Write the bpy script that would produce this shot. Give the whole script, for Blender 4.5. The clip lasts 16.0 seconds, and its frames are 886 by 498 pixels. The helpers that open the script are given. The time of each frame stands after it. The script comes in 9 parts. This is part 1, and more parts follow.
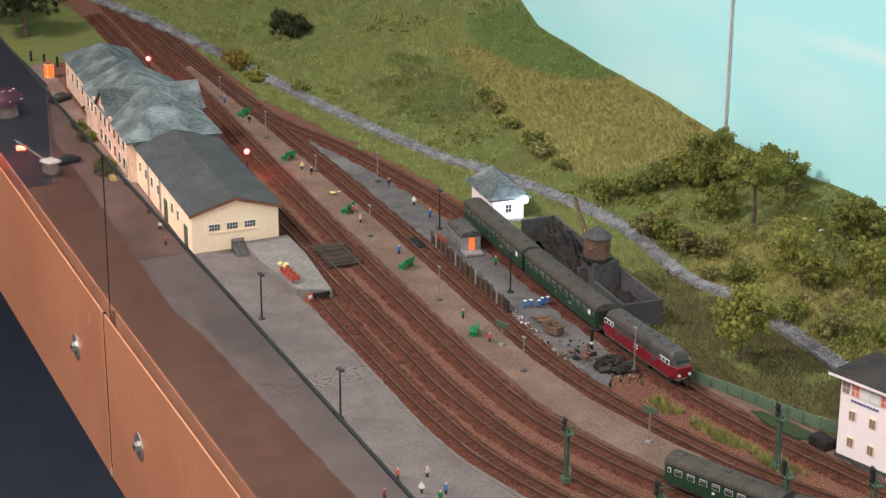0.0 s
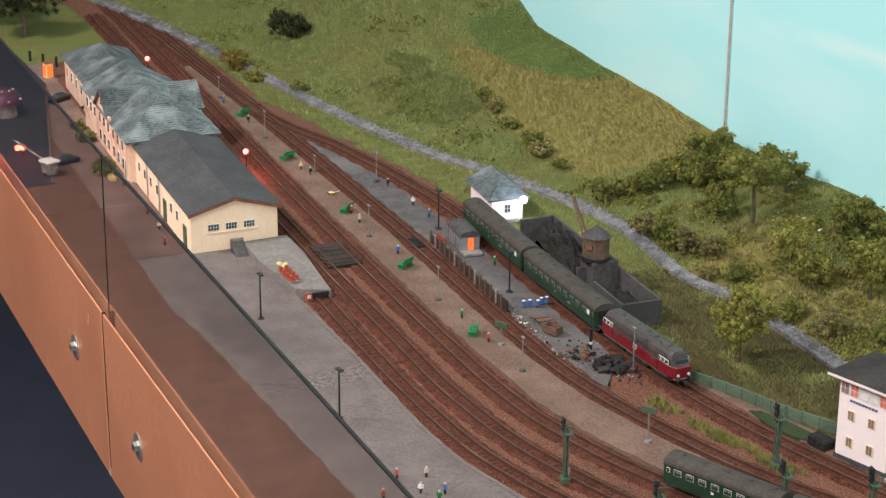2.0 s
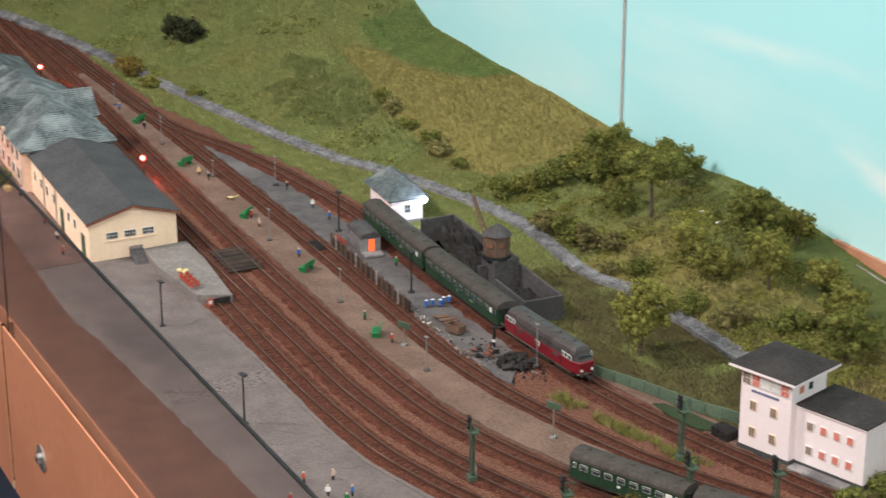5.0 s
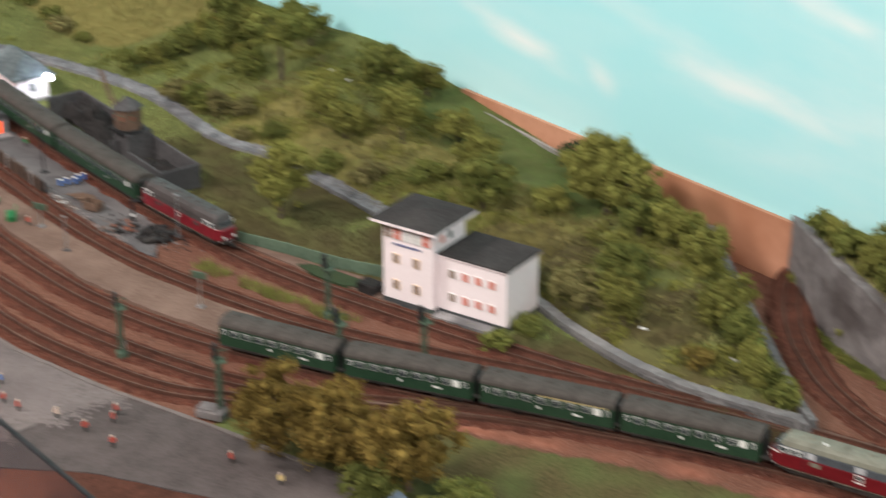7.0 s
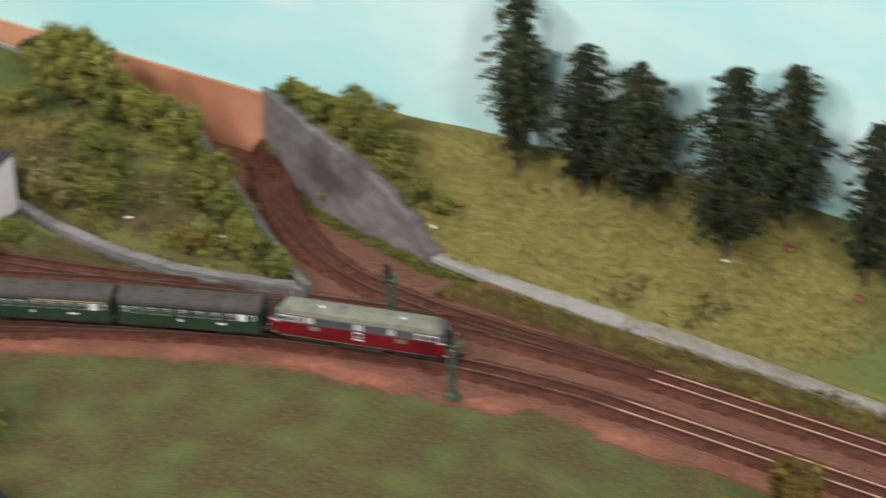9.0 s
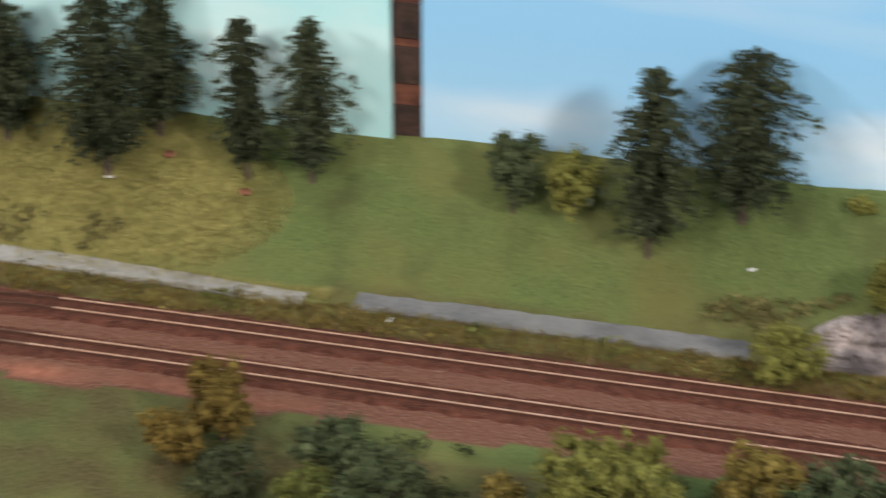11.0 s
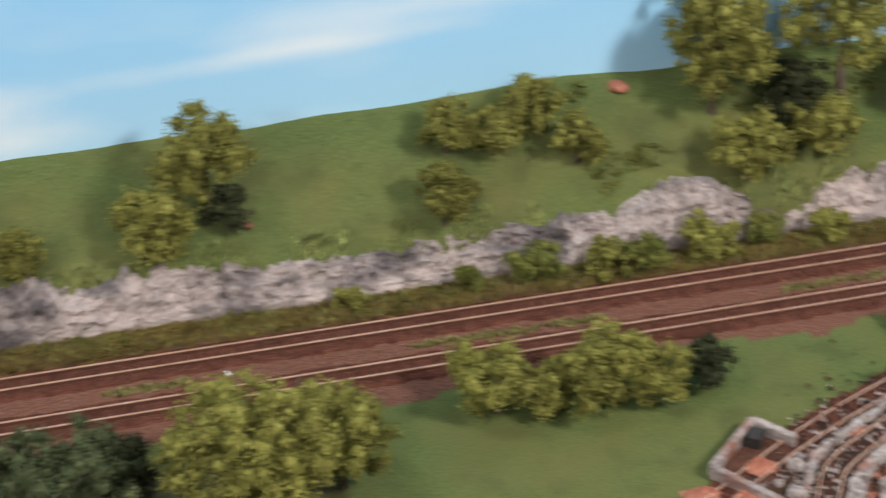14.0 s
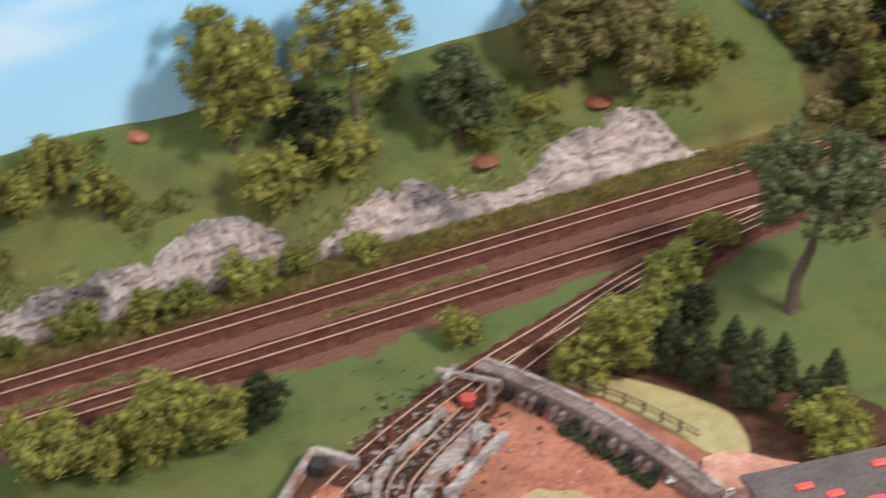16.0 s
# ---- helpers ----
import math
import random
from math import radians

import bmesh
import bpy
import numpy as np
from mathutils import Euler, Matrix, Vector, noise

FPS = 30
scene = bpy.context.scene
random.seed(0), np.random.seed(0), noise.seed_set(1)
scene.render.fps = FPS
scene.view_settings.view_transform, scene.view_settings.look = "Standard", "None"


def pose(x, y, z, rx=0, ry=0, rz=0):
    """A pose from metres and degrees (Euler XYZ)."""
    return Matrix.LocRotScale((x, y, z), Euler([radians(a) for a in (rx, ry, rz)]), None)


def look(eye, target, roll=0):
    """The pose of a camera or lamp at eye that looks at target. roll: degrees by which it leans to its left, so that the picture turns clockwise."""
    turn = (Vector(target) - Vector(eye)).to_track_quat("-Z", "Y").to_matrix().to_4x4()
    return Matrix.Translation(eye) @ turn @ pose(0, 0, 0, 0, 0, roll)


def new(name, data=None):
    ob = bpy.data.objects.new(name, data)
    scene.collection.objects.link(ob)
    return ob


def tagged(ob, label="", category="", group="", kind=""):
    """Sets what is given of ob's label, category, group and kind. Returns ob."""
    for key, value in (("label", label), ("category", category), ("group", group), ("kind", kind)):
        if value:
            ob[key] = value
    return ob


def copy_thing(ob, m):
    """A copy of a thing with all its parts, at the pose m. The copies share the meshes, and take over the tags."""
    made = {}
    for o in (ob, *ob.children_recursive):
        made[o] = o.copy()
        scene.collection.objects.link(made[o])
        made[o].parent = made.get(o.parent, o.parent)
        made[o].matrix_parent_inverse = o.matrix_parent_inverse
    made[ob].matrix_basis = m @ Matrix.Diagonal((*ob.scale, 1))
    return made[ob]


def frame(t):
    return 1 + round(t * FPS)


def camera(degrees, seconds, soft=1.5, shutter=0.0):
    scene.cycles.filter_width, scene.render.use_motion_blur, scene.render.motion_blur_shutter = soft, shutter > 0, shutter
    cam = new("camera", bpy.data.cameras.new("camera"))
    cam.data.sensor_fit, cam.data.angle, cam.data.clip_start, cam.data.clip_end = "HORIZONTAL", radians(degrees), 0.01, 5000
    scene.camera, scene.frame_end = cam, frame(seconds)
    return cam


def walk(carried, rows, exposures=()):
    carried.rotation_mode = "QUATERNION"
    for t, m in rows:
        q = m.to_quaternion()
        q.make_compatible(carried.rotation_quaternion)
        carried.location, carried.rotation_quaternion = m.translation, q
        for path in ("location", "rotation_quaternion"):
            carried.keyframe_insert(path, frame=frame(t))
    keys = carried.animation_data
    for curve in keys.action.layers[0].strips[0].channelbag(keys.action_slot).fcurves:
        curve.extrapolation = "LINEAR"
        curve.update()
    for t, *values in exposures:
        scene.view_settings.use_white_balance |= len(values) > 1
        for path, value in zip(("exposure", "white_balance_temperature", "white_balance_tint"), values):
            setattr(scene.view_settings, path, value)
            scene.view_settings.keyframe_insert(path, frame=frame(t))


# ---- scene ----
# The camera stands on a tripod and pans along a model railway (1:160).
EYE = 0.63
TURNS = [
    (0.0, 64.22, -21.00, 0.29),
    (0.5, 64.16, -21.10, 0.30),
    (1.0, 64.21, -21.08, 0.30),
    (1.5, 64.03, -21.03, 0.31),
    (2.0, 64.19, -21.00, 0.30),
    (2.5, 64.19, -20.99, 0.32),
    (3.0, 64.11, -20.96, 0.35),
    (3.2, 64.09, -20.98, 0.27),
    (5.3, 60.49, -21.08, -0.09),
    (5.5, 60.00, -21.24, -0.04),
    (6.0, 57.94, -22.83, -0.15),
    (6.5, 54.40, -23.48, -0.06),
    (7.0, 49.99, -24.89, -0.17),
    (7.5, 46.60, -25.97, -0.14),
    (8.0, 42.70, -26.91, -0.14),
    (8.5, 38.15, -27.47, -0.19),
    (9.0, 33.59, -28.32, -0.16),
    (9.5, 28.78, -28.81, -0.13),
    (10.0, 23.38, -29.72, -0.19),
    (10.2, 21.39, -30.00, -0.13),
    (12.3, 1.98, -31.56, -0.16),
    (12.5, 0.30, -31.57, -0.17),
    (13.0, -3.99, -31.64, -0.18),
    (13.5, -9.04, -31.64, -0.18),
    (14.0, -15.18, -31.72, -0.13),
    (14.5, -18.34, -31.71, -0.11),
    (15.0, -23.25, -31.63, 0.08),
    (15.5, -27.06, -31.38, 0.15),
    (16.0, -30.52, -30.47, 0.36),
]
cam = camera(24.92, 16.0, soft=1.4, shutter=0.8)
walk(cam, [(t, pose(0, 0, EYE, 90 + pitch, 0, yaw) @ pose(0, 0, 0, 0, 0, roll)) for t, yaw, pitch, roll in TURNS], [(0.0, 0.0), (15.2, 0.0), (16.0, 0.12)])

# ---- world and light ----
world = bpy.data.worlds.new("exhibition_hall")
scene.world = world
world.use_nodes = True
world.node_tree.nodes["Background"].inputs[0].default_value = (0.92, 0.95, 1.0, 1)
world.node_tree.nodes["Background"].inputs[1].default_value = 0.20


def ceiling_lamp(x, y, z, tx, ty, size, watts, colour):
    data = bpy.data.lights.new("ceiling_lamp_light", "AREA")
    data.shape, data.size, data.energy, data.color = "DISK", size, watts, colour
    ob = new("ceiling_lamp_light", data)
    ob.matrix_world = look((x, y, z), (tx, ty, 0))
    return ob


ceiling_lamp(-1.80, -0.38, 1.30, -1.55, 1.00, 0.30, 24.0, (1.0, 0.915, 0.865))
ceiling_lamp(-0.60, -0.50, 1.35, -0.75, 1.05, 0.34, 14.2, (1.0, 0.955, 0.89))
ceiling_lamp(-0.65, 0.98, 1.95, -0.65, 0.99, 0.40, 9.8, (1.0, 0.955, 0.89))
ceiling_lamp(1.25, -0.25, 1.35, 0.45, 1.00, 0.30, 34.5, (1.0, 0.955, 0.89))
scene.view_settings.exposure = 0.0

# ---- materials ----


def nodes_of(name):
    m = bpy.data.materials.new(name)
    m.use_nodes = True
    return m, m.node_tree.nodes, m.node_tree.links, m.node_tree.nodes["Principled BSDF"]


def surface(name, c1, c2, scale=60.0, rough=0.8, bump=0.3, fine=6.0, metal=0.0, spread=0.12, c3=None, stain=9.0, depth=0.001, random_tint=0.0, spec=0.35, cut=(0.52, 0.68)):
    """Two colours mixed by noise at two scales, with relief; c3: stains."""
    m, n, l, b = nodes_of(name)
    co = n.new("ShaderNodeTexCoord")
    big, small = n.new("ShaderNodeTexNoise"), n.new("ShaderNodeTexNoise")
    big.inputs["Scale"].default_value, small.inputs["Scale"].default_value = scale, scale * fine
    big.inputs["Detail"].default_value = small.inputs["Detail"].default_value = 4
    for t in (big, small):
        l.new(co.outputs["Object"], t.inputs["Vector"])
    mix = n.new("ShaderNodeMix")
    mix.data_type = "RGBA"
    mix.inputs[6].default_value, mix.inputs[7].default_value = (*c1, 1), (*c2, 1)
    ramp = n.new("ShaderNodeMapRange")
    ramp.inputs[1].default_value, ramp.inputs[2].default_value = 0.5 - spread, 0.5 + spread
    add = n.new("ShaderNodeMath")
    add.operation = "MULTIPLY_ADD"
    add.inputs[1].default_value, add.inputs[2].default_value = 0.5, 0.0
    half = n.new("ShaderNodeMath")
    half.operation = "MULTIPLY_ADD"
    half.inputs[1].default_value = 0.5
    l.new(big.outputs["Fac"], add.inputs[0])
    l.new(small.outputs["Fac"], half.inputs[0])
    l.new(add.outputs[0], half.inputs[2])
    l.new(half.outputs[0], ramp.inputs[0])
    l.new(ramp.outputs[0], mix.inputs[0])
    out = mix.outputs[2]
    if c3:
        st = n.new("ShaderNodeTexNoise")
        st.inputs["Scale"].default_value, st.inputs["Detail"].default_value = stain, 5
        l.new(co.outputs["Object"], st.inputs["Vector"])
        sr = n.new("ShaderNodeMapRange")
        sr.inputs[1].default_value, sr.inputs[2].default_value = cut
        l.new(st.outputs["Fac"], sr.inputs[0])
        m2 = n.new("ShaderNodeMix")
        m2.data_type = "RGBA"
        m2.inputs[7].default_value = (*c3, 1)
        l.new(out, m2.inputs[6])
        l.new(sr.outputs[0], m2.inputs[0])
        out = m2.outputs[2]
    if random_tint:
        info, hsv, rr = n.new("ShaderNodeObjectInfo"), n.new("ShaderNodeHueSaturation"), n.new("ShaderNodeMapRange")
        rr.inputs[3].default_value, rr.inputs[4].default_value = 1 - random_tint, 1 + random_tint
        l.new(info.outputs["Random"], rr.inputs[0])
        l.new(rr.outputs[0], hsv.inputs["Value"])
        l.new(out, hsv.inputs["Color"])
        out = hsv.outputs["Color"]
    l.new(out, b.inputs["Base Color"])
    b.inputs["Roughness"].default_value, b.inputs["Metallic"].default_value = rough, metal
    b.inputs["Specular IOR Level"].default_value = spec
    if bump:
        bp = n.new("ShaderNodeBump")
        bp.inputs["Strength"].default_value, bp.inputs["Distance"].default_value = bump, depth
        l.new(small.outputs["Fac"], bp.inputs["Height"])
        l.new(bp.outputs[0], b.inputs["Normal"])
    return m


def glow(name, colour, strength):
    m, n, l, b = nodes_of(name)
    b.inputs["Base Color"].default_value = (*colour, 1)
    b.inputs["Emission Color"].default_value, b.inputs["Emission Strength"].default_value = (*colour, 1), strength
    return m


def foliage(name, c1, c2, c3, upright=False):
    """Flock: each flake takes its own tint; upright: soft, lit like the turf it stands in."""
    m, n, l, b = nodes_of(name)
    geo, ramp, info = n.new("ShaderNodeNewGeometry"), n.new("ShaderNodeValToRGB"), n.new("ShaderNodeObjectInfo")
    ramp.color_ramp.elements[0].color, ramp.color_ramp.elements[1].color = (*c1, 1), (*c3, 1)
    e = ramp.color_ramp.elements.new(0.55)
    e.color = (*c2, 1)
    co, no = n.new("ShaderNodeTexCoord"), n.new("ShaderNodeTexNoise")
    no.inputs["Scale"].default_value = 60
    l.new(co.outputs["Object"], no.inputs["Vector"])
    ad = n.new("ShaderNodeMath")
    ad.operation = "MULTIPLY_ADD"
    ad.inputs[1].default_value = 0.45
    sub = n.new("ShaderNodeMath")
    sub.operation = "MULTIPLY_ADD"
    sub.inputs[1].default_value, sub.inputs[2].default_value = 1.1, -0.25
    l.new(no.outputs["Fac"], sub.inputs[0])
    l.new(geo.outputs["Random Per Island"], ad.inputs[0])
    l.new(sub.outputs[0], ad.inputs[2])
    l.new(ad.outputs[0], ramp.inputs[0])
    hsv, rr = n.new("ShaderNodeHueSaturation"), n.new("ShaderNodeMapRange")
    rr.inputs[3].default_value, rr.inputs[4].default_value = 0.8, 1.2
    l.new(info.outputs["Random"], rr.inputs[0])
    l.new(rr.outputs[0], hsv.inputs["Value"])
    l.new(ramp.outputs[0], hsv.inputs["Color"])
    l.new(hsv.outputs[0], b.inputs["Base Color"])
    b.inputs["Roughness"].default_value = 0.9
    b.inputs["Specular IOR Level"].default_value = 0.15
    if upright:
        up = n.new("ShaderNodeCombineXYZ")
        up.inputs[1].default_value, up.inputs[2].default_value = -0.35, 0.94
        l.new(up.outputs[0], b.inputs["Normal"])
    return m


M = {
    "ballast": surface("rusty_ballast", (0.050, 0.0158, 0.0110), (0.148, 0.053, 0.0345), 130, 0.95, 1.0, 7, c3=(0.26, 0.145, 0.110), stain=900, cut=(0.57, 0.68), depth=0.0014, spread=0.12, spec=0.1),
    "sleeper": surface("sleeper_brown", (0.052, 0.020, 0.0145), (0.125, 0.052, 0.036), 200, 0.95, 0.5, c3=(0.16, 0.085, 0.064), stain=900, cut=(0.56, 0.68), random_tint=0.3, spec=0.15),
    "rail": surface("rusty_rail", (0.070, 0.030, 0.021), (0.125, 0.056, 0.038), 200, 0.7, 0.2, metal=0.2),
    # rail heads: pale patches and paler eastern colours carry the lamp's glint
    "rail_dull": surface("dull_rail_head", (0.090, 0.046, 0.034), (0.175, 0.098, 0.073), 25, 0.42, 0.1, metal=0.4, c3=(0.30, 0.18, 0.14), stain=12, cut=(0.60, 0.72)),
    "rail_glint": surface("half_worn_glint_rail_head", (0.17, 0.095, 0.07), (0.34, 0.21, 0.16), 25, 0.30, 0.1, metal=0.6, c3=(0.52, 0.36, 0.28), stain=12, cut=(0.52, 0.66)),
    "rail_sheen": surface("worn_sheen_rail", (0.52, 0.31, 0.22), (0.72, 0.46, 0.34), 60, 0.38, 0.1, metal=0.3),
    "cobble": surface("grey_cobble", (0.140, 0.116, 0.113), (0.205, 0.173, 0.168), 30, 0.9, 0.25, 14, c3=(0.115, 0.098, 0.095), stain=9, random_tint=0.2, spec=0.2),
    "joint": surface("sandy_joint", (0.125, 0.105, 0.100), (0.180, 0.152, 0.145), 60, 0.95, 0.4),
    "sand": surface("sandy_platform", (0.140, 0.088, 0.069), (0.230, 0.152, 0.121), 30, 0.95, 0.6, 14, c3=(0.155, 0.098, 0.078), stain=12, spec=0.1),
    "asphalt": surface("grey_road", (0.125, 0.122, 0.126), (0.20, 0.195, 0.197), 40, 0.9, 0.4, 10, c3=(0.23, 0.225, 0.22), stain=10, spec=0.15),
    "brown_ground": surface("brown_forecourt", (0.152, 0.102, 0.087), (0.240, 0.166, 0.142), 40, 0.9, 0.4, 10, c3=(0.085, 0.058, 0.05), stain=10, spec=0.2),
    "brown_road": surface("brown_road", (0.086, 0.043, 0.029), (0.138, 0.072, 0.048), 40, 0.9, 0.4, 10, c3=(0.105, 0.052, 0.034), stain=14, spec=0.2),
    "square": surface("worn_asphalt_square", (0.066, 0.054, 0.052), (0.104, 0.086, 0.083), 50, 0.9, 0.6, 9, c3=(0.130, 0.108, 0.103), stain=11, spec=0.15),
    "wall_brown": surface("sooty_brown_stone", (0.095, 0.064, 0.056), (0.28, 0.205, 0.185), 90, 0.9, 0.8, 5, c3=(0.10, 0.07, 0.062), stain=40, depth=0.002, random_tint=0.2),
    "dark_road": surface("dark_asphalt", (0.016, 0.019, 0.027), (0.03, 0.033, 0.042), 40, 0.8, 0.4, 12, c3=(0.022, 0.023, 0.03), stain=8, spec=0.3),
    "blue_slate": surface("blue_slate", (0.050, 0.072, 0.102), (0.095, 0.125, 0.160), 60, 0.6, 0.4, 5, random_tint=0.2),
    "orange_pale": surface("pale_orange_board", (0.55, 0.265, 0.165), (0.64, 0.325, 0.21), 8, 0.6, 0.05, 20, c3=(0.43, 0.18, 0.10), stain=6),
    "path": surface("weathered_path_stone", (0.115, 0.115, 0.124), (0.30, 0.295, 0.305), 110, 0.9, 0.7, 5, c3=(0.10, 0.10, 0.105), stain=26, spec=0.15),
    "stone": surface("grey_stone", (0.125, 0.120, 0.121), (0.235, 0.224, 0.222), 60, 0.9, 0.6, 6, c3=(0.14, 0.135, 0.14), stain=20, random_tint=0.25, spec=0.15),
    "wall_concrete": surface("stained_retaining_concrete", (0.125, 0.112, 0.114), (0.255, 0.232, 0.228), 32, 0.9, 0.6, 6, c3=(0.088, 0.074, 0.072), stain=20, spec=0.15, spread=0.16),
    "concrete": surface("grey_concrete", (0.175, 0.168, 0.172), (0.36, 0.345, 0.345), 32, 0.9, 0.6, 7, c3=(0.115, 0.112, 0.118), stain=22, spec=0.15, spread=0.16),
    "rock": surface("pale_rock", (0.31, 0.25, 0.235), (0.67, 0.57, 0.54), 75, 0.9, 1.0, 5, c3=(0.17, 0.145, 0.15), stain=30, cut=(0.50, 0.66), depth=0.002, spec=0.15, spread=0.17),
    "orange": surface("orange_lacquer", (0.53, 0.213, 0.115), (0.60, 0.248, 0.140), 6, 0.42, 0.05, 20, c3=(0.49, 0.19, 0.105), stain=5),
    "orange_raw": surface("orange_board_edge", (0.62, 0.27, 0.14), (0.72, 0.36, 0.2), 40, 0.6, 0.1),
    "slate": surface("worn_slate", (0.060, 0.076, 0.082), (0.150, 0.177, 0.184), 50, 0.8, 0.6, 6, c3=(0.20, 0.24, 0.245), stain=40, random_tint=0.3, cut=(0.50, 0.66)),
    "tar": surface("tarred_roof", (0.034, 0.030, 0.030), (0.060, 0.054, 0.053), 40, 0.95, 0.4, 10, c3=(0.07, 0.064, 0.06), stain=30, spec=0.12),
    "post_rust": surface("rusty_post", (0.085, 0.030, 0.019), (0.20, 0.075, 0.045), 60, 0.85, 0.4, 5, c3=(0.06, 0.026, 0.02), stain=20),
    "felt": surface("dark_roofing_felt", (0.050, 0.052, 0.056), (0.085, 0.086, 0.09), 30, 0.85, 0.4, 12, spec=0.25),
    "cream": surface("cream_render", (0.84, 0.64, 0.46), (0.92, 0.72, 0.54), 30, 0.85, 0.2, 10),
    # station cream, darkened because its front wall lies in shadow
    "cream_shaded": surface("shaded_cream_render", (0.62, 0.44, 0.335), (0.76, 0.56, 0.43), 24, 0.9, 0.3, 10, c3=(0.50, 0.36, 0.28), stain=30),
    "white": surface("white_plaster", (0.90, 0.785, 0.795), (0.95, 0.84, 0.85), 30, 0.8, 0.15, 10),
    "coal": surface("coal_black", (0.008, 0.007, 0.007), (0.030, 0.025, 0.024), 80, 0.8, 0.8, 5, depth=0.003),
    "bunker": surface("sooty_concrete", (0.046, 0.043, 0.045), (0.098, 0.092, 0.094), 30, 0.9, 0.5, 8, c3=(0.055, 0.053, 0.056), stain=14),
    "brownwood": surface("brown_wood", (0.10, 0.058, 0.04), (0.19, 0.12, 0.085), 90, 0.85, 0.4, c3=(0.08, 0.05, 0.035), stain=30),
    "rustbrown": surface("rust_brown", (0.16, 0.055, 0.035), (0.28, 0.11, 0.07), 80, 0.8, 0.4),
    "green_fence": surface("pale_green_paint", (0.080, 0.125, 0.085), (0.135, 0.19, 0.13), 60, 0.8, 0.3, c3=(0.10, 0.15, 0.10), stain=20, random_tint=0.12),
    "mast_green": surface("mast_green", (0.048, 0.078, 0.052), (0.090, 0.130, 0.088), 90, 0.6, 0.2),
    "bench": surface("bench_green", (0.014, 0.15, 0.045), (0.03, 0.22, 0.07), 80, 0.5, 0.1),
    "black": surface("black_metal", (0.012, 0.012, 0.013), (0.03, 0.03, 0.032), 90, 0.5, 0.2),
    "steel": surface("zinc_steel", (0.42, 0.42, 0.40), (0.58, 0.58, 0.55), 120, 0.35, 0.1, metal=0.8),
    "loco_red": surface("loco_red", (0.118, 0.006, 0.011), (0.160, 0.009, 0.015), 50, 0.36, 0.05),
    "loco_grey": surface("loco_dark_grey", (0.060, 0.068, 0.082), (0.095, 0.106, 0.12), 60, 0.35, 0.05),
    "loco_roof": surface("loco_light_roof", (0.145, 0.145, 0.112), (0.225, 0.220, 0.175), 80, 0.6, 0.2, c3=(0.10, 0.095, 0.075), stain=70),
    "coach_green": surface("coach_green", (0.015, 0.041, 0.022), (0.023, 0.056, 0.031), 60, 0.5, 0.05, spec=0.25),
    "coach_roof": surface("coach_roof", (0.050, 0.043, 0.038), (0.085, 0.074, 0.066), 70, 0.75, 0.2, spec=0.25),
    "chassis": surface("running_gear", (0.02, 0.018, 0.017), (0.05, 0.042, 0.038), 120, 0.7, 0.4),
    "silver": surface("white_window_frame", (0.70, 0.70, 0.68), (0.8, 0.8, 0.78), 90, 0.4, 0.0),
    "pane": surface("dark_pane", (0.035, 0.045, 0.05), (0.06, 0.07, 0.075), 60, 0.08, 0.0, spec=0.6),
    "red_pane": surface("lit_reddish_pane", (0.62, 0.15, 0.11), (0.78, 0.30, 0.24), 60, 0.2, 0.0),
    "bark": surface("bark", (0.07, 0.05, 0.04), (0.15, 0.105, 0.08), 120, 0.95, 0.6),
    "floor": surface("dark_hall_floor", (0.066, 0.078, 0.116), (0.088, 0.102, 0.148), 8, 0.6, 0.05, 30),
    "wall": surface("hall_wall", (0.55, 0.53, 0.50), (0.6, 0.58, 0.55), 3, 0.9, 0.05),
    "redsoil": surface("red_soil", (0.30, 0.105, 0.07), (0.46, 0.20, 0.135), 40, 0.95, 0.5, 8, c3=(0.24, 0.10, 0.07), stain=18, spec=0.1),
    "grey_scenery": surface("weathered_structure", (0.17, 0.135, 0.122), (0.50, 0.43, 0.405), 90, 0.85, 0.7, 6, c3=(0.13, 0.10, 0.09), stain=60, depth=0.002),
    "blue": surface("blue_plastic", (0.04, 0.12, 0.36), (0.07, 0.18, 0.48), 60, 0.4, 0.0),
    "red": surface("red_plastic", (0.40, 0.055, 0.04), (0.52, 0.10, 0.065), 60, 0.4, 0.0),
    "whitepaint": surface("white_paint", (0.74, 0.73, 0.70), (0.82, 0.81, 0.79), 60, 0.5, 0.0),
    "yellowpaint": surface("yellow_paint", (0.68, 0.52, 0.22), (0.75, 0.6, 0.3), 60, 0.5, 0.0),
    "skin": surface("painted_plastic", (0.55, 0.42, 0.34), (0.62, 0.48, 0.4), 90, 0.6, 0.0),
    "leaf_light": foliage("light_green_flock", (0.084, 0.074, 0.021), (0.190, 0.186, 0.046), (0.345, 0.330, 0.088)),
    "leaf_mid": foliage("mid_green_flock", (0.056, 0.068, 0.018), (0.140, 0.150, 0.038), (0.265, 0.256, 0.068)),
    "leaf_blue": foliage("blue_green_flock", (0.030, 0.040, 0.020), (0.066, 0.082, 0.038), (0.124, 0.142, 0.066)),
    "leaf_dark": foliage("dark_green_flock", (0.022, 0.027, 0.013), (0.048, 0.055, 0.026), (0.092, 0.098, 0.044)),
    "leaf_ochre": foliage("ochre_flock", (0.09, 0.065, 0.018), (0.21, 0.155, 0.04), (0.33, 0.25, 0.07)),
    "leaf_rust": foliage("rusty_ochre_flock", (0.068, 0.044, 0.012), (0.165, 0.112, 0.028), (0.275, 0.195, 0.052)),
    "leaf_olive": foliage("olive_brown_flock", (0.080, 0.070, 0.027), (0.180, 0.158, 0.062), (0.33, 0.285, 0.12)),
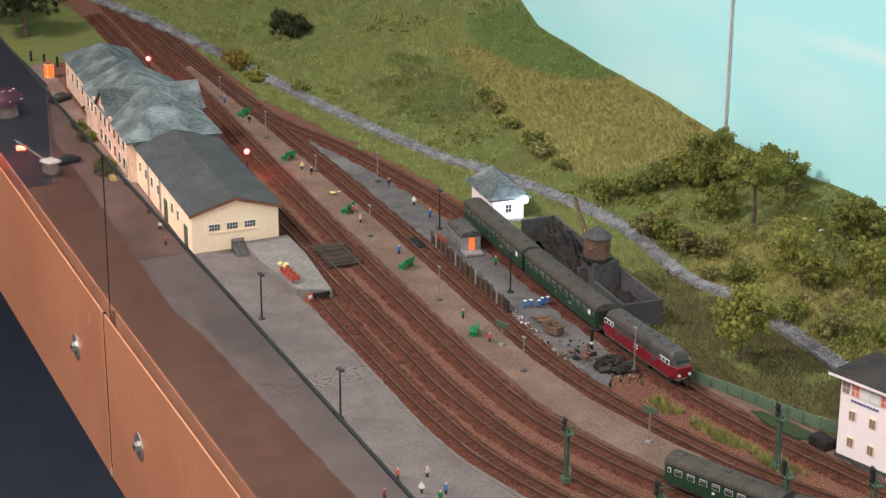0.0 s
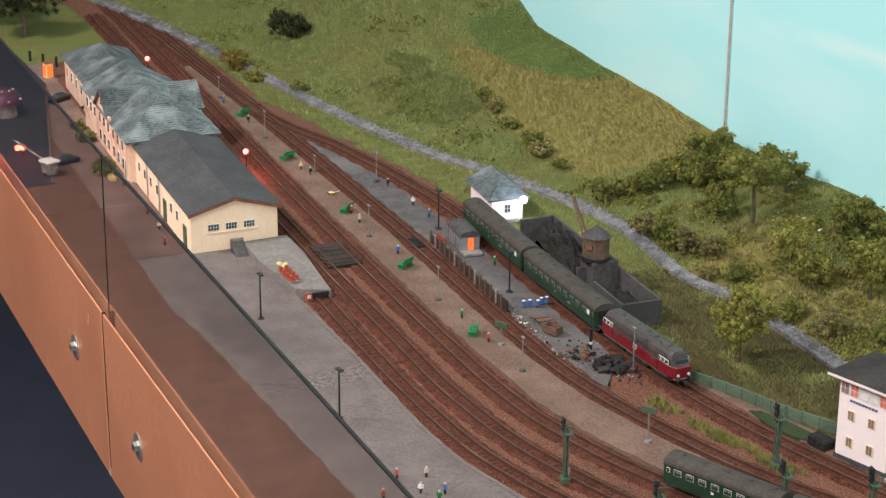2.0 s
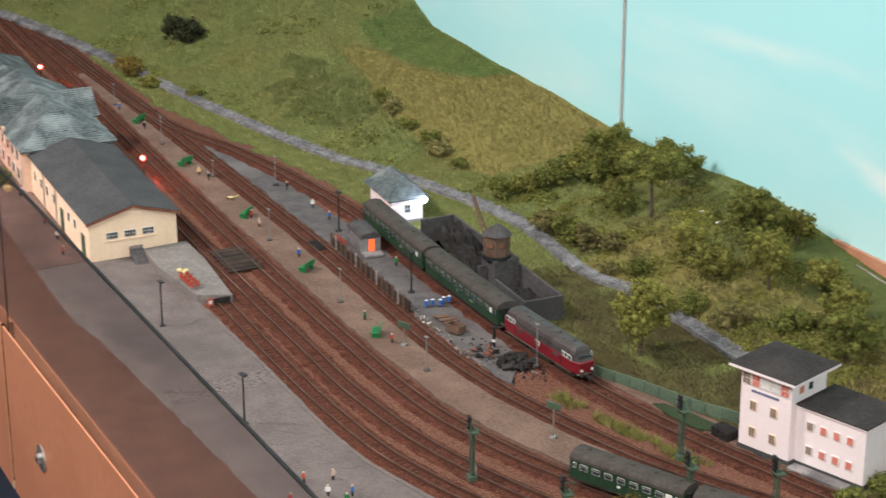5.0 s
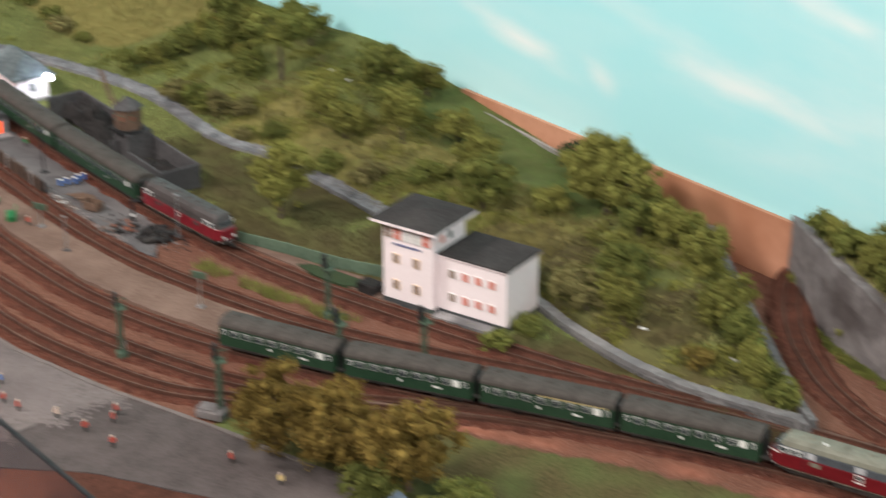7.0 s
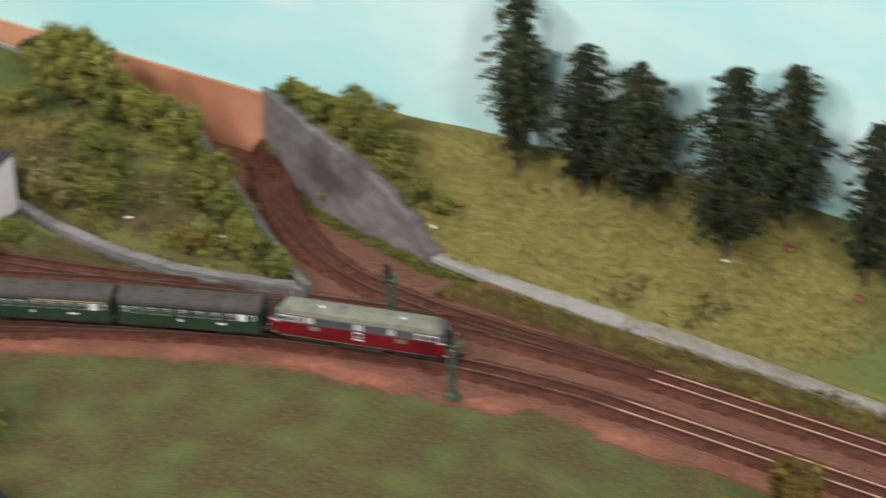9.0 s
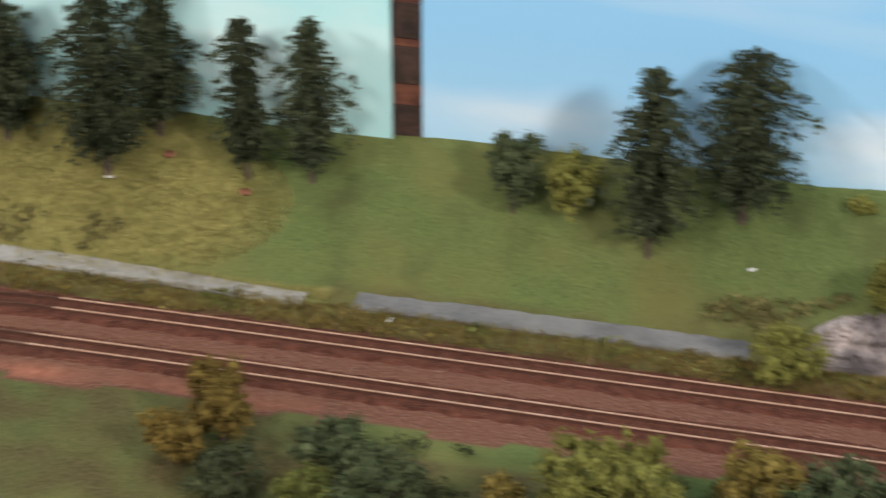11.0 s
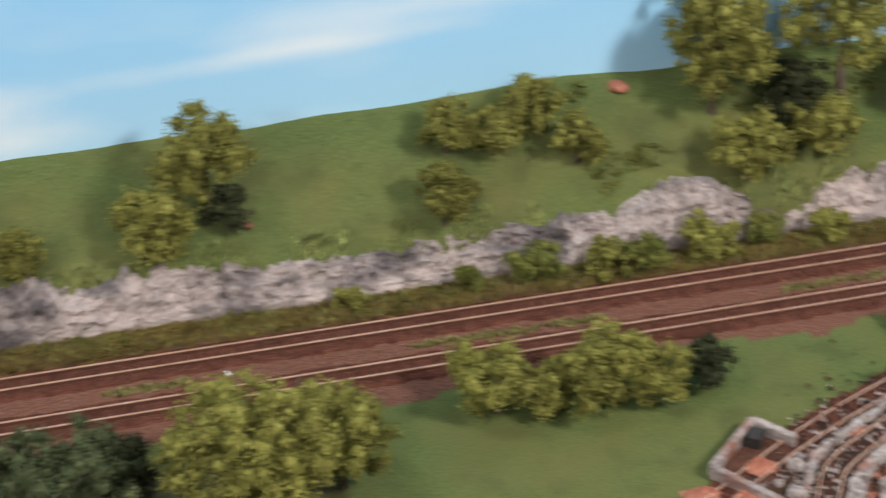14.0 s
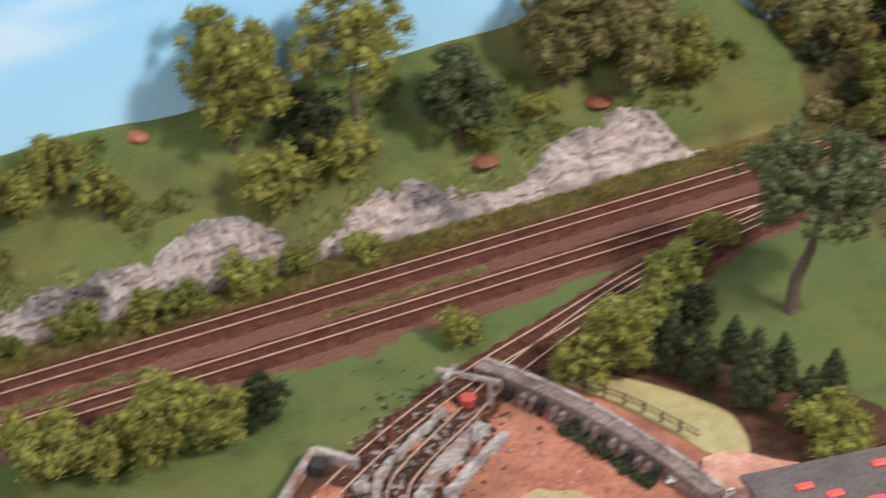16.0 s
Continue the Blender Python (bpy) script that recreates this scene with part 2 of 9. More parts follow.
    "leaf_sage": foliage("sage_green_flock", (0.046, 0.056, 0.025), (0.112, 0.132, 0.058), (0.235, 0.255, 0.125)),
    "leaf_fir": foliage("fir_needles", (0.021, 0.028, 0.015), (0.045, 0.054, 0.028), (0.094, 0.104, 0.051)),
    "grass_blade": foliage("static_grass", (0.137, 0.163, 0.051), (0.277, 0.320, 0.104), (0.49, 0.51, 0.186), True),
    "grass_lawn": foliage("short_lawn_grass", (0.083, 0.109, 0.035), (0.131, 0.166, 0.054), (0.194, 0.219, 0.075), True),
    # darker and browner than the slope lawn, for the front only
    "grass_front": foliage("dark_lawn_grass", (0.036, 0.042, 0.014), (0.060, 0.068, 0.022), (0.092, 0.098, 0.034), True),
    "front_soil": surface("dark_red_front_soil", (0.050, 0.021, 0.015), (0.100, 0.042, 0.029), 90, 0.95, 0.7, 7, c3=(0.14, 0.055, 0.036), stain=14, spec=0.1),
    "depot_grey": surface("dark_depot_setts", (0.084, 0.076, 0.078), (0.142, 0.130, 0.132), 70, 0.9, 0.7, 8, c3=(0.17, 0.155, 0.155), stain=20, spec=0.2),
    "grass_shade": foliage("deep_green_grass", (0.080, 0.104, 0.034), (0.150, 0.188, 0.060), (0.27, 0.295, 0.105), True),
    "verge": foliage("dry_verge_grass", (0.105, 0.072, 0.030), (0.185, 0.135, 0.056), (0.29, 0.225, 0.095), True),
    "grass_brown": foliage("brown_scrub_grass", (0.065, 0.052, 0.024), (0.115, 0.095, 0.044), (0.17, 0.15, 0.065), True),
    "grass_fresh": foliage("fresh_green_grass", (0.12, 0.195, 0.052), (0.185, 0.275, 0.078), (0.25, 0.34, 0.11), True),
    "grass_lush": foliage("yellow_green_weeds", (0.13, 0.15, 0.03), (0.22, 0.235, 0.055), (0.33, 0.33, 0.10), True),
    "grass_dry": foliage("dry_grass", (0.185, 0.162, 0.048), (0.345, 0.295, 0.098), (0.52, 0.44, 0.172), True),
    "lamp_white": glow("lamp_white", (0.85, 0.9, 1.0), 30),
    "lamp_red": glow("lamp_red", (1.0, 0.12, 0.06), 25),
    "lamp_warm": glow("lamp_pinkish", (1.0, 0.34, 0.30), 4),
    "lamp_rim": glow("lamp_red_rim", (1.0, 0.05, 0.03), 3.5),
    "orange_glow": glow("lit_doorway", (1.0, 0.10, 0.02), 1.6),
}

# ---- mesh helpers ----


def part(name, bm, material, parent=None, label="", smooth=False, data=None):
    """Links a bmesh as ONE mesh object, under a thing or a part when one is given."""
    if data is None:
        data = bpy.data.meshes.new(name)
        if smooth:
            for f in bm.faces:
                f.smooth = True
        bm.to_mesh(data)
        bm.free()
        data.materials.append(M[material] if isinstance(material, str) else material)
    ob = new(name, data)
    if parent:
        ob.parent = parent
    if label:
        tagged(ob, label)
    return ob


def thing(name, label, category, at=None, group="", kind=""):
    ob = new(name)
    ob.empty_display_size = 0.01
    if at is not None:
        ob.matrix_world = at
    return tagged(ob, label, category, group, kind)


def setting(ob, label):
    return tagged(ob, label, kind="structure")


def box(bm, x0, x1, y0, y1, z0, z1, bevel=0.0):
    m = Matrix.LocRotScale(((x0 + x1) / 2, (y0 + y1) / 2, (z0 + z1) / 2), None, (x1 - x0, y1 - y0, z1 - z0))
    r = bmesh.ops.create_cube(bm, size=1.0, matrix=m)
    if bevel:
        es = list({e for v in r["verts"] for e in v.link_edges})
        bmesh.ops.bevel(bm, geom=es, offset=bevel, segments=1, affect="EDGES")
    return bm


def boxm(*a, **k):
    return box(bmesh.new(), *a, **k)


def rod(bm, a, b, r, r2=None, seg=8):
    a, b = Vector(a), Vector(b)
    d = b - a
    m = Matrix.Translation((a + b) / 2) @ d.to_track_quat("Z", "Y").to_matrix().to_4x4()
    bmesh.ops.create_cone(bm, cap_ends=True, segments=seg, radius1=r, radius2=r if r2 is None else r2, depth=d.length, matrix=m)
    return bm


def rodm(*a, **k):
    return rod(bmesh.new(), *a, **k)


def blob(bm, at, r, sub=1, sz=1.0):
    bmesh.ops.create_icosphere(bm, subdivisions=sub, radius=r, matrix=Matrix.Translation(at) @ Matrix.Diagonal((1, 1, sz, 1)))
    return bm


def poly(bm, pts):
    return bm.faces.new([bm.verts.new(p) for p in pts])


def prism(pts, z0, z1):
    """An upright prism on a plan outline (counter-clockwise)."""
    bm = bmesh.new()
    lo, hi = [bm.verts.new((x, y, z0)) for x, y in pts], [bm.verts.new((x, y, z1)) for x, y in pts]
    bm.faces.new(hi)
    bm.faces.new(lo[::-1])
    for i in range(len(pts)):
        j = (i + 1) % len(pts)
        bm.faces.new((lo[i], lo[j], hi[j], hi[i]))
    return bm


def curve_through(pts, step=0.006):
    """Catmull-Rom through the points, evenly stepped: places and headings in plan."""
    p = [Vector((*q, 0.0)) if len(q) == 2 else Vector(q) for q in pts]
    p = [2 * p[0] - p[1], *p, 2 * p[-1] - p[-2]]
    raw = []
    for i in range(1, len(p) - 2):
        a, b, c, d = p[i - 1], p[i], p[i + 1], p[i + 2]
        k = max(4, int((c - b).length / 0.004))
        for j in range(k):
            t = j / k
            raw.append(0.5 * (2 * b + (c - a) * t + (2 * a - 5 * b + 4 * c - d) * t * t + (3 * b - a - 3 * c + d) * t ** 3))
    raw.append(p[-2])
    s = [0.0]
    for a, b in zip(raw, raw[1:]):
        s.append(s[-1] + (b - a).length)
    n = max(2, int(s[-1] / step))
    out, i = [], 0
    for k in range(n + 1):
        u = s[-1] * k / n
        while i < len(s) - 2 and s[i + 1] < u:
            i += 1
        f = (u - s[i]) / max(1e-9, s[i + 1] - s[i])
        out.append(raw[i].lerp(raw[i + 1], f))
    return out


def sideways(path):
    out = []
    for i in range(len(path)):
        d = path[min(i + 1, len(path) - 1)] - path[max(i - 1, 0)]
        d.z = 0
        d.normalize()
        out.append(Vector((-d.y, d.x, 0)))
    return out


def sweep(path, profile, jitter=0.0):
    """A profile of (across, up) pairs, from one side to the other, along the path."""
    bm = bmesh.new()
    side, rows = sideways(path), []
    for q, s in zip(path, side):
        rows.append([bm.verts.new(q + s * (a + random.uniform(-jitter, jitter)) + Vector((0, 0, u))) for a, u in profile])
    for r1, r2 in zip(rows, rows[1:]):
        for k in range(len(profile) - 1):
            bm.faces.new((r1[k], r1[k + 1], r2[k + 1], r2[k]))
    for r in (rows[0], rows[-1]):
        if len(profile) > 2:
            bm.faces.new(r if r is rows[0] else r[::-1])
    return bm


def lin(x, pts):
    return float(np.interp(x, [a for a, _ in pts], [b for _, b in pts]))


# ---- plan ----
BACK = 1.045
BASE = [(-3.4, 0.62), (-2.6, 0.665), (-2.22, 0.737), (-1.92, 0.775), (-1.73, 0.81), (-1.65, 0.837), (-1.54, 0.867), (-1.45, 0.878), (-1.30, 0.876),
        (-1.15, 0.874), (-0.95, 0.866), (-0.885, 0.853), (-0.824, 0.846), (-0.773, 0.847), (-0.69, 0.877), (-0.64, 0.962), (-0.3, 0.960), (-0.06, 0.961), (0.0, 0.947), (0.9, 0.955), (1.7, 0.96)]
RIM = [(-3.4, 0.17), (-2.3, 0.125), (-2.0, 0.092), (-1.92, 0.060), (-1.77, 0.051), (-1.55, 0.041), (-1.3, 0.046), (-1.22, 0.036), (-1.1, 0.018), (-0.9, 0.012),
       (-0.86, 0.04), (-0.74, 0.05), (-0.55, 0.062), (0.0, 0.0615), (0.165, 0.0605), (0.25, 0.0635), (0.35, 0.0668), (0.65, 0.0712), (0.80, 0.076), (0.845, 0.062), (0.90, 0.020), (1.7, 0.02)]
FRONT = [(-3.3, 0.462), (-2.6, 0.433), (-1.96, 0.409), (-1.42, 0.3905), (-1.12, 0.381), (-0.6, 0.363), (0.4, 0.345), (1.6, 0.342)]
CUT_L = [(-0.682, 0.872), (-0.7094, 0.8885), (-0.7423, 0.911), (-0.784, 0.940), (-0.8256, 0.968), (-0.8567, 0.990), (-0.93, 1.045)]
CUT_R = [(-0.645, 0.9575), (-0.6772, 0.965), (-0.7162, 0.973), (-0.7624, 0.988), (-0.7993, 1.0085), (-0.8398, 1.035), (-0.852, 1.045)]
WALL_TOP = [(-0.852, 0.040), (-0.78, 0.049), (-0.7315, 0.0455), (-0.694, 0.035), (-0.667, 0.0195), (-0.650, 0.004), (-0.64, 0.0)]
LAWN = [(-0.88, 0.668), (-0.826, 0.702), (-0.769, 0.734), (-0.709, 0.766), (-0.642, 0.797), (-0.60, 0.803), (-0.5536, 0.815), (-0.4976, 0.825), (-0.40, 0.833), (-0.3, 0.835)]


def in_cutting(x, y):
    if y < 0.872 or x < -1.0 or x > -0.6:
        return False
    xl = lin(y, [(b, a) for a, b in CUT_L])
    xr = lin(y, [(b, a) for a, b in CUT_R]) if y > 0.9575 else -0.6
    return xl < x < xr


def height(x, y):
    if in_cutting(x, y):
        return -0.012 * max(0.0, (y - 0.90) / 0.14)
    if -0.852 < x < -0.64 and y > 0.955 and x > lin(y, [(b, a) for a, b in CUT_R]):
        yw, low = lin(x, CUT_R[::-1]) + 0.0085, lin(x, WALL_TOP)
        if y < yw:
            return -0.006
        f = (y - yw) / max(0.004, BACK - yw)
        return low + (max(low, lin(x, RIM)) - low) * f + 0.003 * noise.noise((x * 14, y * 14, 0)) * f
    b = lin(x, BASE)
    if y <= b:
        return 0.0
    k = (y - b) / (BACK - b)
    west = -0.95 < x < -0.66
    top = 0.013 if west else lin(x, RIM)
    if west:
        yl = lin(x, CUT_L[::-1])
        near = max(0.0, min(1.0, (yl - y) / 0.05))
        return 0.006 + (0.018 * k + 0.016 * math.sin(math.pi * min(1, k))) * near if k > 0.06 else 0.1 * k
    z = top * (0.75 * k + 0.25 * k * k * (3 - 2 * k))
    if x < -1.7:
        z += 0.012 * math.sin(x * 9 + y * 14) * math.sin(math.pi * min(1, k)) * min(1, (-1.7 - x) * 4)
    z += 0.004 * noise.noise((x * 14, y * 14, 0)) * min(1, k * 4)
    if -1.35 < x < -0.7:
        z += 0.012 * math.sin(math.pi * min(1, k)) * min(1, (x + 1.35) * 5) * min(1, (-0.7 - x) * 8)
    if x > -0.02:
        z += 0.022 * min(1, k * 5) * (1 - 0.9 * k) * min(1, (x + 0.02) * 12)
    return z


TRACKS = {
    1: [(-1.415, 0.574), (-1.3, 0.566), (-1.2, 0.562), (-1.1, 0.566), (-1.0, 0.590), (-0.95, 0.621), (-0.91, 0.656), (-0.87, 0.695), (-0.83, 0.728), (-0.79, 0.754)],
    2: [(-2.4, 0.671), (-1.6, 0.612), (-1.3, 0.594), (-1.2, 0.590), (-1.1, 0.597), (-1.0, 0.622), (-0.95, 0.645), (-0.911, 0.669), (-0.866, 0.705), (-0.81, 0.745), (-0.76, 0.774), (-0.71, 0.802)],
    3: [(-3.3, 0.755), (-2.6, 0.712), (-2.1, 0.680), (-1.6, 0.644), (-1.3, 0.627), (-1.17, 0.625), (-1.1, 0.634), (-1.03, 0.652), (-0.93, 0.692), (-0.822, 0.747), (-0.71, 0.802),
        (-0.611, 0.841), (-0.508, 0.863), (-0.4, 0.868), (0.0, 0.868), (0.9, 0.872), (1.6, 0.88)],
    4: [(-2.5, 0.726), (-2.1, 0.715), (-1.84, 0.709), (-1.54, 0.699), (-1.35, 0.688), (-1.23, 0.683), (-1.15, 0.688), (-1.07, 0.703), (-0.99, 0.725), (-0.9, 0.765), (-0.8, 0.815),
        (-0.7, 0.860), (-0.6, 0.890), (-0.5, 0.903), (-0.4, 0.907), (0.0, 0.908), (0.9, 0.910), (1.6, 0.914)],
    5: [(-2.3, 0.712), (-1.93, 0.712), (-1.78, 0.742), (-1.66, 0.758), (-1.55, 0.764), (-1.39, 0.753), (-1.28, 0.747), (-1.15, 0.748), (-1.06, 0.758), (-0.97, 0.778),
        (-0.88, 0.801), (-0.82, 0.819), (-0.76, 0.841), (-0.70, 0.863), (-0.62, 0.886), (-0.56, 0.897)],
    6: [(-0.855, 1.07), (-0.82, 1.012), (-0.77, 0.960), (-0.70, 0.918), (-0.62, 0.903), (-0.5, 0.905)],
    7: [(1.1, 0.878), (0.80, 0.866), (0.66, 0.842), (0.563, 0.814), (0.473, 0.786), (0.376, 0.740), (0.26, 0.66), (0.15, 0.55)],
    8: [(0.9, 0.870), (0.74, 0.852), (0.62, 0.826), (0.54, 0.797), (0.491, 0.776), (0.464, 0.760), (0.441, 0.7476), (0.416, 0.7336), (0.4006, 0.722), (0.390, 0.706), (0.3807, 0.690), (0.372, 0.670), (0.362, 0.63)],
}
PATHS = {k: curve_through(v) for k, v in TRACKS.items()}
GAUGE = 0.0105

# ---- ground ----


def near_track(x, y, keys=(1, 2, 3, 4, 5, 6, 7, 8)):
    return min(abs(y - float(np.interp(x, XS[k], YS[k]))) if XS[k][0] <= x <= XS[k][-1] else 9.0 for k in keys)


XS, YS = {}, {}
for k, p in PATHS.items():
    q = sorted((v.x, v.y) for v in p)
    XS[k], YS[k] = [a for a, _ in q], [b for _, b in q]


def red_streak(x, y):
    """How red the soil is along the front rails, 0 to 1."""
    if not -0.86 < x < -0.27:
        return 0.0
    line = lin(x, LAWN) + 0.010
    k = max(0.0, 1 - abs(y - line - 0.006 * noise.noise((x * 18, 1, 2))) / 0.013)
    return min(0.8, k * max(0.0, lin(x, [(-0.8, 0.12), (-0.7, 0.30), (-0.62, 0.45)]) + 1.2 * noise.noise((x * 26, y * 20, 8))))


def cover(x, y):
    """Below 0 red soil, 0 bare soil, 1 meadow green, 2 dry grass."""
    c = land_cover(x, y)
    return -red_streak(x, y) if c < 0.5 else c


def land_cover(x, y):
    b = lin(x, BASE)
    n = noise.noise((x * 22, y * 22, 3)) * 0.012
    if in_cutting(x, y):
        return 0.0
    if y > b + n * 0.3:
        dry = 0.0
        top = lin(x, [(-1.93, 0.955), (-1.905, 0.972), (-1.827, 0.985), (-1.76, 1.01), (-1.726, 1.05)]) + n * 0.5
        if x > -1.96 and y > max(top + 0.002, 0.972):
            return 0.85
        low = lin(x, [(-1.93, 0.935), (-1.90, 0.925), (-1.834, 0.916), (-1.7126, 0.901), (-1.623, 0.895), (-1.56, 0.908), (-1.54, 0.96), (-1.53, 1.0)]) + n * 0.6
        d = min(y - low, top - y, (x + 1.93) * 0.6, (-1.525 - x) * 0.6)
        dry = max(dry, min(1.0, max(0.0, d / 0.010)))
        d = max(0.0, 1 - (((x + 0.55) / 0.22) ** 2 + ((y - 1.0) / 0.06) ** 2))
        dry = max(dry, min(1.0, 2.2 * d))
        if -1.22 < x < -0.98 and y > 0.968 + 2 * n + 0.12 * max(0, -1.14 - x):
            return 0.85
        if -1.35 < x < -0.95 and y < 0.96:
            dry = max(0.0, 0.62 + n * 30)
        return (1.20 if x < -0.95 else 1.28 if x < -0.68 else 1.0) + min(0.8, max(0, dry + n * 20 * dry))
    if x < -2.205 and 0.40 < y < 0.655 + n:
        return 1.25
    if x < -1.45:
        t5 = lin(x, TRACKS[5]) if x > -2.3 else 0.72
        return 1.3 if y > t5 + 0.022 + n else 0.0
    if x < -0.95:
        return 1.25 if y > lin(x, TRACKS[5]) + (0.020 if x > -1.42 else 0.03) + n * 0.5 else 0.0
    if x < -0.5:
        t4 = max(lin(x, TRACKS[4]) + 0.024, lin(x, TRACKS[5]) + 0.012)
        if y > t4 + n and x < -0.69:
            return 1.1
        if y < lin(x, [(-0.93, 0.505), (-0.854, 0.552), (-0.812, 0.572), (-0.767, 0.585), (-0.70, 0.578)]):
            return 0.0
        return 1.05 + n * 8 if y < lin(x, LAWN) + n * 0.5 and x > -0.93 else 0.0
    t7 = lin(x, [(0.15, 0.55), (0.26, 0.66), (0.376, 0.74), (0.473, 0.786), (0.563, 0.814), (0.66, 0.842), (0.8, 0.866), (1.1, 0.878)])
    if y > 0.927 + n:
        return 1.8 if x > 0.6 else 1.45
    if x < 0.14:
        return 1.05 + (n * 8 if x < -0.3 else 0) if y < 0.836 + n * 0.5 else 0.0
    if y < 0.846 + n and y > t7 + 0.012 + n * 0.5:
        return 1.0
    t8 = lin(x, [(0.36, 0.63), (0.42, 0.7), (0.475, 0.748), (0.54, 0.788), (0.62, 0.824), (0.74, 0.852), (0.9, 0.87)])
    if x > 0.56 and y < t8 - 0.02 + n:
        return 1.0
    return 0.0


def undergrowth(x, y):
    """How far brown covers the grass, 0 to 1: scrub, and painted shade under trees."""
    b, k = lin(x, BASE), 0.0
    if -1.42 < x < -0.93 and y < b:
        k = 0.85 * min(1, (x + 1.42) * 8)
    elif -1.3 < x < -0.68 and y >= b:
        k = max(0.15, 0.9 - (y - b) / 0.06) * min(1, (x + 1.3) * 6)
    elif -0.14 < x < 0.0 and 0.955 < y < 0.985:
        k = 0.8 * (1 - abs(y - 0.968) / 0.017) * (1 - abs(x + 0.05) / 0.09)
    elif x > -0.3 and b - 0.03 < y < b + 0.008:
        k = 0.6
    if ((x + 0.975) / 0.06) ** 2 + ((y - 0.905) / 0.03) ** 2 < 1 or ((x + 0.825) / 0.04) ** 2 + ((y - 0.892) / 0.03) ** 2 < 1:
        k = 1.1
    # shade of the front trees, put into the ground as brown
    if y < 0.815 and -0.32 < x < 0.16:
        k = 1.0
    # forest floor: its shade is mixed in as brown
    if x > 0.844 + 0.41 * (y - 0.926):
        k = 1.3
    # front lawn ground, mixed strongly with brown
    if y < b and -0.9 < x < -0.25 and y < 0.845:
        k = 0.95
    return max(0.0, min(1.0, k * (0.8 + 0.9 * noise.noise((x * 40, y * 40, 6)))))


def build_ground():
    nx, ny = 800, 116
    x0, x1, y0, y1 = -3.3, 1.5, 0.34, BACK + 0.004
    verts, cov = [], []
    for j in range(ny + 1):
        y = y0 + (y1 - y0) * j / ny
        for i in range(nx + 1):
            x = x0 + (x1 - x0) * i / nx
            verts.append((x, y, height(x, y) + 0.0006 * noise.noise((x * 90, y * 90, 1))))
            cov.append(cover(x, y))
    faces = [(j * (nx + 1) + i, j * (nx + 1) + i + 1, (j + 1) * (nx + 1) + i + 1, (j + 1) * (nx + 1) + i) for j in range(ny) for i in range(nx) if verts[j * (nx + 1) + i][1] > lin(verts[i][0], FRONT) + 0.001]
    me = bpy.data.meshes.new("ground")
    me.from_pydata(verts, [], faces)
    scrub = me.attributes.new("scrub", "FLOAT", "POINT")
    scrub.data.foreach_set("value", [undergrowth(v[0], v[1]) for v in verts])
    at = me.attributes.new("cover", "FLOAT", "POINT")
    at.data.foreach_set("value", cov)
    me.polygons.foreach_set("use_smooth", [True] * len(me.polygons))
    m, n, l, b = nodes_of("scenery_ground")
    av, co = n.new("ShaderNodeAttribute"), n.new("ShaderNodeTexCoord")
    av.attribute_name = "cover"

    def noisy(scale, lo, hi, c1, c2):
        t, r, mx = n.new("ShaderNodeTexNoise"), n.new("ShaderNodeMapRange"), n.new("ShaderNodeMix")
        t.inputs["Scale"].default_value, t.inputs["Detail"].default_value = scale, 6
        r.inputs[1].default_value, r.inputs[2].default_value = lo, hi
        mx.data_type = "RGBA"
        l.new(co.outputs["Object"], t.inputs["Vector"])
        l.new(t.outputs["Fac"], r.inputs[0])
        l.new(r.outputs[0], mx.inputs[0])
        for k, c in ((6, c1), (7, c2)):
            if isinstance(c, tuple):
                mx.inputs[k].default_value = (*c, 1)
            else:
                l.new(c, mx.inputs[k])
        return mx.outputs[2], t.outputs["Fac"]

    soil, _ = noisy(420, 0.3, 0.7, (0.091, 0.0355, 0.0245), (0.197, 0.089, 0.0595))
    soil, _ = noisy(9, 0.45, 0.75, soil, (0.165, 0.072, 0.048))
    soil, _ = noisy(760, 0.54, 0.66, soil, (0.27, 0.165, 0.128))
    soil, _ = noisy(600, 0.58, 0.70, soil, (0.045, 0.018, 0.013))
    g1, fine = noisy(700, 0.3, 0.7, (0.067, 0.090, 0.030), (0.142, 0.178, 0.061))
    g2, _ = noisy(14, 0.42, 0.8, g1, (0.155, 0.14, 0.05))
    g2, _ = noisy(31, 0.52, 0.8, g2, (0.076, 0.086, 0.033))
    dry, _ = noisy(420, 0.3, 0.7, (0.17, 0.15, 0.045), (0.30, 0.26, 0.09))

    def step(lo, hi, a, c):
        r, mx = n.new("ShaderNodeMapRange"), n.new("ShaderNodeMix")
        r.inputs[1].default_value, r.inputs[2].default_value = lo, hi
        mx.data_type = "RGBA"
        l.new(av.outputs["Fac"], r.inputs[0])
        l.new(r.outputs[0], mx.inputs[0])
        l.new(a, mx.inputs[6])
        l.new(c, mx.inputs[7])
        return mx.outputs[2]

    red, _ = noisy(160, 0.35, 0.65, (0.24, 0.088, 0.055), (0.37, 0.15, 0.10))
    grown = step(1.05, 1.95, g2, dry)
    brown, _ = noisy(380, 0.3, 0.7, (0.060, 0.048, 0.022), (0.125, 0.10, 0.045))
    sv, mb = n.new("ShaderNodeAttribute"), n.new("ShaderNodeMix")
    sv.attribute_name, mb.data_type = "scrub", "RGBA"
    l.new(sv.outputs["Fac"], mb.inputs[0])
    l.new(grown, mb.inputs[6])
    l.new(brown, mb.inputs[7])
    l.new(step(0.25, 0.75, step(0.0, -0.8, soil, red), mb.outputs[2]), b.inputs["Base Color"])
    b.inputs["Roughness"].default_value, b.inputs["Specular IOR Level"].default_value = 0.95, 0.1
    bp = n.new("ShaderNodeBump")
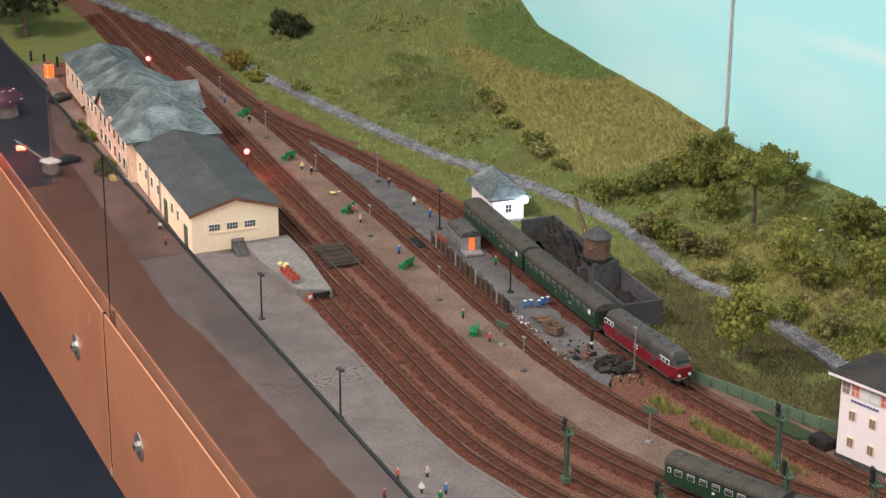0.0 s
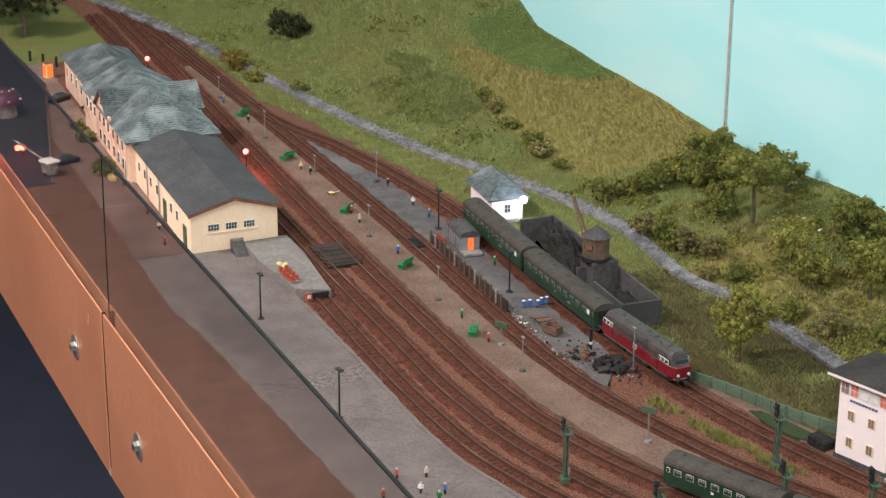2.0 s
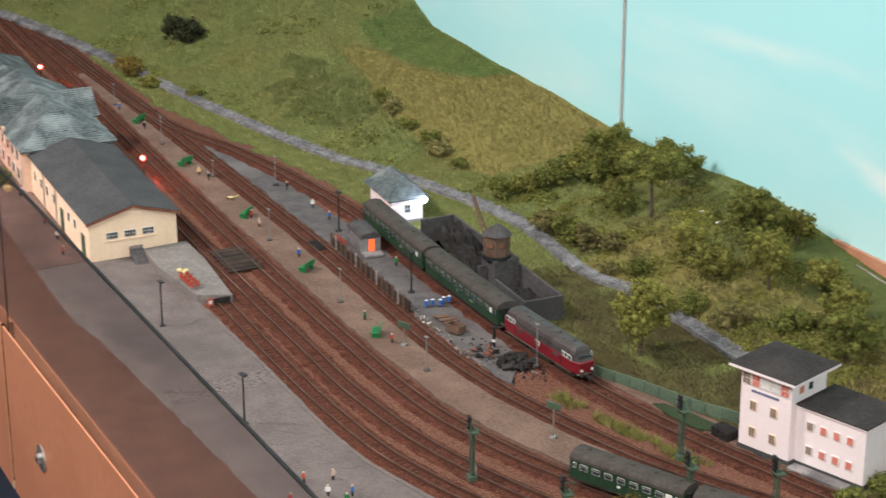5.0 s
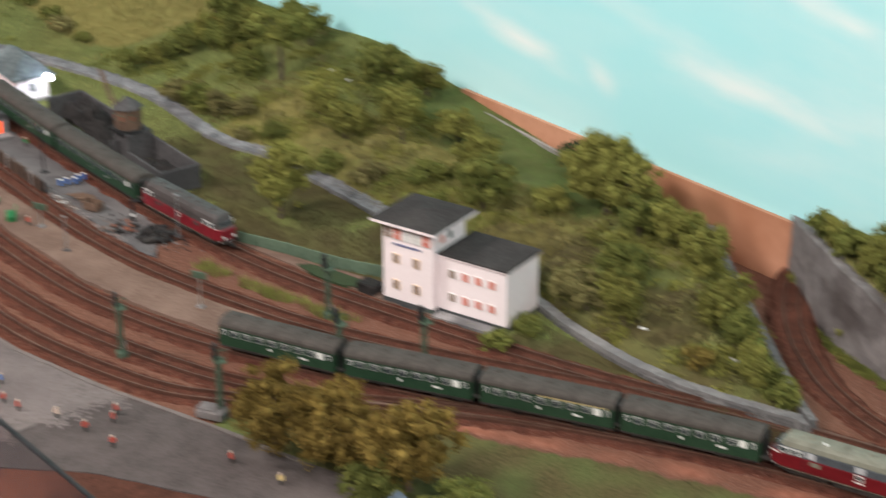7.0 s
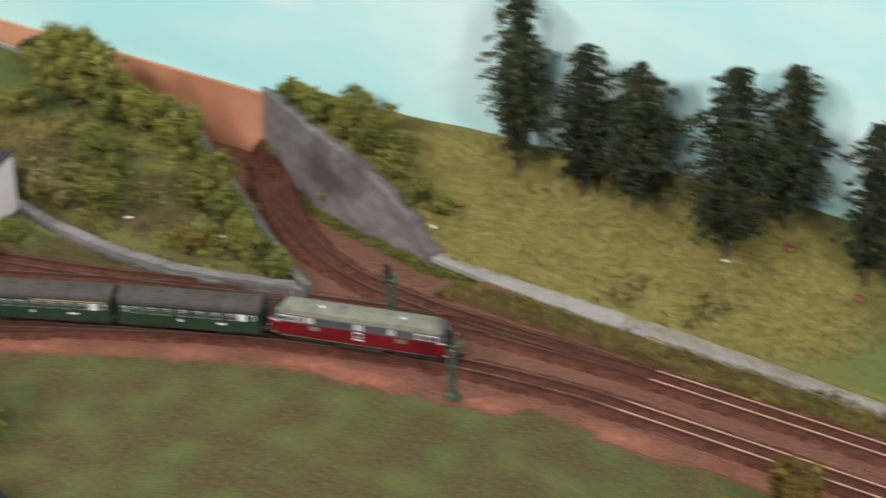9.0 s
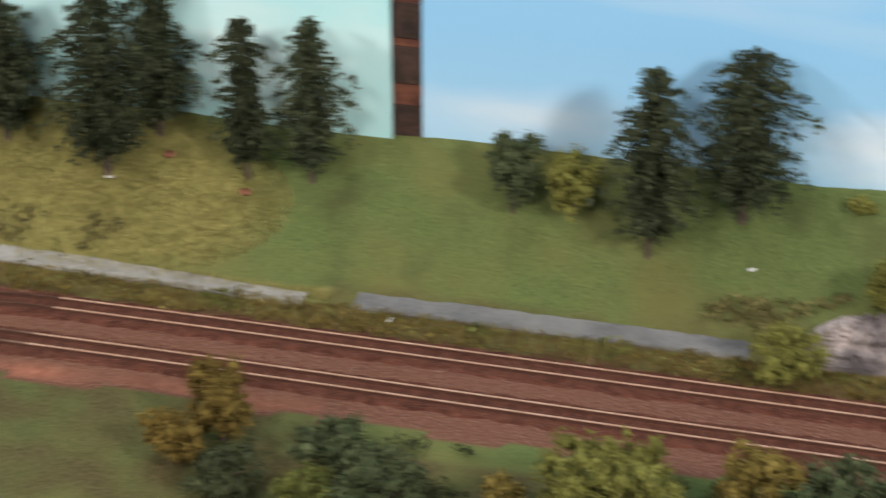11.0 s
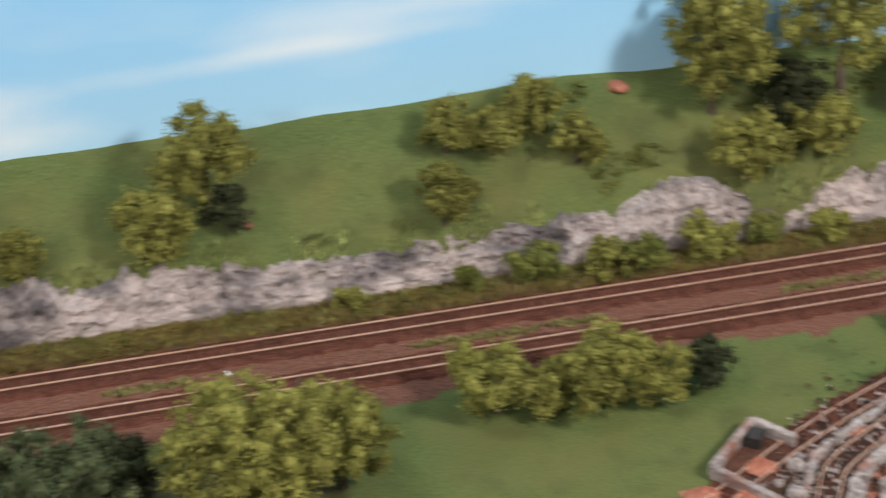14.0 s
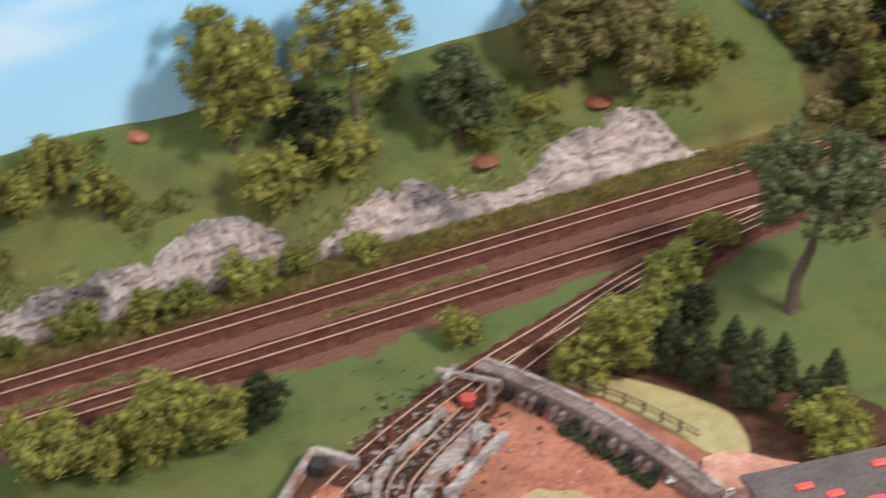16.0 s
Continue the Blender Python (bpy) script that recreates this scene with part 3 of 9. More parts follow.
    bp.inputs["Strength"].default_value, bp.inputs["Distance"].default_value = 0.5, 0.0010
    l.new(fine, bp.inputs["Height"])
    l.new(bp.outputs[0], b.inputs["Normal"])
    me.materials.append(m)
    setting(new("ground", me), "rolling model landscape with green meadow, dry grass and rusty soil")


build_ground()

# ---- backdrop, table and hall ----


def painted_sky(name, low, mid, high, cloud, seed, wisps, haze):
    """Painted board: a gradient with brushed clouds."""
    m, n, l, b = nodes_of(name)
    co, sp = n.new("ShaderNodeTexCoord"), n.new("ShaderNodeSeparateXYZ")
    l.new(co.outputs["Object"], sp.inputs[0])
    ramp, mr = n.new("ShaderNodeValToRGB"), n.new("ShaderNodeMapRange")
    mr.inputs[1].default_value, mr.inputs[2].default_value = 0.0, 0.45
    l.new(sp.outputs["Z"], mr.inputs[0])
    l.new(mr.outputs[0], ramp.inputs[0])
    ramp.color_ramp.elements[0].color, ramp.color_ramp.elements[1].color = (*low, 1), (*high, 1)
    e = ramp.color_ramp.elements.new(0.3)
    e.color = (*mid, 1)
    mp, no = n.new("ShaderNodeMapping"), n.new("ShaderNodeTexNoise")
    mp.inputs["Scale"].default_value, mp.inputs["Location"].default_value = (2.2, 1, 9.0), (seed, 0, seed * 0.7)
    mp.inputs["Rotation"].default_value = (0, radians(8), 0)
    no.inputs["Scale"].default_value, no.inputs["Detail"].default_value, no.inputs["Roughness"].default_value = 1.3, 3, 0.5
    l.new(co.outputs["Object"], mp.inputs[0])
    l.new(mp.outputs[0], no.inputs["Vector"])
    cr = n.new("ShaderNodeMapRange")
    cr.inputs[1].default_value, cr.inputs[2].default_value, cr.inputs[4].default_value = 0.52, 0.72, haze
    l.new(no.outputs["Fac"], cr.inputs[0])
    mx = n.new("ShaderNodeMix")
    mx.data_type = "RGBA"
    mx.inputs[7].default_value = (*cloud, 1)
    l.new(ramp.outputs[0], mx.inputs[6])
    l.new(cr.outputs[0], mx.inputs[0])
    out = mx.outputs[2]
    rag = n.new("ShaderNodeTexNoise")
    rag.inputs["Scale"].default_value, rag.inputs["Detail"].default_value = 22, 4
    mp2 = n.new("ShaderNodeMapping")
    mp2.inputs["Scale"].default_value = (0.5, 1, 1.6)
    l.new(co.outputs["Object"], mp2.inputs[0])
    l.new(mp2.outputs[0], rag.inputs["Vector"])
    for wx, wz, rx, rz, slope, most in wisps:
        place, span, edge, mx = n.new("ShaderNodeMapping"), n.new("ShaderNodeVectorMath"), n.new("ShaderNodeMapRange"), n.new("ShaderNodeMix")
        place.vector_type = "TEXTURE"
        place.inputs["Location"].default_value, place.inputs["Scale"].default_value = (wx, 0, wz), (rx, 1000, rz)
        place.inputs["Rotation"].default_value = (0, radians(slope), 0)
        l.new(co.outputs["Object"], place.inputs[0])
        span.operation = "LENGTH"
        l.new(place.outputs[0], span.inputs[0])
        add = n.new("ShaderNodeMath")
        add.operation = "MULTIPLY_ADD"
        add.inputs[1].default_value = -1.6
        l.new(rag.outputs["Fac"], add.inputs[0])
        l.new(span.outputs["Value"], add.inputs[2])
        edge.interpolation_type = "SMOOTHSTEP"
        edge.inputs[1].default_value, edge.inputs[2].default_value, edge.inputs[3].default_value, edge.inputs[4].default_value = -1.0, 0.5, most, 0.0
        l.new(add.outputs[0], edge.inputs[0])
        mx.data_type = "RGBA"
        mx.inputs[7].default_value = (*cloud, 1)
        l.new(out, mx.inputs[6])
        l.new(edge.outputs[0], mx.inputs[0])
        out = mx.outputs[2]
    l.new(out, b.inputs["Base Color"])
    b.inputs["Roughness"].default_value = 0.75
    b.inputs["Specular IOR Level"].default_value = 0.2
    return m


sky_l = painted_sky("turquoise_sky_paint", (0.47, 0.85, 0.885), (0.44, 0.84, 0.88), (0.41, 0.83, 0.88), (0.88, 0.95, 0.94), 3.1,
                    ((-1.150, 0.100, 0.070, 0.013, 11, 0.95), (-0.900, 0.121, 0.105, 0.013, 5, 0.8), (-1.052, 0.092, 0.022, 0.012, 25, 0.6), (-0.815, 0.195, 0.06, 0.012, 12, 0.7), (-1.33, 0.175, 0.15, 0.012, -4, 0.4), (-1.02, 0.150, 0.16, 0.012, 9, 0.3), (-0.62, 0.13, 0.32, 0.12, 0, 0.5), (-0.36, 0.10, 0.10, 0.05, 0, 0.5)), 0.25)
sky_r = painted_sky("blue_sky_paint", (0.48, 0.73, 0.91), (0.315, 0.62, 0.92), (0.24, 0.56, 0.91), (0.84, 0.90, 0.95), 7.4,
                    ((0.0, 0.086, 0.045, 0.026, 0, 0.75), (0.035, 0.074, 0.06, 0.014, 0, 0.55), (0.19, 0.112, 0.12, 0.008, -3, 0.65), (0.26, 0.130, 0.14, 0.018, -4, 0.4), (-0.2, 0.085, 0.06, 0.02, 0, 0.6), (0.40, 0.165, 0.12, 0.014, -6, 0.5)), 0.45)
setting(part("backdrop_left", boxm(-3.5, -0.2868, BACK, BACK + 0.008, -0.06, 0.75), sky_l), "turquoise painted sky backdrop board with faint clouds")
setting(part("backdrop_right", boxm(-0.2678, 1.7, BACK + 0.002, BACK + 0.010, -0.06, 0.75), sky_r), "blue painted sky backdrop board with white clouds")
setting(part("wall_north", boxm(-4.5, 3.0, 1.6, 1.65, -1.0, 2.6), "wall"), "plain hall wall")
# the side wall borrows the dark floor colour so that it looks unlit
setting(part("wall_west", boxm(-4.55, -4.5, -2.5, 1.65, -1.0, 2.6), "floor"), "side wall of the hall coloured dark as if unlit")
setting(part("floor", boxm(-4.5, 3.0, -2.5, 1.65, -1.06, -1.0), "floor"), "dark blue-black hall floor")

# ---- tracks ----


SLEEPER_SPAN = {1: (-1.45, -0.79), 2: (-1.5, -0.71), 3: (-1.0, 0.7), 4: (-1.0, 0.7), 5: (-1.5, -0.5), 6: (-0.9, -0.5), 7: (0.14, 1.0), 8: (0.3, 1.0)}
SLEEPER = bpy.data.meshes.new("sleeper")
sb = boxm(-0.0080, 0.0080, -0.0009, 0.0009, 0.0004, 0.00138, 0.0002)
sb.to_mesh(SLEEPER)
sb.free()
SLEEPER.materials.append(M["sleeper"])


def build_track(k, name, label, shiny):
    path = PATHS[k]
    t = thing(name, label, "railway track")
    lift = (k - 4) * 0.00012
    part("ballast_bed", sweep(path, [(-0.0165, -0.003), (-0.0115, 0.0012 + lift), (0.0115, 0.0012 + lift), (0.0165, -0.003)], 0.0014), "ballast", t)
    side = sideways(path)
    bm, single = bmesh.new(), 0
    for i in range(0, len(path) - 1):
        q, s = path[i], side[i]
        if SLEEPER_SPAN[k][0] < q.x < SLEEPER_SPAN[k][1] and single < 290:
            ob = new("sleeper", SLEEPER)
            ob.parent, ob.matrix_world = t, Matrix.Translation((q.x, q.y, lift)) @ Matrix.Rotation(math.atan2(s.y, s.x), 4, "Z") @ Matrix.Diagonal((1, 1.25, 1.4, 1) if k > 6 else (1, 1, 1, 1))
            single += 1
            continue
        d = Vector((s.y, -s.x, 0))
        c = [q + s * a + d * e for a, e in ((-0.0082, -0.0010), (0.0082, -0.0010), (0.0082, 0.0010), (-0.0082, 0.0010))]
        lo = [bm.verts.new(v + Vector((0, 0, 0.0004))) for v in c]
        hi = [bm.verts.new(v + Vector((0, 0, 0.00138 + lift))) for v in c]
        bm.faces.new(hi)
        for j in range(4):
            bm.faces.new((lo[j], lo[(j + 1) % 4], hi[(j + 1) % 4], hi[j]))
    if bm.faces:
        tagged(part("sleeper_bed", bm, "sleeper", t), kind="stuff")
    else:
        bm.free()
    for sgn in (-1, 1):
        o = sgn * GAUGE / 2
        prof = [(o - 0.0004, 0.0012), (o - 0.0004, 0.0032), (o + 0.0004, 0.0032), (o + 0.0004, 0.0012)]
        rail = part("rail", sweep(path, prof), "rail", t)
        head = [(o - 0.00042, 0.0031), (o - 0.00042, 0.0037), (o + 0.00042, 0.0037), (o + 0.00042, 0.0031)]
        # head colour grows paler eastwards, where the rails catch the light
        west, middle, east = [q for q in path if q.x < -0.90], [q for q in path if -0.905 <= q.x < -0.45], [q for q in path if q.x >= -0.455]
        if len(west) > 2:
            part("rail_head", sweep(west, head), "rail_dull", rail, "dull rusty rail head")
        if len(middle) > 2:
            part("rail_head", sweep(middle, head), "rail_glint" if k in (2, 3) else "rail_dull", rail, "half-worn rusty rail head with glints in its colour")
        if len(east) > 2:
            part("rail_head", sweep(east, head), "rail_sheen" if shiny else "rail_dull", rail, "worn rail head with bright sheen in its colour")
    return t


for k, nm, lb, sh in ((1, "siding_track", "rusty dead-end siding beside the paved yard", 0), (2, "station_track", "rusty station track in brown ballast", 0),
                      (3, "main_track", "main line track with worn rails in brown ballast", 1), (4, "loop_track", "loop line track beside the sandy platform", 1),
                      (5, "depot_track", "depot track past the coal bunker", 0), (6, "cutting_track", "branch track through the walled cutting", 0),
                      (7, "shed_track", "bright-railed track to the ash pit", 1), (8, "pit_track", "diverging bright-railed depot track", 1)):
    build_track(k, nm, lb, sh)


def strip(name, label, lower, upper, x0, x1, z, material, step=0.01, jitter=0.0):
    """A flat slab between two edges y = lower(x), upper(x)."""
    bm = bmesh.new()
    n = max(2, int((x1 - x0) / step))
    rows = []
    for i in range(n + 1):
        x = x0 + (x1 - x0) * i / n
        a, b = lower(x) + random.uniform(-jitter, jitter), upper(x) + random.uniform(-jitter, jitter)
        rows.append([bm.verts.new(p) for p in ((x, a, -0.002), (x, a, z), (x, b, z), (x, b, -0.002))])
    for r1, r2 in zip(rows, rows[1:]):
        for k in range(3):
            bm.faces.new((r1[k], r2[k], r2[k + 1], r1[k + 1]))
    bm.faces.new(rows[0])
    bm.faces.new(rows[-1][::-1])
    return setting(part(name, bm, material), label)


# ---- platforms, yard and roads ----
M["pale_road"] = surface("pale_field_road", (0.27, 0.255, 0.24), (0.38, 0.36, 0.34), 40, 0.9, 0.4, 9, c3=(0.22, 0.205, 0.19), stain=14, spec=0.15)
M["dock"] = surface("dock_concrete", (0.165, 0.148, 0.142), (0.255, 0.232, 0.222), 30, 0.9, 0.4, 9, c3=(0.14, 0.125, 0.12), stain=16, spec=0.15)
YARD_BACK = [(-1.56, 0.562), (-1.42, 0.557), (-1.276, 0.5525), (-1.165, 0.5465), (-1.10, 0.549), (-1.017, 0.566), (-0.929, 0.592), (-0.8655, 0.607), (-0.819, 0.622), (-0.76, 0.622)]
YARD_FRONT = [(-2.3, 0.40), (-1.2, 0.40), (-1.0, 0.44), (-0.93, 0.505), (-0.854, 0.547), (-0.812, 0.5676), (-0.76, 0.583)]
strip("pavement_yard", "grey cobbled yard pavement before the goods shed", lambda x: max(0.45, lin(x, YARD_FRONT)), lambda x: lin(x, YARD_BACK), -1.56, -1.003, 0.0016, "joint")
strip("pavement_yard_kerb", "worn pale kerb between the yard and the siding", lambda x: lin(x, YARD_BACK) - 0.0026, lambda x: lin(x, YARD_BACK) + 0.0006, -1.408, -0.86, 0.0024, "joint", step=0.006, jitter=0.0005)
strip("pavement_square", "worn grey asphalt square at the end of the yard", lambda x: max(0.45, lin(x, YARD_FRONT)), lambda x: lin(x, YARD_BACK), -1.0025, -0.762, 0.0016, "square")
strip("ground_front_soil", "dark red-brown soil before the paved square", lambda x: lin(x, FRONT) + 0.0022, lambda x: lin(x, YARD_FRONT) - 0.0005, -0.975, -0.66, 0.0011, "front_soil", jitter=0.0008)
strip("pavement_forecourt", "brown-grey station forecourt", lambda x: lin(x, FRONT) + 0.0022, lambda x: 0.508 - 0.075 * (x + 1.555), -2.205, -1.562, 0.0012, "brown_ground", jitter=0.001)
strip("road_front", "dark asphalt road behind the glass screen", lambda x: lin(x, FRONT) + 0.0022, lambda x: lin(x, [(-1.93, 0.49), (-1.44, 0.455), (-1.38, 0.461), (-1.0, 0.463)]), -1.93, -0.98, 0.0019, "brown_road", jitter=0.001)
strip("road_dark_front", "dark asphalt road behind the glass screen", lambda x: lin(x, FRONT) + 0.0025, lambda x: min(0.535, 0.466 - 0.25 * (x + 1.8454)), -2.55, -1.785, 0.0024, "dark_road", jitter=0.0005)
strip("pavement_kerb", "thin pale kerb along the dark road", lambda x: min(0.535, 0.466 - 0.25 * (x + 1.8454)), lambda x: min(0.5368, 0.4678 - 0.25 * (x + 1.8454)), -2.1, -1.785, 0.0036, "sand")
strip("platform_sand", "sandy island platform between the tracks", lambda x: lin(x, TRACKS[3]) + 0.0135, lambda x: lin(x, TRACKS[4]) - 0.0135, -2.12, -0.99, 0.0028, "sand", jitter=0.0012)
strip("platform_edge", "grey cobbled platform edging", lambda x: lin(x, TRACKS[4]) - 0.0185, lambda x: lin(x, TRACKS[4]) - 0.0125, -2.1, -0.96, 0.0029, "sand", jitter=0.0006)
strip("pavement_depot", "grey cobbled depot yard between the tracks", lambda x: lin(x, TRACKS[4]) + 0.013, lambda x: max(lin(x, TRACKS[4]) + 0.014, min(lin(x, TRACKS[5]) - 0.0135, 0.745) - 0.9 * max(0.0, x + 1.205)), -1.86, -1.165, 0.0012, "depot_grey", jitter=0.0024)
strip("path_sand", "sandy path beside the green fence", lambda x: lin(x, TRACKS[5]) + 0.014, lambda x: lin(x, [(-1.2, 0.765), (-1.14, 0.766), (-1.06, 0.79), (-1.0, 0.81), (-0.9, 0.82)]), -1.17, -0.93, 0.0015, "sand", jitter=0.001)
strip("road_light", "pale grey field road on the bank", lambda x: lin(x, [(-0.66, 0.960), (-0.6, 0.952), (-0.5, 0.945), (-0.3, 0.939)]), lambda x: lin(x, [(-0.66, 0.974), (-0.53, 0.966), (-0.45, 0.962), (-0.3, 0.953)]), -0.655, -0.315, 0.0014, "pale_road", jitter=0.0006)
strip("road_dark", "grey asphalt field road on the bank", lambda x: 0.9435, lambda x: 0.9640, -0.285, -0.055, 0.0014, "asphalt", jitter=0.0004)


def cobbles(name, parent, x0, x1, lower, upper, z, size, ang, material, limit):
    """Rows of setts on a slab: single stones near the front, the rest joined."""
    random.seed(5)
    me = bpy.data.meshes.new("sett")
    b = boxm(-size * 0.44, size * 0.44, -size * 0.36, size * 0.36, -0.0006, 0.0006)
    b.to_mesh(me)
    b.free()
    me.materials.append(M[material])
    a = radians(ang)
    rest, count = bmesh.new(), 0
    n = int((x1 - x0) / size)
    for i in range(n):
        for j in range(100):
            x, y = x0 + (i + 0.5 * (j % 2)) * size, 0.44 + j * size * 0.82
            y += math.tan(a) * (x - x0)
            if not (lower(x) + 0.002 < y < upper(x) - 0.002) or x > -0.995 + 0.07 * noise.noise((y * 45, x * 12, 7)) + random.uniform(-0.012, 0.012):
                continue
            m = Matrix.Translation((x + random.uniform(-1, 1) * size * 0.05, y, z + random.uniform(-0.0002, 0.0003))) @ Matrix.Rotation(a + random.uniform(-0.06, 0.06), 4, "Z")
            if count < limit and -1.28 < x < -1.10:
                ob = new("sett", me)
                ob.parent, ob.matrix_world = parent, m
                count += 1
            else:
                vs = [rest.verts.new(m @ Vector(p)) for p in ((-size * 0.44, -size * 0.36, 0.0006), (size * 0.44, -size * 0.36, 0.0006), (size * 0.44, size * 0.36, 0.0006), (-size * 0.44, size * 0.36, 0.0006))]
                rest.faces.new(vs)
    tagged(part("sett_field", rest, material, parent), kind="stuff")


# ---- stone path and walls ----


fore = bpy.data.objects["pavement_yard"]
cobbles("setts", fore, -1.55, -0.94, lambda x: max(0.465, lin(x, YARD_FRONT)), lambda x: lin(x, YARD_BACK), 0.0013, 0.0031, -4.0, "cobble", 290)


def stones(path, lo, hi, rise, count, size, name, parent, follow=True):
    random.seed(11)
    side, bm = sideways(path), bmesh.new()
    for _ in range(count):
        i = random.randrange(len(path))
        p = path[i] + side[i] * random.uniform(lo, hi)
        p = p + Vector((random.uniform(-0.003, 0.003), 0, 0))
        z = (height(p.x, p.y) if follow else 0.0) + rise
        s = size * random.uniform(0.6, 1.2)
        m = Matrix.Translation((p.x, p.y, z)) @ Matrix.Rotation(random.uniform(-0.5, 0.5), 4, "Z") @ Matrix.Diagonal((s * random.uniform(0.8, 1.7), s * random.uniform(0.5, 0.9), s * 0.5, 1))
        q = [bm.verts.new(m @ Vector(c)) for c in ((-.5, -.5, -.5), (.5, -.5, -.5), (.5, .5, -.5), (-.5, .5, -.5), (-.4, -.4, .5), (.4, -.4, .5), (.4, .4, .5), (-.4, .4, .5))]
        for f in ((4, 5, 6, 7), (0, 1, 5, 4), (1, 2, 6, 5), (2, 3, 7, 6), (3, 0, 4, 7)):
            bm.faces.new([q[k] for k in f])
    tagged(part(name, bm, "path", parent), kind="stuff")


PATH_LINE = curve_through([(a, b + 0.002) for a, b in BASE if -2.7 < a < -1.4] + [(-1.331, 0.868), (-1.27, 0.879), (-1.204, 0.878), (-1.151, 0.876), (-1.08, 0.873), (-0.965, 0.868)], 0.008)
for q in PATH_LINE:
    q.z = height(q.x, q.y) + 0.0015
stone_path = setting(new("path_stone"), "grey rubble-stone path winding along the foot of the hill")
bmp = sweep(PATH_LINE, [(-0.0045, -0.004), (-0.0037, 0.0014), (0.0073, 0.0028), (0.0083, -0.003)], 0.0008)
part("path_bed", bmp, "path", stone_path)
stones(PATH_LINE, -0.0038, 0.0078, 0.0034, 3600, 0.0024, "rubble", stone_path)


def stone_wall(name, label, line, h0, h1, thick, material="stone", courses=4, follow=False):
    """A wall with a coping, along the line, its height running from h0 to h1."""
    path = curve_through(line, 0.006)
    w = setting(new(name), label)
    side, bm = sideways(path), bmesh.new()
    n = len(path)
    rows = []
    for i, (q, s) in enumerate(zip(path, side)):
        h = h0 + (h1 - h0) * i / (n - 1)
        z = q.z
        rows.append([bm.verts.new(q + s * a + Vector((0, 0, u))) for a, u in ((-thick, -0.02), (-thick, h), (thick, h), (thick, -0.02))])
    for r1, r2 in zip(rows, rows[1:]):
        for k in range(3):
            bm.faces.new((r1[k], r2[k], r2[k + 1], r1[k + 1]))
    bm.faces.new(rows[0])
    bm.faces.new(rows[-1][::-1])
    part("wall_core", bm, material, w)
    bm = bmesh.new()
    random.seed(3)
    for i in range(0, n - 2, 1):
        h = h0 + (h1 - h0) * i / (n - 1)
        d = (path[i + 1] - path[i]).normalized()
        c = path[i] + Vector((0, 0, h + 0.0008)) + d * 0.003
        m = Matrix.Translation(c) @ Matrix.Rotation(math.atan2(d.y, d.x) + random.uniform(-0.1, 0.1), 4, "Z") @ Matrix.Diagonal((0.0054, thick * 2.5, 0.0022 * random.uniform(0.8, 1.3), 1))
        bmesh.ops.create_cube(bm, size=1, matrix=m)
    if courses:
        tagged(part("coping", bm, material, w), kind="stuff")
    else:
        bm.free()
    if courses:
        bm = bmesh.new()
        for i in range(n - 1):
            h = h0 + (h1 - h0) * i / (n - 1)
            d = (path[i + 1] - path[i]).normalized()
            for j in range(int(max(h, 0.002) / 0.0032)):
                z = 0.0018 + j * 0.0032
                for sg in (-1, 1):
                    c = path[i] + side[i] * sg * thick + d * random.uniform(0, 0.004) + Vector((0, 0, z))
                    m = Matrix.Translation(c) @ Matrix.Rotation(math.atan2(d.y, d.x), 4, "Z") @ Matrix.Diagonal((0.0055 * random.uniform(0.7, 1), 0.0012, 0.0027, 1))
                    q = [bm.verts.new(m @ Vector(v)) for v in ((-.5, -.5, -.5), (.5, -.5, -.5), (.5, .5, -.5), (-.5, .5, -.5), (-.5, -.5, .5), (.5, -.5, .5), (.5, .5, .5), (-.5, .5, .5))]
                    for f in ((4, 5, 6, 7), (0, 1, 5, 4), (1, 2, 6, 5), (2, 3, 7, 6), (3, 0, 4, 7)):
                        bm.faces.new([q[k] for k in f])
        tagged(part("wall_stones", bm, material, w), kind="stuff")
    return w


stone_wall("wall_bank", "low grey stone wall under the wooded bank", [(-1.0, 0.869, 0), (-0.932, 0.863, 0), (-0.885, 0.853, 0), (-0.824, 0.846, 0), (-0.775, 0.848, 0), (-0.733, 0.857, 0), (-0.684, 0.872, 0)], 0.0035, 0.007, 0.0030)
stone_wall("wall_cutting_west", "thin grey stone wall beside the cutting", [(x, y, 0) for x, y in CUT_L], 0.0075, 0.0085, 0.0022)


def retaining_wall():
    """Concrete wall with a sloping top, its foot along the cutting."""
    foot = curve_through([(x, y, 0) for x, y in CUT_R], 0.004)
    side, bm, rows = sideways(foot), bmesh.new(), []
    for q, s in zip(foot, side):
        if s.y < 0:
            s = -s
        top = lin(q.x, WALL_TOP) + 0.002 + 0.0006 * noise.noise((q.x * 120, 0, 3))
        n = 10
        face = [q + s * (-0.0018 + 0.0016 * j / n) + Vector((0, 0, -0.014 + (top + 0.014) * j / n)) + s * 0.0007 * noise.noise((q.x * 70, j * 0.9, 1)) for j in range(n + 1)]
        rows.append([bm.verts.new(p) for p in face] + [bm.verts.new(q + s * 0.0035 + Vector((0, 0, top))), bm.verts.new(q + s * 0.0170 + Vector((0, 0, top - 0.0035))), bm.verts.new(q + s * 0.0170 + Vector((0, 0, -0.014)))])
    for r1, r2 in zip(rows, rows[1:]):
        for j in range(len(r1) - 1):
            bm.faces.new((r1[j], r2[j], r2[j + 1], r1[j + 1]))
    bm.faces.new(rows[0])
    bm.faces.new(rows[-1][::-1])
    setting(part("wall_cutting_east", bm, "wall_concrete"), "tall grey stained concrete retaining wall beside the cutting")


retaining_wall()

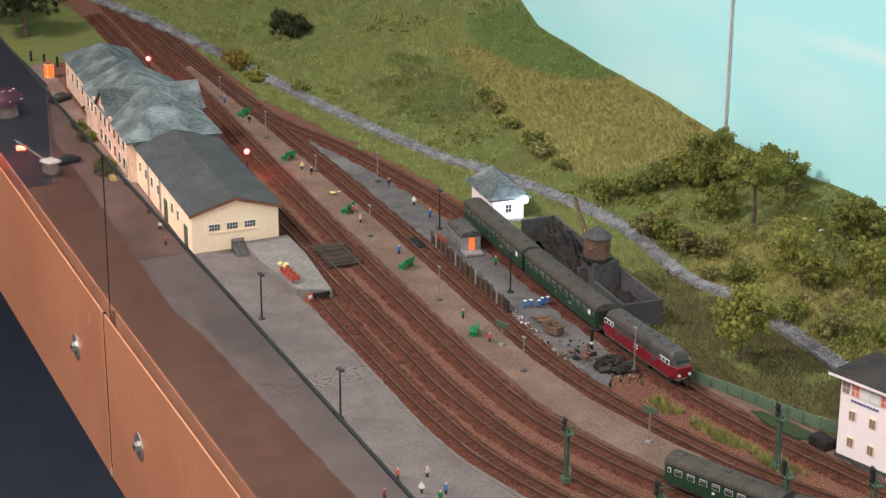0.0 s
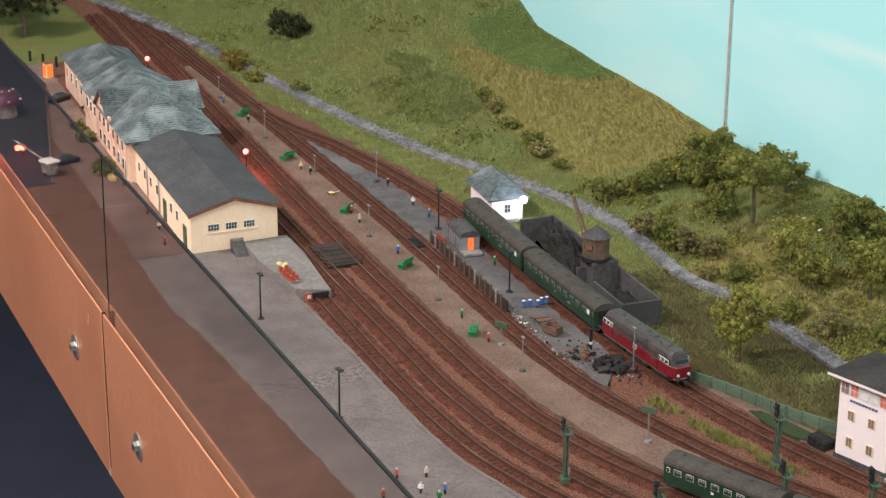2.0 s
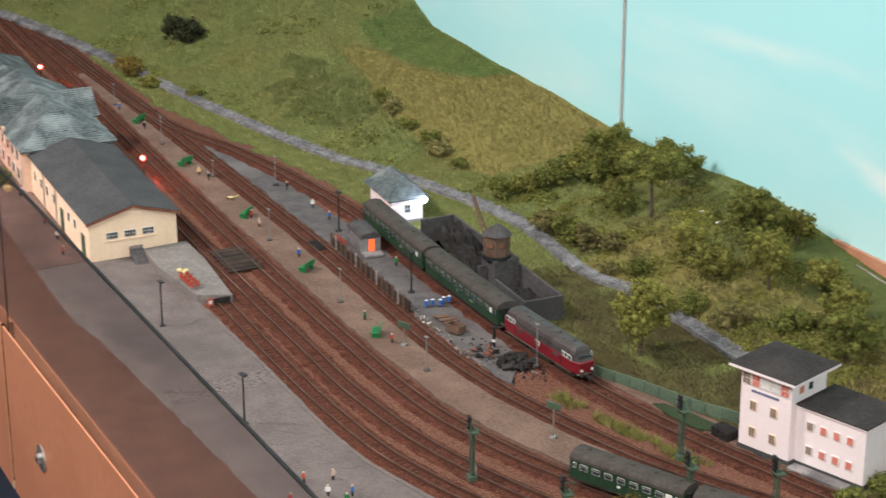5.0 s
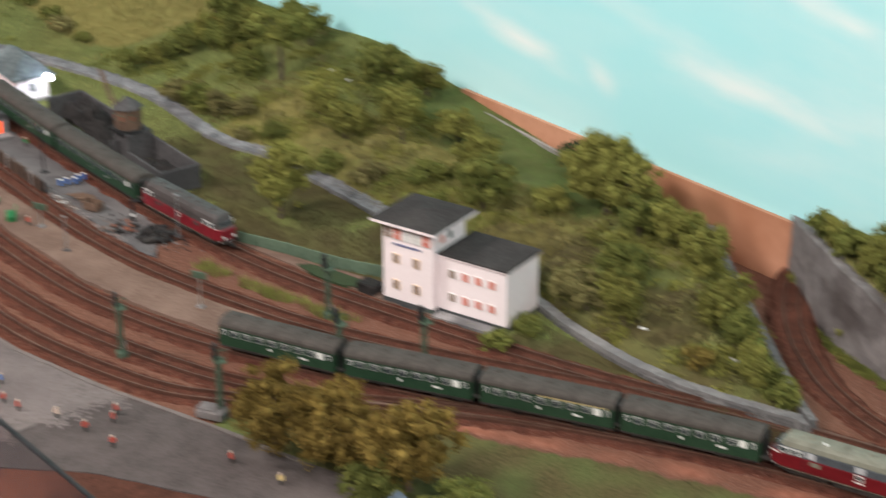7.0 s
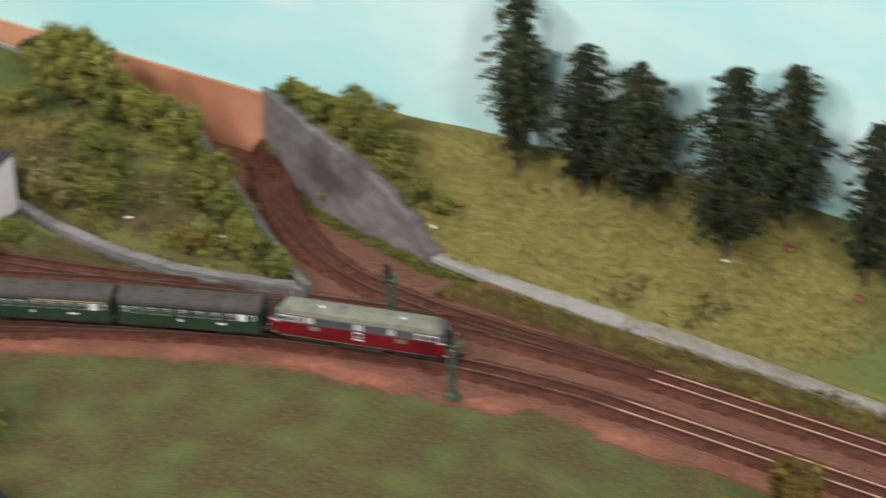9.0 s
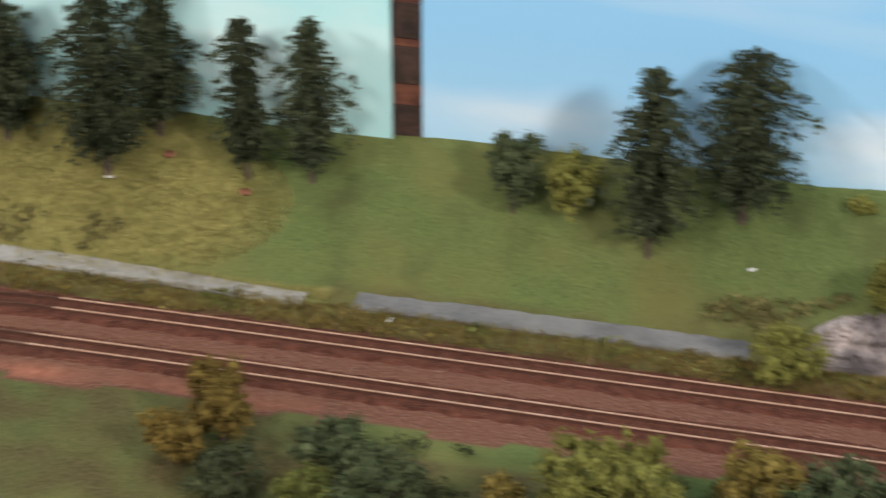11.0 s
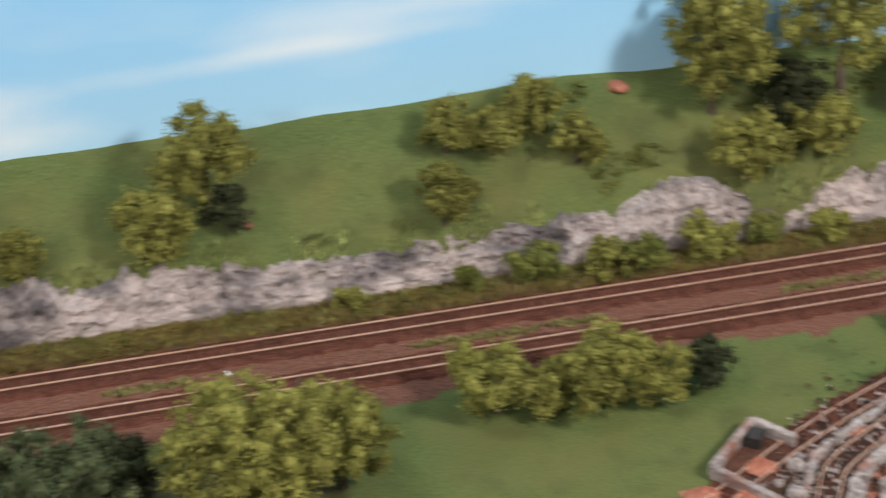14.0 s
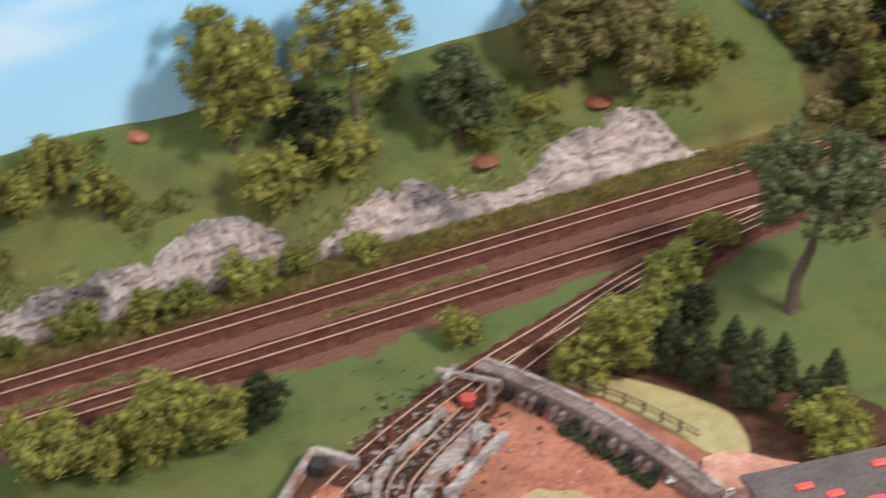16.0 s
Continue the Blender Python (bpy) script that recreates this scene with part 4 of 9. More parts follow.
# ---- back board and corner post ----
setting(part("trim_back_board", boxm(-1.215, -0.848, BACK - 0.004, BACK - 0.0005, -0.05, 0.0375), "orange_pale"), "orange lacquered board closing the back of the cutting")
bm = bmesh.new()
for x, z in ((-1.212, 0.0330), (-1.1472, 0.0268), (-1.060, 0.0195)):
    for dy, dz in ((-0.0125, -0.012), (-0.0125, 0.0), (-0.0100, 0.0), (-0.0100, -0.012)):
        bm.verts.new((x, BACK + dy, z + dz))
bm.verts.ensure_lookup_table()
for i in (0, 4):
    for j in range(4):
        bm.faces.new([bm.verts[i + j], bm.verts[i + (j + 1) % 4], bm.verts[i + 4 + (j + 1) % 4], bm.verts[i + 4 + j]])
setting(part("trim_back_edge", bm, "pale_road"), "pale edge strip before the orange board")
M["post_dark"] = surface("dark_rusty_band", (0.026, 0.016, 0.013), (0.075, 0.042, 0.032), 60, 0.85, 0.4, 5)
post = setting(new("post_backdrop"), "rusty dark-banded post between two backdrop boards")
part("post_core", boxm(-0.2867, -0.2679, BACK + 0.004, BACK + 0.02, -0.05, 0.75), "post_rust", post)
for z0, z1 in ((0.062, 0.083), (0.098, 0.122), (0.128, 0.15), (0.172, 0.2), (0.23, 0.26), (0.3, 0.35)):
    part("dark_band", boxm(-0.2860, -0.2684, BACK + 0.0025, BACK + 0.0045, z0, z1), "post_dark", post)
# rod colour lightened all over for the white highlight along it
M["rod_highlit"] = surface("highlight_paled_rod", (0.42, 0.28, 0.26), (0.56, 0.42, 0.40), 60, 0.4, 0.1)
rodob = setting(new("trim_backdrop_rod"), "thin red-brown rod over a backdrop joint, its highlight in the colour")
part("rod", rodm((-1.538, BACK - 0.002, 0.03), (-1.538, BACK - 0.002, 0.6), 0.0010), "rod_highlit", rodob)

# ---- front of the table ----


def fascia(name, label, x0, x1):
    a, b = lin(x0, FRONT), lin(x1, FRONT)
    bm = prism([(x0, a - 0.004), (x1, b - 0.004), (x1, b - 0.0026), (x0, a - 0.0026)], -0.1175, 0.025)
    bmesh.ops.bevel(bm, geom=[e for e in bm.edges if abs(e.verts[0].co.z - 0.025) < 1e-5 and abs(e.verts[1].co.z - 0.025) < 1e-5], offset=0.0003, segments=1, affect="EDGES")
    return tagged(part(name, bm, "orange"), label, "fascia board", "table front", "structure")


fascia("trim_front_board_1", "orange lacquered front board of the layout table", -3.2, -1.4082)
fascia("trim_front_board_2", "orange lacquered front board with a worn joint", -1.4016, -0.25)
fy = lin(-1.4082, FRONT)
# black strip added in the gap to draw its shadow
setting(part("trim_joint_shadow_gap", boxm(-1.4081, -1.4075, fy - 0.0037, fy - 0.0006, -0.1175, 0.0246), "coal"), "black filler strip for the shade in the front board joint")
setting(part("trim_joint_rim", boxm(-1.4088, -1.4074, fy - 0.0044, fy - 0.0038, -0.1175, 0.0246), "orange_raw"), "pale worn rim of the front board joint")
fy = lin(-1.4022, FRONT)
setting(part("trim_joint_edge", boxm(-1.4022, -1.4017, fy - 0.0043, fy - 0.0026, -0.1175, 0.0252), "orange_raw"), "pale chipped edge of the front board joint")
fascia("trim_front_board_3", "orange lacquered front board", -0.248, 1.6)
# added pale strip that draws the bright highlight on the rail
plank = tagged(part("plank", boxm(-0.030, 0.030, -0.0011, 0.0011, 0.0008, 0.0022, 0.0004), "sand"), "pale strip standing in for a glint on the station track", "plank")
plank.matrix_world = pose(-0.8655, 0.700, 0.0012, 0, 0, 36)
setting(part("table_box", boxm(-3.3, 1.5, 0.45, BACK, -0.12, -0.03), "wall"), "underside of the layout table")

# ---- glass screen ----


def glass_material():
    m, n, l, b = nodes_of("acrylic_screen")
    b.inputs["Base Color"].default_value = (0.88, 0.81, 0.785, 1)
    b.inputs["Roughness"].default_value, b.inputs["IOR"].default_value = 0.004, 1.45
    b.inputs["Transmission Weight"].default_value = 1.0
    return m


GLASS = glass_material()


def glass_pane(name, x0, x1, label):
    """An upright acrylic pane with a dark polished top edge, leaning a little outwards."""
    bm = bmesh.new()
    lo = [Vector((x, lin(x, FRONT) + 0.0012, 0.004)) for x in (x0, x1)]
    hi = [Vector((x, lin(x, FRONT) + 0.0025, 0.152)) for x in (x0, x1)]
    w = Vector((0, 0.0018, 0))
    q = [bm.verts.new(p) for p in (lo[0], lo[1], hi[1], hi[0], lo[0] + w, lo[1] + w, hi[1] + w, hi[0] + w)]
    for f in ((0, 1, 2, 3), (5, 4, 7, 6), (4, 0, 3, 7), (1, 5, 6, 2), (4, 5, 1, 0), (3, 2, 6, 7)):
        bm.faces.new([q[k] for k in f])
    g = tagged(part(name, bm, GLASS), label, "glass screen", "", "structure")
    g.visible_shadow = False
    bm = bmesh.new()
    q = [bm.verts.new(p) for p in (hi[0] + Vector((0, -0.0002, 0)), hi[1] + Vector((0, -0.0002, 0)), hi[1] + w + Vector((0, 0.0002, 0)), hi[0] + w + Vector((0, 0.0002, 0)))]
    up = [bm.verts.new(v.co + Vector((0, 0, 0.0012))) for v in q]
    bm.faces.new(up)
    for i in range(4):
        bm.faces.new((q[i], q[(i + 1) % 4], up[(i + 1) % 4], up[i]))
    part("dark_edge", bm, "black", g, "dark polished top edge")
    return g


glass_pane("window_screen_1", -3.1, -1.4055, "clear acrylic screen with a dark top edge")
glass_pane("window_screen_2", -1.4025, -0.35, "clear acrylic screen with a dark top edge")


M["pale_chip"] = surface("bare_chipped_board", (0.55, 0.42, 0.33), (0.70, 0.58, 0.48), 300, 0.9, 0.3)


def bolt(x, z):
    y = lin(x, FRONT) - 0.004
    b = thing("bolt", "zinc-plated bolt with a wide washer in the orange board", "bolt", pose(x, y, z, 90, 0, math.degrees(math.atan2(-0.033, 1))), "bolts of the front board")
    part("washer", rodm((0, 0, -0.0003), (0, 0, 0.0008), 0.0106, seg=24), "steel", b)
    part("head", rodm((0, 0, 0.0008), (0, 0, 0.0040), 0.0044, 0.0040, seg=6), "steel", b)
    part("socket", rodm((0, 0, 0.0038), (0, 0, 0.0043), 0.002, seg=10), "black", b)


bolt(-1.5055, -0.0436)
bolt(-1.316, -0.0487)
random.seed(19)
for cx, cz, cw, ch in ((-1.4085, -0.1172, 0.0050, 0.0030), (-1.4060, -0.1130, 0.0018, 0.0035), (-1.452, 0.002, 0.0005, 0.0050), (-1.4535, -0.003, 0.0006, 0.0030), (-1.378, -0.012, 0.0010, 0.0005), (-1.52, -0.08, 0.0008, 0.0006)):
    cy = lin(cx, FRONT) - 0.0042
    tagged(part("paint_chip", boxm(cx - cw / 2, cx + cw / 2, cy, cy + 0.0003, cz, cz + ch), "pale_chip"), "pale chipped spot in the orange lacquer", "paint chip", "paint chips")

# ---- vehicles ----


def ring(bm, z, half, wide, nose, taper):
    """A plan outline of a vehicle body with tapered ends."""
    pts = [(half, -wide * taper), (half, wide * taper), (half - nose, wide), (-half + nose, wide), (-half, wide * taper), (-half, -wide * taper), (-half + nose, -wide), (half - nose, -wide)]
    return [bm.verts.new((x, y, z)) for x, y in pts]


def stack(rings_spec, cap_low=True):
    bm = bmesh.new()
    rings = [ring(bm, *r) for r in rings_spec]
    for a, b in zip(rings, rings[1:]):
        for i in range(8):
            bm.faces.new((a[i], a[(i + 1) % 8], b[(i + 1) % 8], b[i]))
    bm.faces.new(rings[-1])
    if cap_low:
        bm.faces.new(rings[0][::-1])
    return bm


def wheelset(parent, x, r=0.0032):
    w = part("wheelset", rodm((x, -0.0052, r), (x, -0.004, r), r, seg=14), "chassis", parent)
    bm = rodm((x, 0.004, r), (x, 0.0052, r), r, seg=14)
    rod(bm, (x, -0.004, r), (x, 0.004, r), 0.0006)
    part("wheel", bm, "chassis", w)


def bogie(parent, x, wheels, long):
    bm = boxm(x - long / 2, x + long / 2, -0.0068, -0.0055, 0.0018, 0.0046, 0.0004)
    box(bm, x - long / 2, x + long / 2, 0.0055, 0.0068, 0.0018, 0.0046, 0.0004)
    box(bm, x - 0.003, x + 0.003, -0.0055, 0.0055, 0.003, 0.005)
    b = part("bogie", bm, "chassis", parent)
    for d in wheels:
        wheelset(b, x + d)


def side_window(parent, x, z, w, h, y, frame="silver", pane="pane", inset=0.0006):
    s = 1 if y > 0 else -1
    f = part("window", boxm(x - w / 2, x + w / 2, min(y, y + s * 0.0003), max(y, y + s * 0.0003), z - h / 2, z + h / 2), frame, parent)
    part("pane", boxm(x - w / 2 + inset, x + w / 2 - inset, min(y + s * 0.0002, y + s * 0.0005), max(y + s * 0.0002, y + s * 0.0005), z - h / 2 + inset, z + h / 2 - inset), pane, f)


M["fence_dark"] = surface("tarred_fence_wood", (0.026, 0.017, 0.014), (0.060, 0.040, 0.032), 90, 0.9, 0.4, random_tint=0.3)
M["coach_frame"] = surface("dull_window_frame", (0.16, 0.17, 0.155), (0.24, 0.25, 0.23), 90, 0.5, 0.0)
M["coach_trim"] = surface("pale_window_trim", (0.40, 0.41, 0.39), (0.52, 0.53, 0.50), 90, 0.5, 0.0)
M["pale_panel"] = surface("pale_grey_panel", (0.42, 0.43, 0.45), (0.52, 0.53, 0.55), 60, 0.4, 0.05)


def diesel_loco(name, label, style):
    """Origin between the rails at rail level; the nose points to +x."""
    t = thing(name, label, "diesel locomotive")
    part("body", stack([(0.0058, 0.0555, 0.0088, 0.007, 0.62), (0.0075, 0.0566, 0.0095, 0.007, 0.66), (0.0150, 0.0572, 0.0096, 0.008, 0.66), (0.0156, 0.0562, 0.0094, 0.008, 0.66)]), "loco_red", t, "deep red painted lower body")
    part("cab_band", stack([(0.0156, 0.0555, 0.0093, 0.008, 0.64), (0.0205, 0.0508, 0.0086, 0.006, 0.72)]), "loco_grey", t, "dark grey upper band")
    part("roof", stack([(0.0205, 0.0512, 0.0088, 0.004, 0.8), (0.0232, 0.0500, 0.0078, 0.004, 0.8), (0.0250, 0.0488, 0.0052, 0.003, 0.8), (0.0256, 0.0478, 0.0022, 0.002, 0.8)]), "loco_roof", t, "weathered pale grey roof")
    for x in (-0.034, -0.012, 0.004, 0.016, 0.036):
        part("roof_fan", rodm((x, 0, 0.0252), (x, 0, 0.0266), 0.0026, 0.0018, seg=12), "loco_roof", t)
    for x in (-0.024, 0.027):
        part("roof_horn", boxm(x - 0.0012, x + 0.0012, -0.004, -0.0022, 0.0246, 0.0262, 0.0003), "silver", t)
    for s in (-1, 1):
        part("sill", boxm(-0.0485, 0.0485, min(s * 0.0086, s * 0.0094), max(s * 0.0086, s * 0.0094), 0.0060, 0.00625), "loco_roof", t)
        for e in (-1, 1):
            for k, (dx, w) in enumerate(((0.0472, 0.0050), (0.0418, 0.0042), (0.0372, 0.0030))):
                side_window(t, e * dx, 0.0180, w, 0.0038, s * 0.0090)
            part("grille", boxm(e * 0.027 - 0.0032, e * 0.027 + 0.0032, min(s * 0.0095, s * 0.0099), max(s * 0.0095, s * 0.0099), 0.0122, 0.0148), "loco_roof", t)
            part("door_line", boxm(e * 0.0345 - 0.0002, e * 0.0345 + 0.0002, min(s * 0.0095, s * 0.0098), max(s * 0.0095, s * 0.0098), 0.0075, 0.0150), "black", t)
        for x, w, mt in ((-0.0305, 0.0055, "silver"), (-0.022, 0.006, "pane"), (-0.011, 0.013, "loco_grey"), (0.0005, 0.0062, "silver"), (0.0115, 0.012, "pane"), (0.021, 0.0045, "silver"), (0.028, 0.006, "pane")):
            part("side_panel", boxm(x - w / 2, x + w / 2, min(s * 0.0086, s * 0.0092), max(s * 0.0086, s * 0.0092), 0.0163, 0.0199), {"silver": "pale_panel", "pane": "loco_grey"}.get(mt, mt), t)
        side_window(t, 0.0005, 0.0135, 0.0052, 0.0034, s * 0.0096)
        part("number_bar", boxm(-0.0025, 0.0035, min(s * 0.0096, s * 0.0099), max(s * 0.0096, s * 0.0099), 0.0098, 0.0106), "silver", t)
    for e in (-1, 1):
        bm = bmesh.new()
        for sy in (-1, 1):
            a, b, c, d = (e * 0.0574, 0, 0.0128), (e * 0.0574, 0, 0.0138), (e * 0.0496, sy * 0.0099, 0.0158), (e * 0.0496, sy * 0.0099, 0.0150)
            m = ((e * 0.0575, sy * 0.0062, 0.0142), (e * 0.0575, sy * 0.0062, 0.0152))
            poly(bm, [a, m[0], m[1], b])
            poly(bm, [m[0], d, c, m[1]])
        part("nose_stripe", bm, "silver", t, "white V-shaped stripe on the nose")
        part("windscreen", boxm(e * 0.0528 - 0.0012, e * 0.0528 + 0.0012, -0.0056, 0.0056, 0.0163, 0.0198), "pane", t)
        for sy in (-1, 1):
            part("headlight", rodm((e * 0.0568, sy * 0.0045, 0.0095), (e * 0.0578, sy * 0.0045, 0.0095), 0.0011), "silver", t)
            part("buffer", rodm((e * 0.0555, sy * 0.0055, 0.0066), (e * 0.0600, sy * 0.0055, 0.0066), 0.0014), "chassis", t)
        part("skirt", boxm(e * 0.0535 - 0.0015, e * 0.0535 + 0.0015, -0.0062, 0.0062, 0.0048, 0.0064, 0.0004), "silver", t)
        part("coupler", boxm(min(e * 0.056, e * 0.0635), max(e * 0.056, e * 0.0635), -0.0012, 0.0012, 0.003, 0.0052), "chassis", t)
        bogie(t, e * 0.034, (-0.0085, 0.0085), 0.026)
    part("frame", boxm(-0.052, 0.052, -0.0075, 0.0075, 0.004, 0.0062), "chassis", t)
    part("fuel_tank", boxm(-0.016, 0.016, -0.0078, 0.0078, 0.0016, 0.0050, 0.0006), "chassis", t)
    return t


def coach(name, label, first=False, half=0.0445, count=7):
    """A four-axle coach, its origin between the rails at rail level."""
    pitch = (2 * half - 0.0235) / (count - 0.4)
    t = thing(name, label, "railway coach", group="green coaches")
    part("body", boxm(-half, half, -0.0092, 0.0092, 0.0052, 0.0190, 0.0005), "coach_green", t, "dark green painted body")
    bm, sec = bmesh.new(), []
    for x in (-half, half):
        sec.append([bm.verts.new((x, 0.0097 * math.cos(a), 0.0188 + 0.0058 * math.sin(a) ** 0.8)) for a in [math.pi * k / 12 for k in range(13)]])
    for i in range(12):
        bm.faces.new((sec[0][i], sec[1][i], sec[1][i + 1], sec[0][i + 1]))
    bm.faces.new(sec[0][::-1])
    bm.faces.new(sec[1])
    part("roof", bm, "coach_roof", t, "dark grey rounded roof", smooth=False)
    for k in range(5):
        x = (k - 2) * half * 0.4
        part("roof_vent", boxm(x - 0.0016, x + 0.0016, -0.0016, 0.0016, 0.0240, 0.0254, 0.0005), "coach_roof", t)
    for s in (-1, 1):
        for k in range(count):
            x = -half + 0.0115 + k * pitch
            side_window(t, x, 0.0150, pitch * 0.62, 0.0044, s * 0.0092, "coach_trim", inset=0.0004)
            part("window_bar", boxm(x - pitch * 0.31, x + pitch * 0.31, min(s * 0.0096, s * 0.0098), max(s * 0.0096, s * 0.0098), 0.0158, 0.0160), "coach_trim", t)
        side_window(t, half - 0.0108, 0.0150, 0.0050, 0.0046, s * 0.0092, pane="whitepaint")
        door = half - 0.0042
        for e in (-1, 1):
            part("door", boxm(e * door - 0.0028, e * door + 0.0028, min(s * 0.0089, s * 0.00935), max(s * 0.0089, s * 0.00935), 0.0062, 0.0183), "coach_green", t)
            side_window(t, e * door, 0.0154, 0.0026, 0.0036, s * 0.00935, inset=0.0004)
        part("sign_plate", boxm(0.018, 0.0232, min(s * 0.0092, s * 0.0095), max(s * 0.0092, s * 0.0095), 0.0092, 0.0104), "whitepaint", t)
        part("sign_plate", boxm(-0.006, -0.004, min(s * 0.0092, s * 0.0095), max(s * 0.0092, s * 0.0095), 0.0092, 0.0108), "whitepaint", t)
        part("sole_bar", boxm(-half, half, min(s * 0.0084, s * 0.0090), max(s * 0.0084, s * 0.0090), 0.0042, 0.0053), "chassis", t)
        if first:
            part("class_stripe", boxm(-0.005, half - 0.004, min(s * 0.0092, s * 0.0096), max(s * 0.0092, s * 0.0096), 0.0182, 0.0187), "yellowpaint", t)
    for e in (-1, 1):
        bogie(t, e * (half - 0.0175), (-0.0075, 0.0075), 0.022)
        part("gangway", boxm(min(e * half, e * (half + 0.0022)), max(e * half, e * (half + 0.0022)), -0.005, 0.005, 0.006, 0.0205, 0.0006), "black", t)
        for sy in (-1, 1):
            part("buffer", rodm((e * half, sy * 0.0055, 0.0066), (e * (half + 0.003), sy * 0.0055, 0.0066), 0.0013), "chassis", t)
    part("frame", boxm(-0.028, 0.028, -0.006, 0.006, 0.0025, 0.0052), "chassis", t)
    return t


def on_track(k, x, half=0.04, lift=0.0037, turn=0):
    """The pose of a vehicle whose middle is at x on a track, standing on both bogies."""
    ya = float(np.interp(x - half, XS[k], YS[k]))
    yb = float(np.interp(x + half, XS[k], YS[k]))
    return pose(x, (ya + yb) / 2, lift, 0, 0, math.degrees(math.atan2(yb - ya, 2 * half)) + turn)


def along(k, x, back):
    """The x that lies a given length back along a track."""
    while back > 0:
        y0, y1 = np.interp([x, x - 0.002], XS[k], YS[k])
        back -= math.hypot(0.002, y1 - y0)
        x -= 0.002
    return x


LOCO_X = -0.615
loco = diesel_loco("diesel_locomotive", "deep red diesel locomotive with pale roof heading the green train", 0)
loco.matrix_world = on_track(3, LOCO_X)
c1 = coach("coach", "dark green passenger coach with white-framed windows in the train")
c2 = coach("coach", "dark green passenger coach with a yellow class stripe", True)
x = along(3, LOCO_X, 0.1075)
c1.matrix_world = on_track(3, x, 0.027)
x = along(3, x, 0.0935)
c2.matrix_world = on_track(3, x, 0.027)
for _ in range(2):
    x = along(3, x, 0.0935)
    copy_thing(c1, on_track(3, x, 0.027))

PARKED_X = -1.191
M["loco_blue_roof"] = surface("brown_grey_loco_roof", (0.046, 0.039, 0.038), (0.082, 0.070, 0.068), 70, 0.5, 0.2, spec=0.4)
M["loco_wine"] = surface("wine_red_loco_paint", (0.150, 0.010, 0.016), (0.205, 0.016, 0.026), 50, 0.35, 0.05)
parked = copy_thing(loco, on_track(5, PARKED_X) @ Matrix.Diagonal((0.93, 1, 1, 1)))
for ob in parked.children:
    if ob.name.startswith(("roof", "cab_band", "side_panel", "grille")):
        ob.data = ob.data.copy()
        ob.data.materials[0] = M["loco_blue_roof"]
for ob in [o for o in parked.children if o.data.materials[0] == M["loco_red"]]:
    ob.data = ob.data.copy()
    ob.data.materials[0] = M["loco_wine"]
tagged(parked, "wine-red diesel locomotive with brown-grey roof before two coaches")
parked.name = "diesel_locomotive"
for ob in [o for o in parked.children if o.name.startswith(("nose_stripe", "number_bar"))]:
    ob.data = ob.data.copy()
    ob.data.materials[0] = M["loco_wine"]
x = along(5, PARKED_X, 0.1225)
p1 = coach("coach", "long dark green coach parked on the depot track", False, 0.0655, 10)
p1.matrix_world = on_track(5, x, 0.050)
tagged(p1, "long dark green coach parked on the depot track", group="parked coaches")
x = along(5, x, 0.1355)
p2 = copy_thing(p1, on_track(5, x, 0.050))
tagged(p2, "long dark green coach parked on the depot track", group="parked coaches")
dim = {}
for wagon in (p1, p2):
    for ob in wagon.children:
        if ob.name.startswith(("window", "sign_plate")):
            if ob.data.name not in dim:
                dim[ob.data.name] = ob.data.copy()
                dim[ob.data.name].materials[0] = M["coach_frame"]
            ob.data = dim[ob.data.name]

# ---- buildings ----


def wall_window(parent, x, z, w, h, y, cols=2, rows=1, frame="whitepaint", pane="pane", deep=0.0005):
    """A framed window on a wall that faces -y, with its glazing bars."""
    f = part("window", boxm(x - w / 2, x + w / 2, y - deep, y + 0.0004, z - h / 2, z + h / 2), frame, parent)
    b = 0.00045
    pw, ph = (w - b * (cols + 1)) / cols, (h - b * (rows + 1)) / rows
    for i in range(cols):
        for j in range(rows):
            x0, z0 = x - w / 2 + b + i * (pw + b), z - h / 2 + b + j * (ph + b)
            part("pane", boxm(x0, x0 + pw, y - deep - 0.0002, y, z0, z0 + ph), pane, f)
    return f


def turned_window(parent, at, *a, **k):
    f = wall_window(parent, *a, **k)
    f.matrix_basis = at
    return f


def slab(pts, thick=0.0012):
    """A roof plane of some thickness from its outline."""
    bm = bmesh.new()
    v = [Vector(p) for p in pts]
    n = (v[1] - v[0]).cross(v[2] - v[0]).normalized()
    if n.z < 0:
        v, n = v[::-1], -n
    hi = [bm.verts.new(p) for p in v]
    lo = [bm.verts.new(p - n * thick) for p in v]
    bm.faces.new(hi)
    bm.faces.new(lo[::-1])
    for i in range(len(v)):
        j = (i + 1) % len(v)
        bm.faces.new((hi[i], lo[i], lo[j], hi[j]))
    return bm


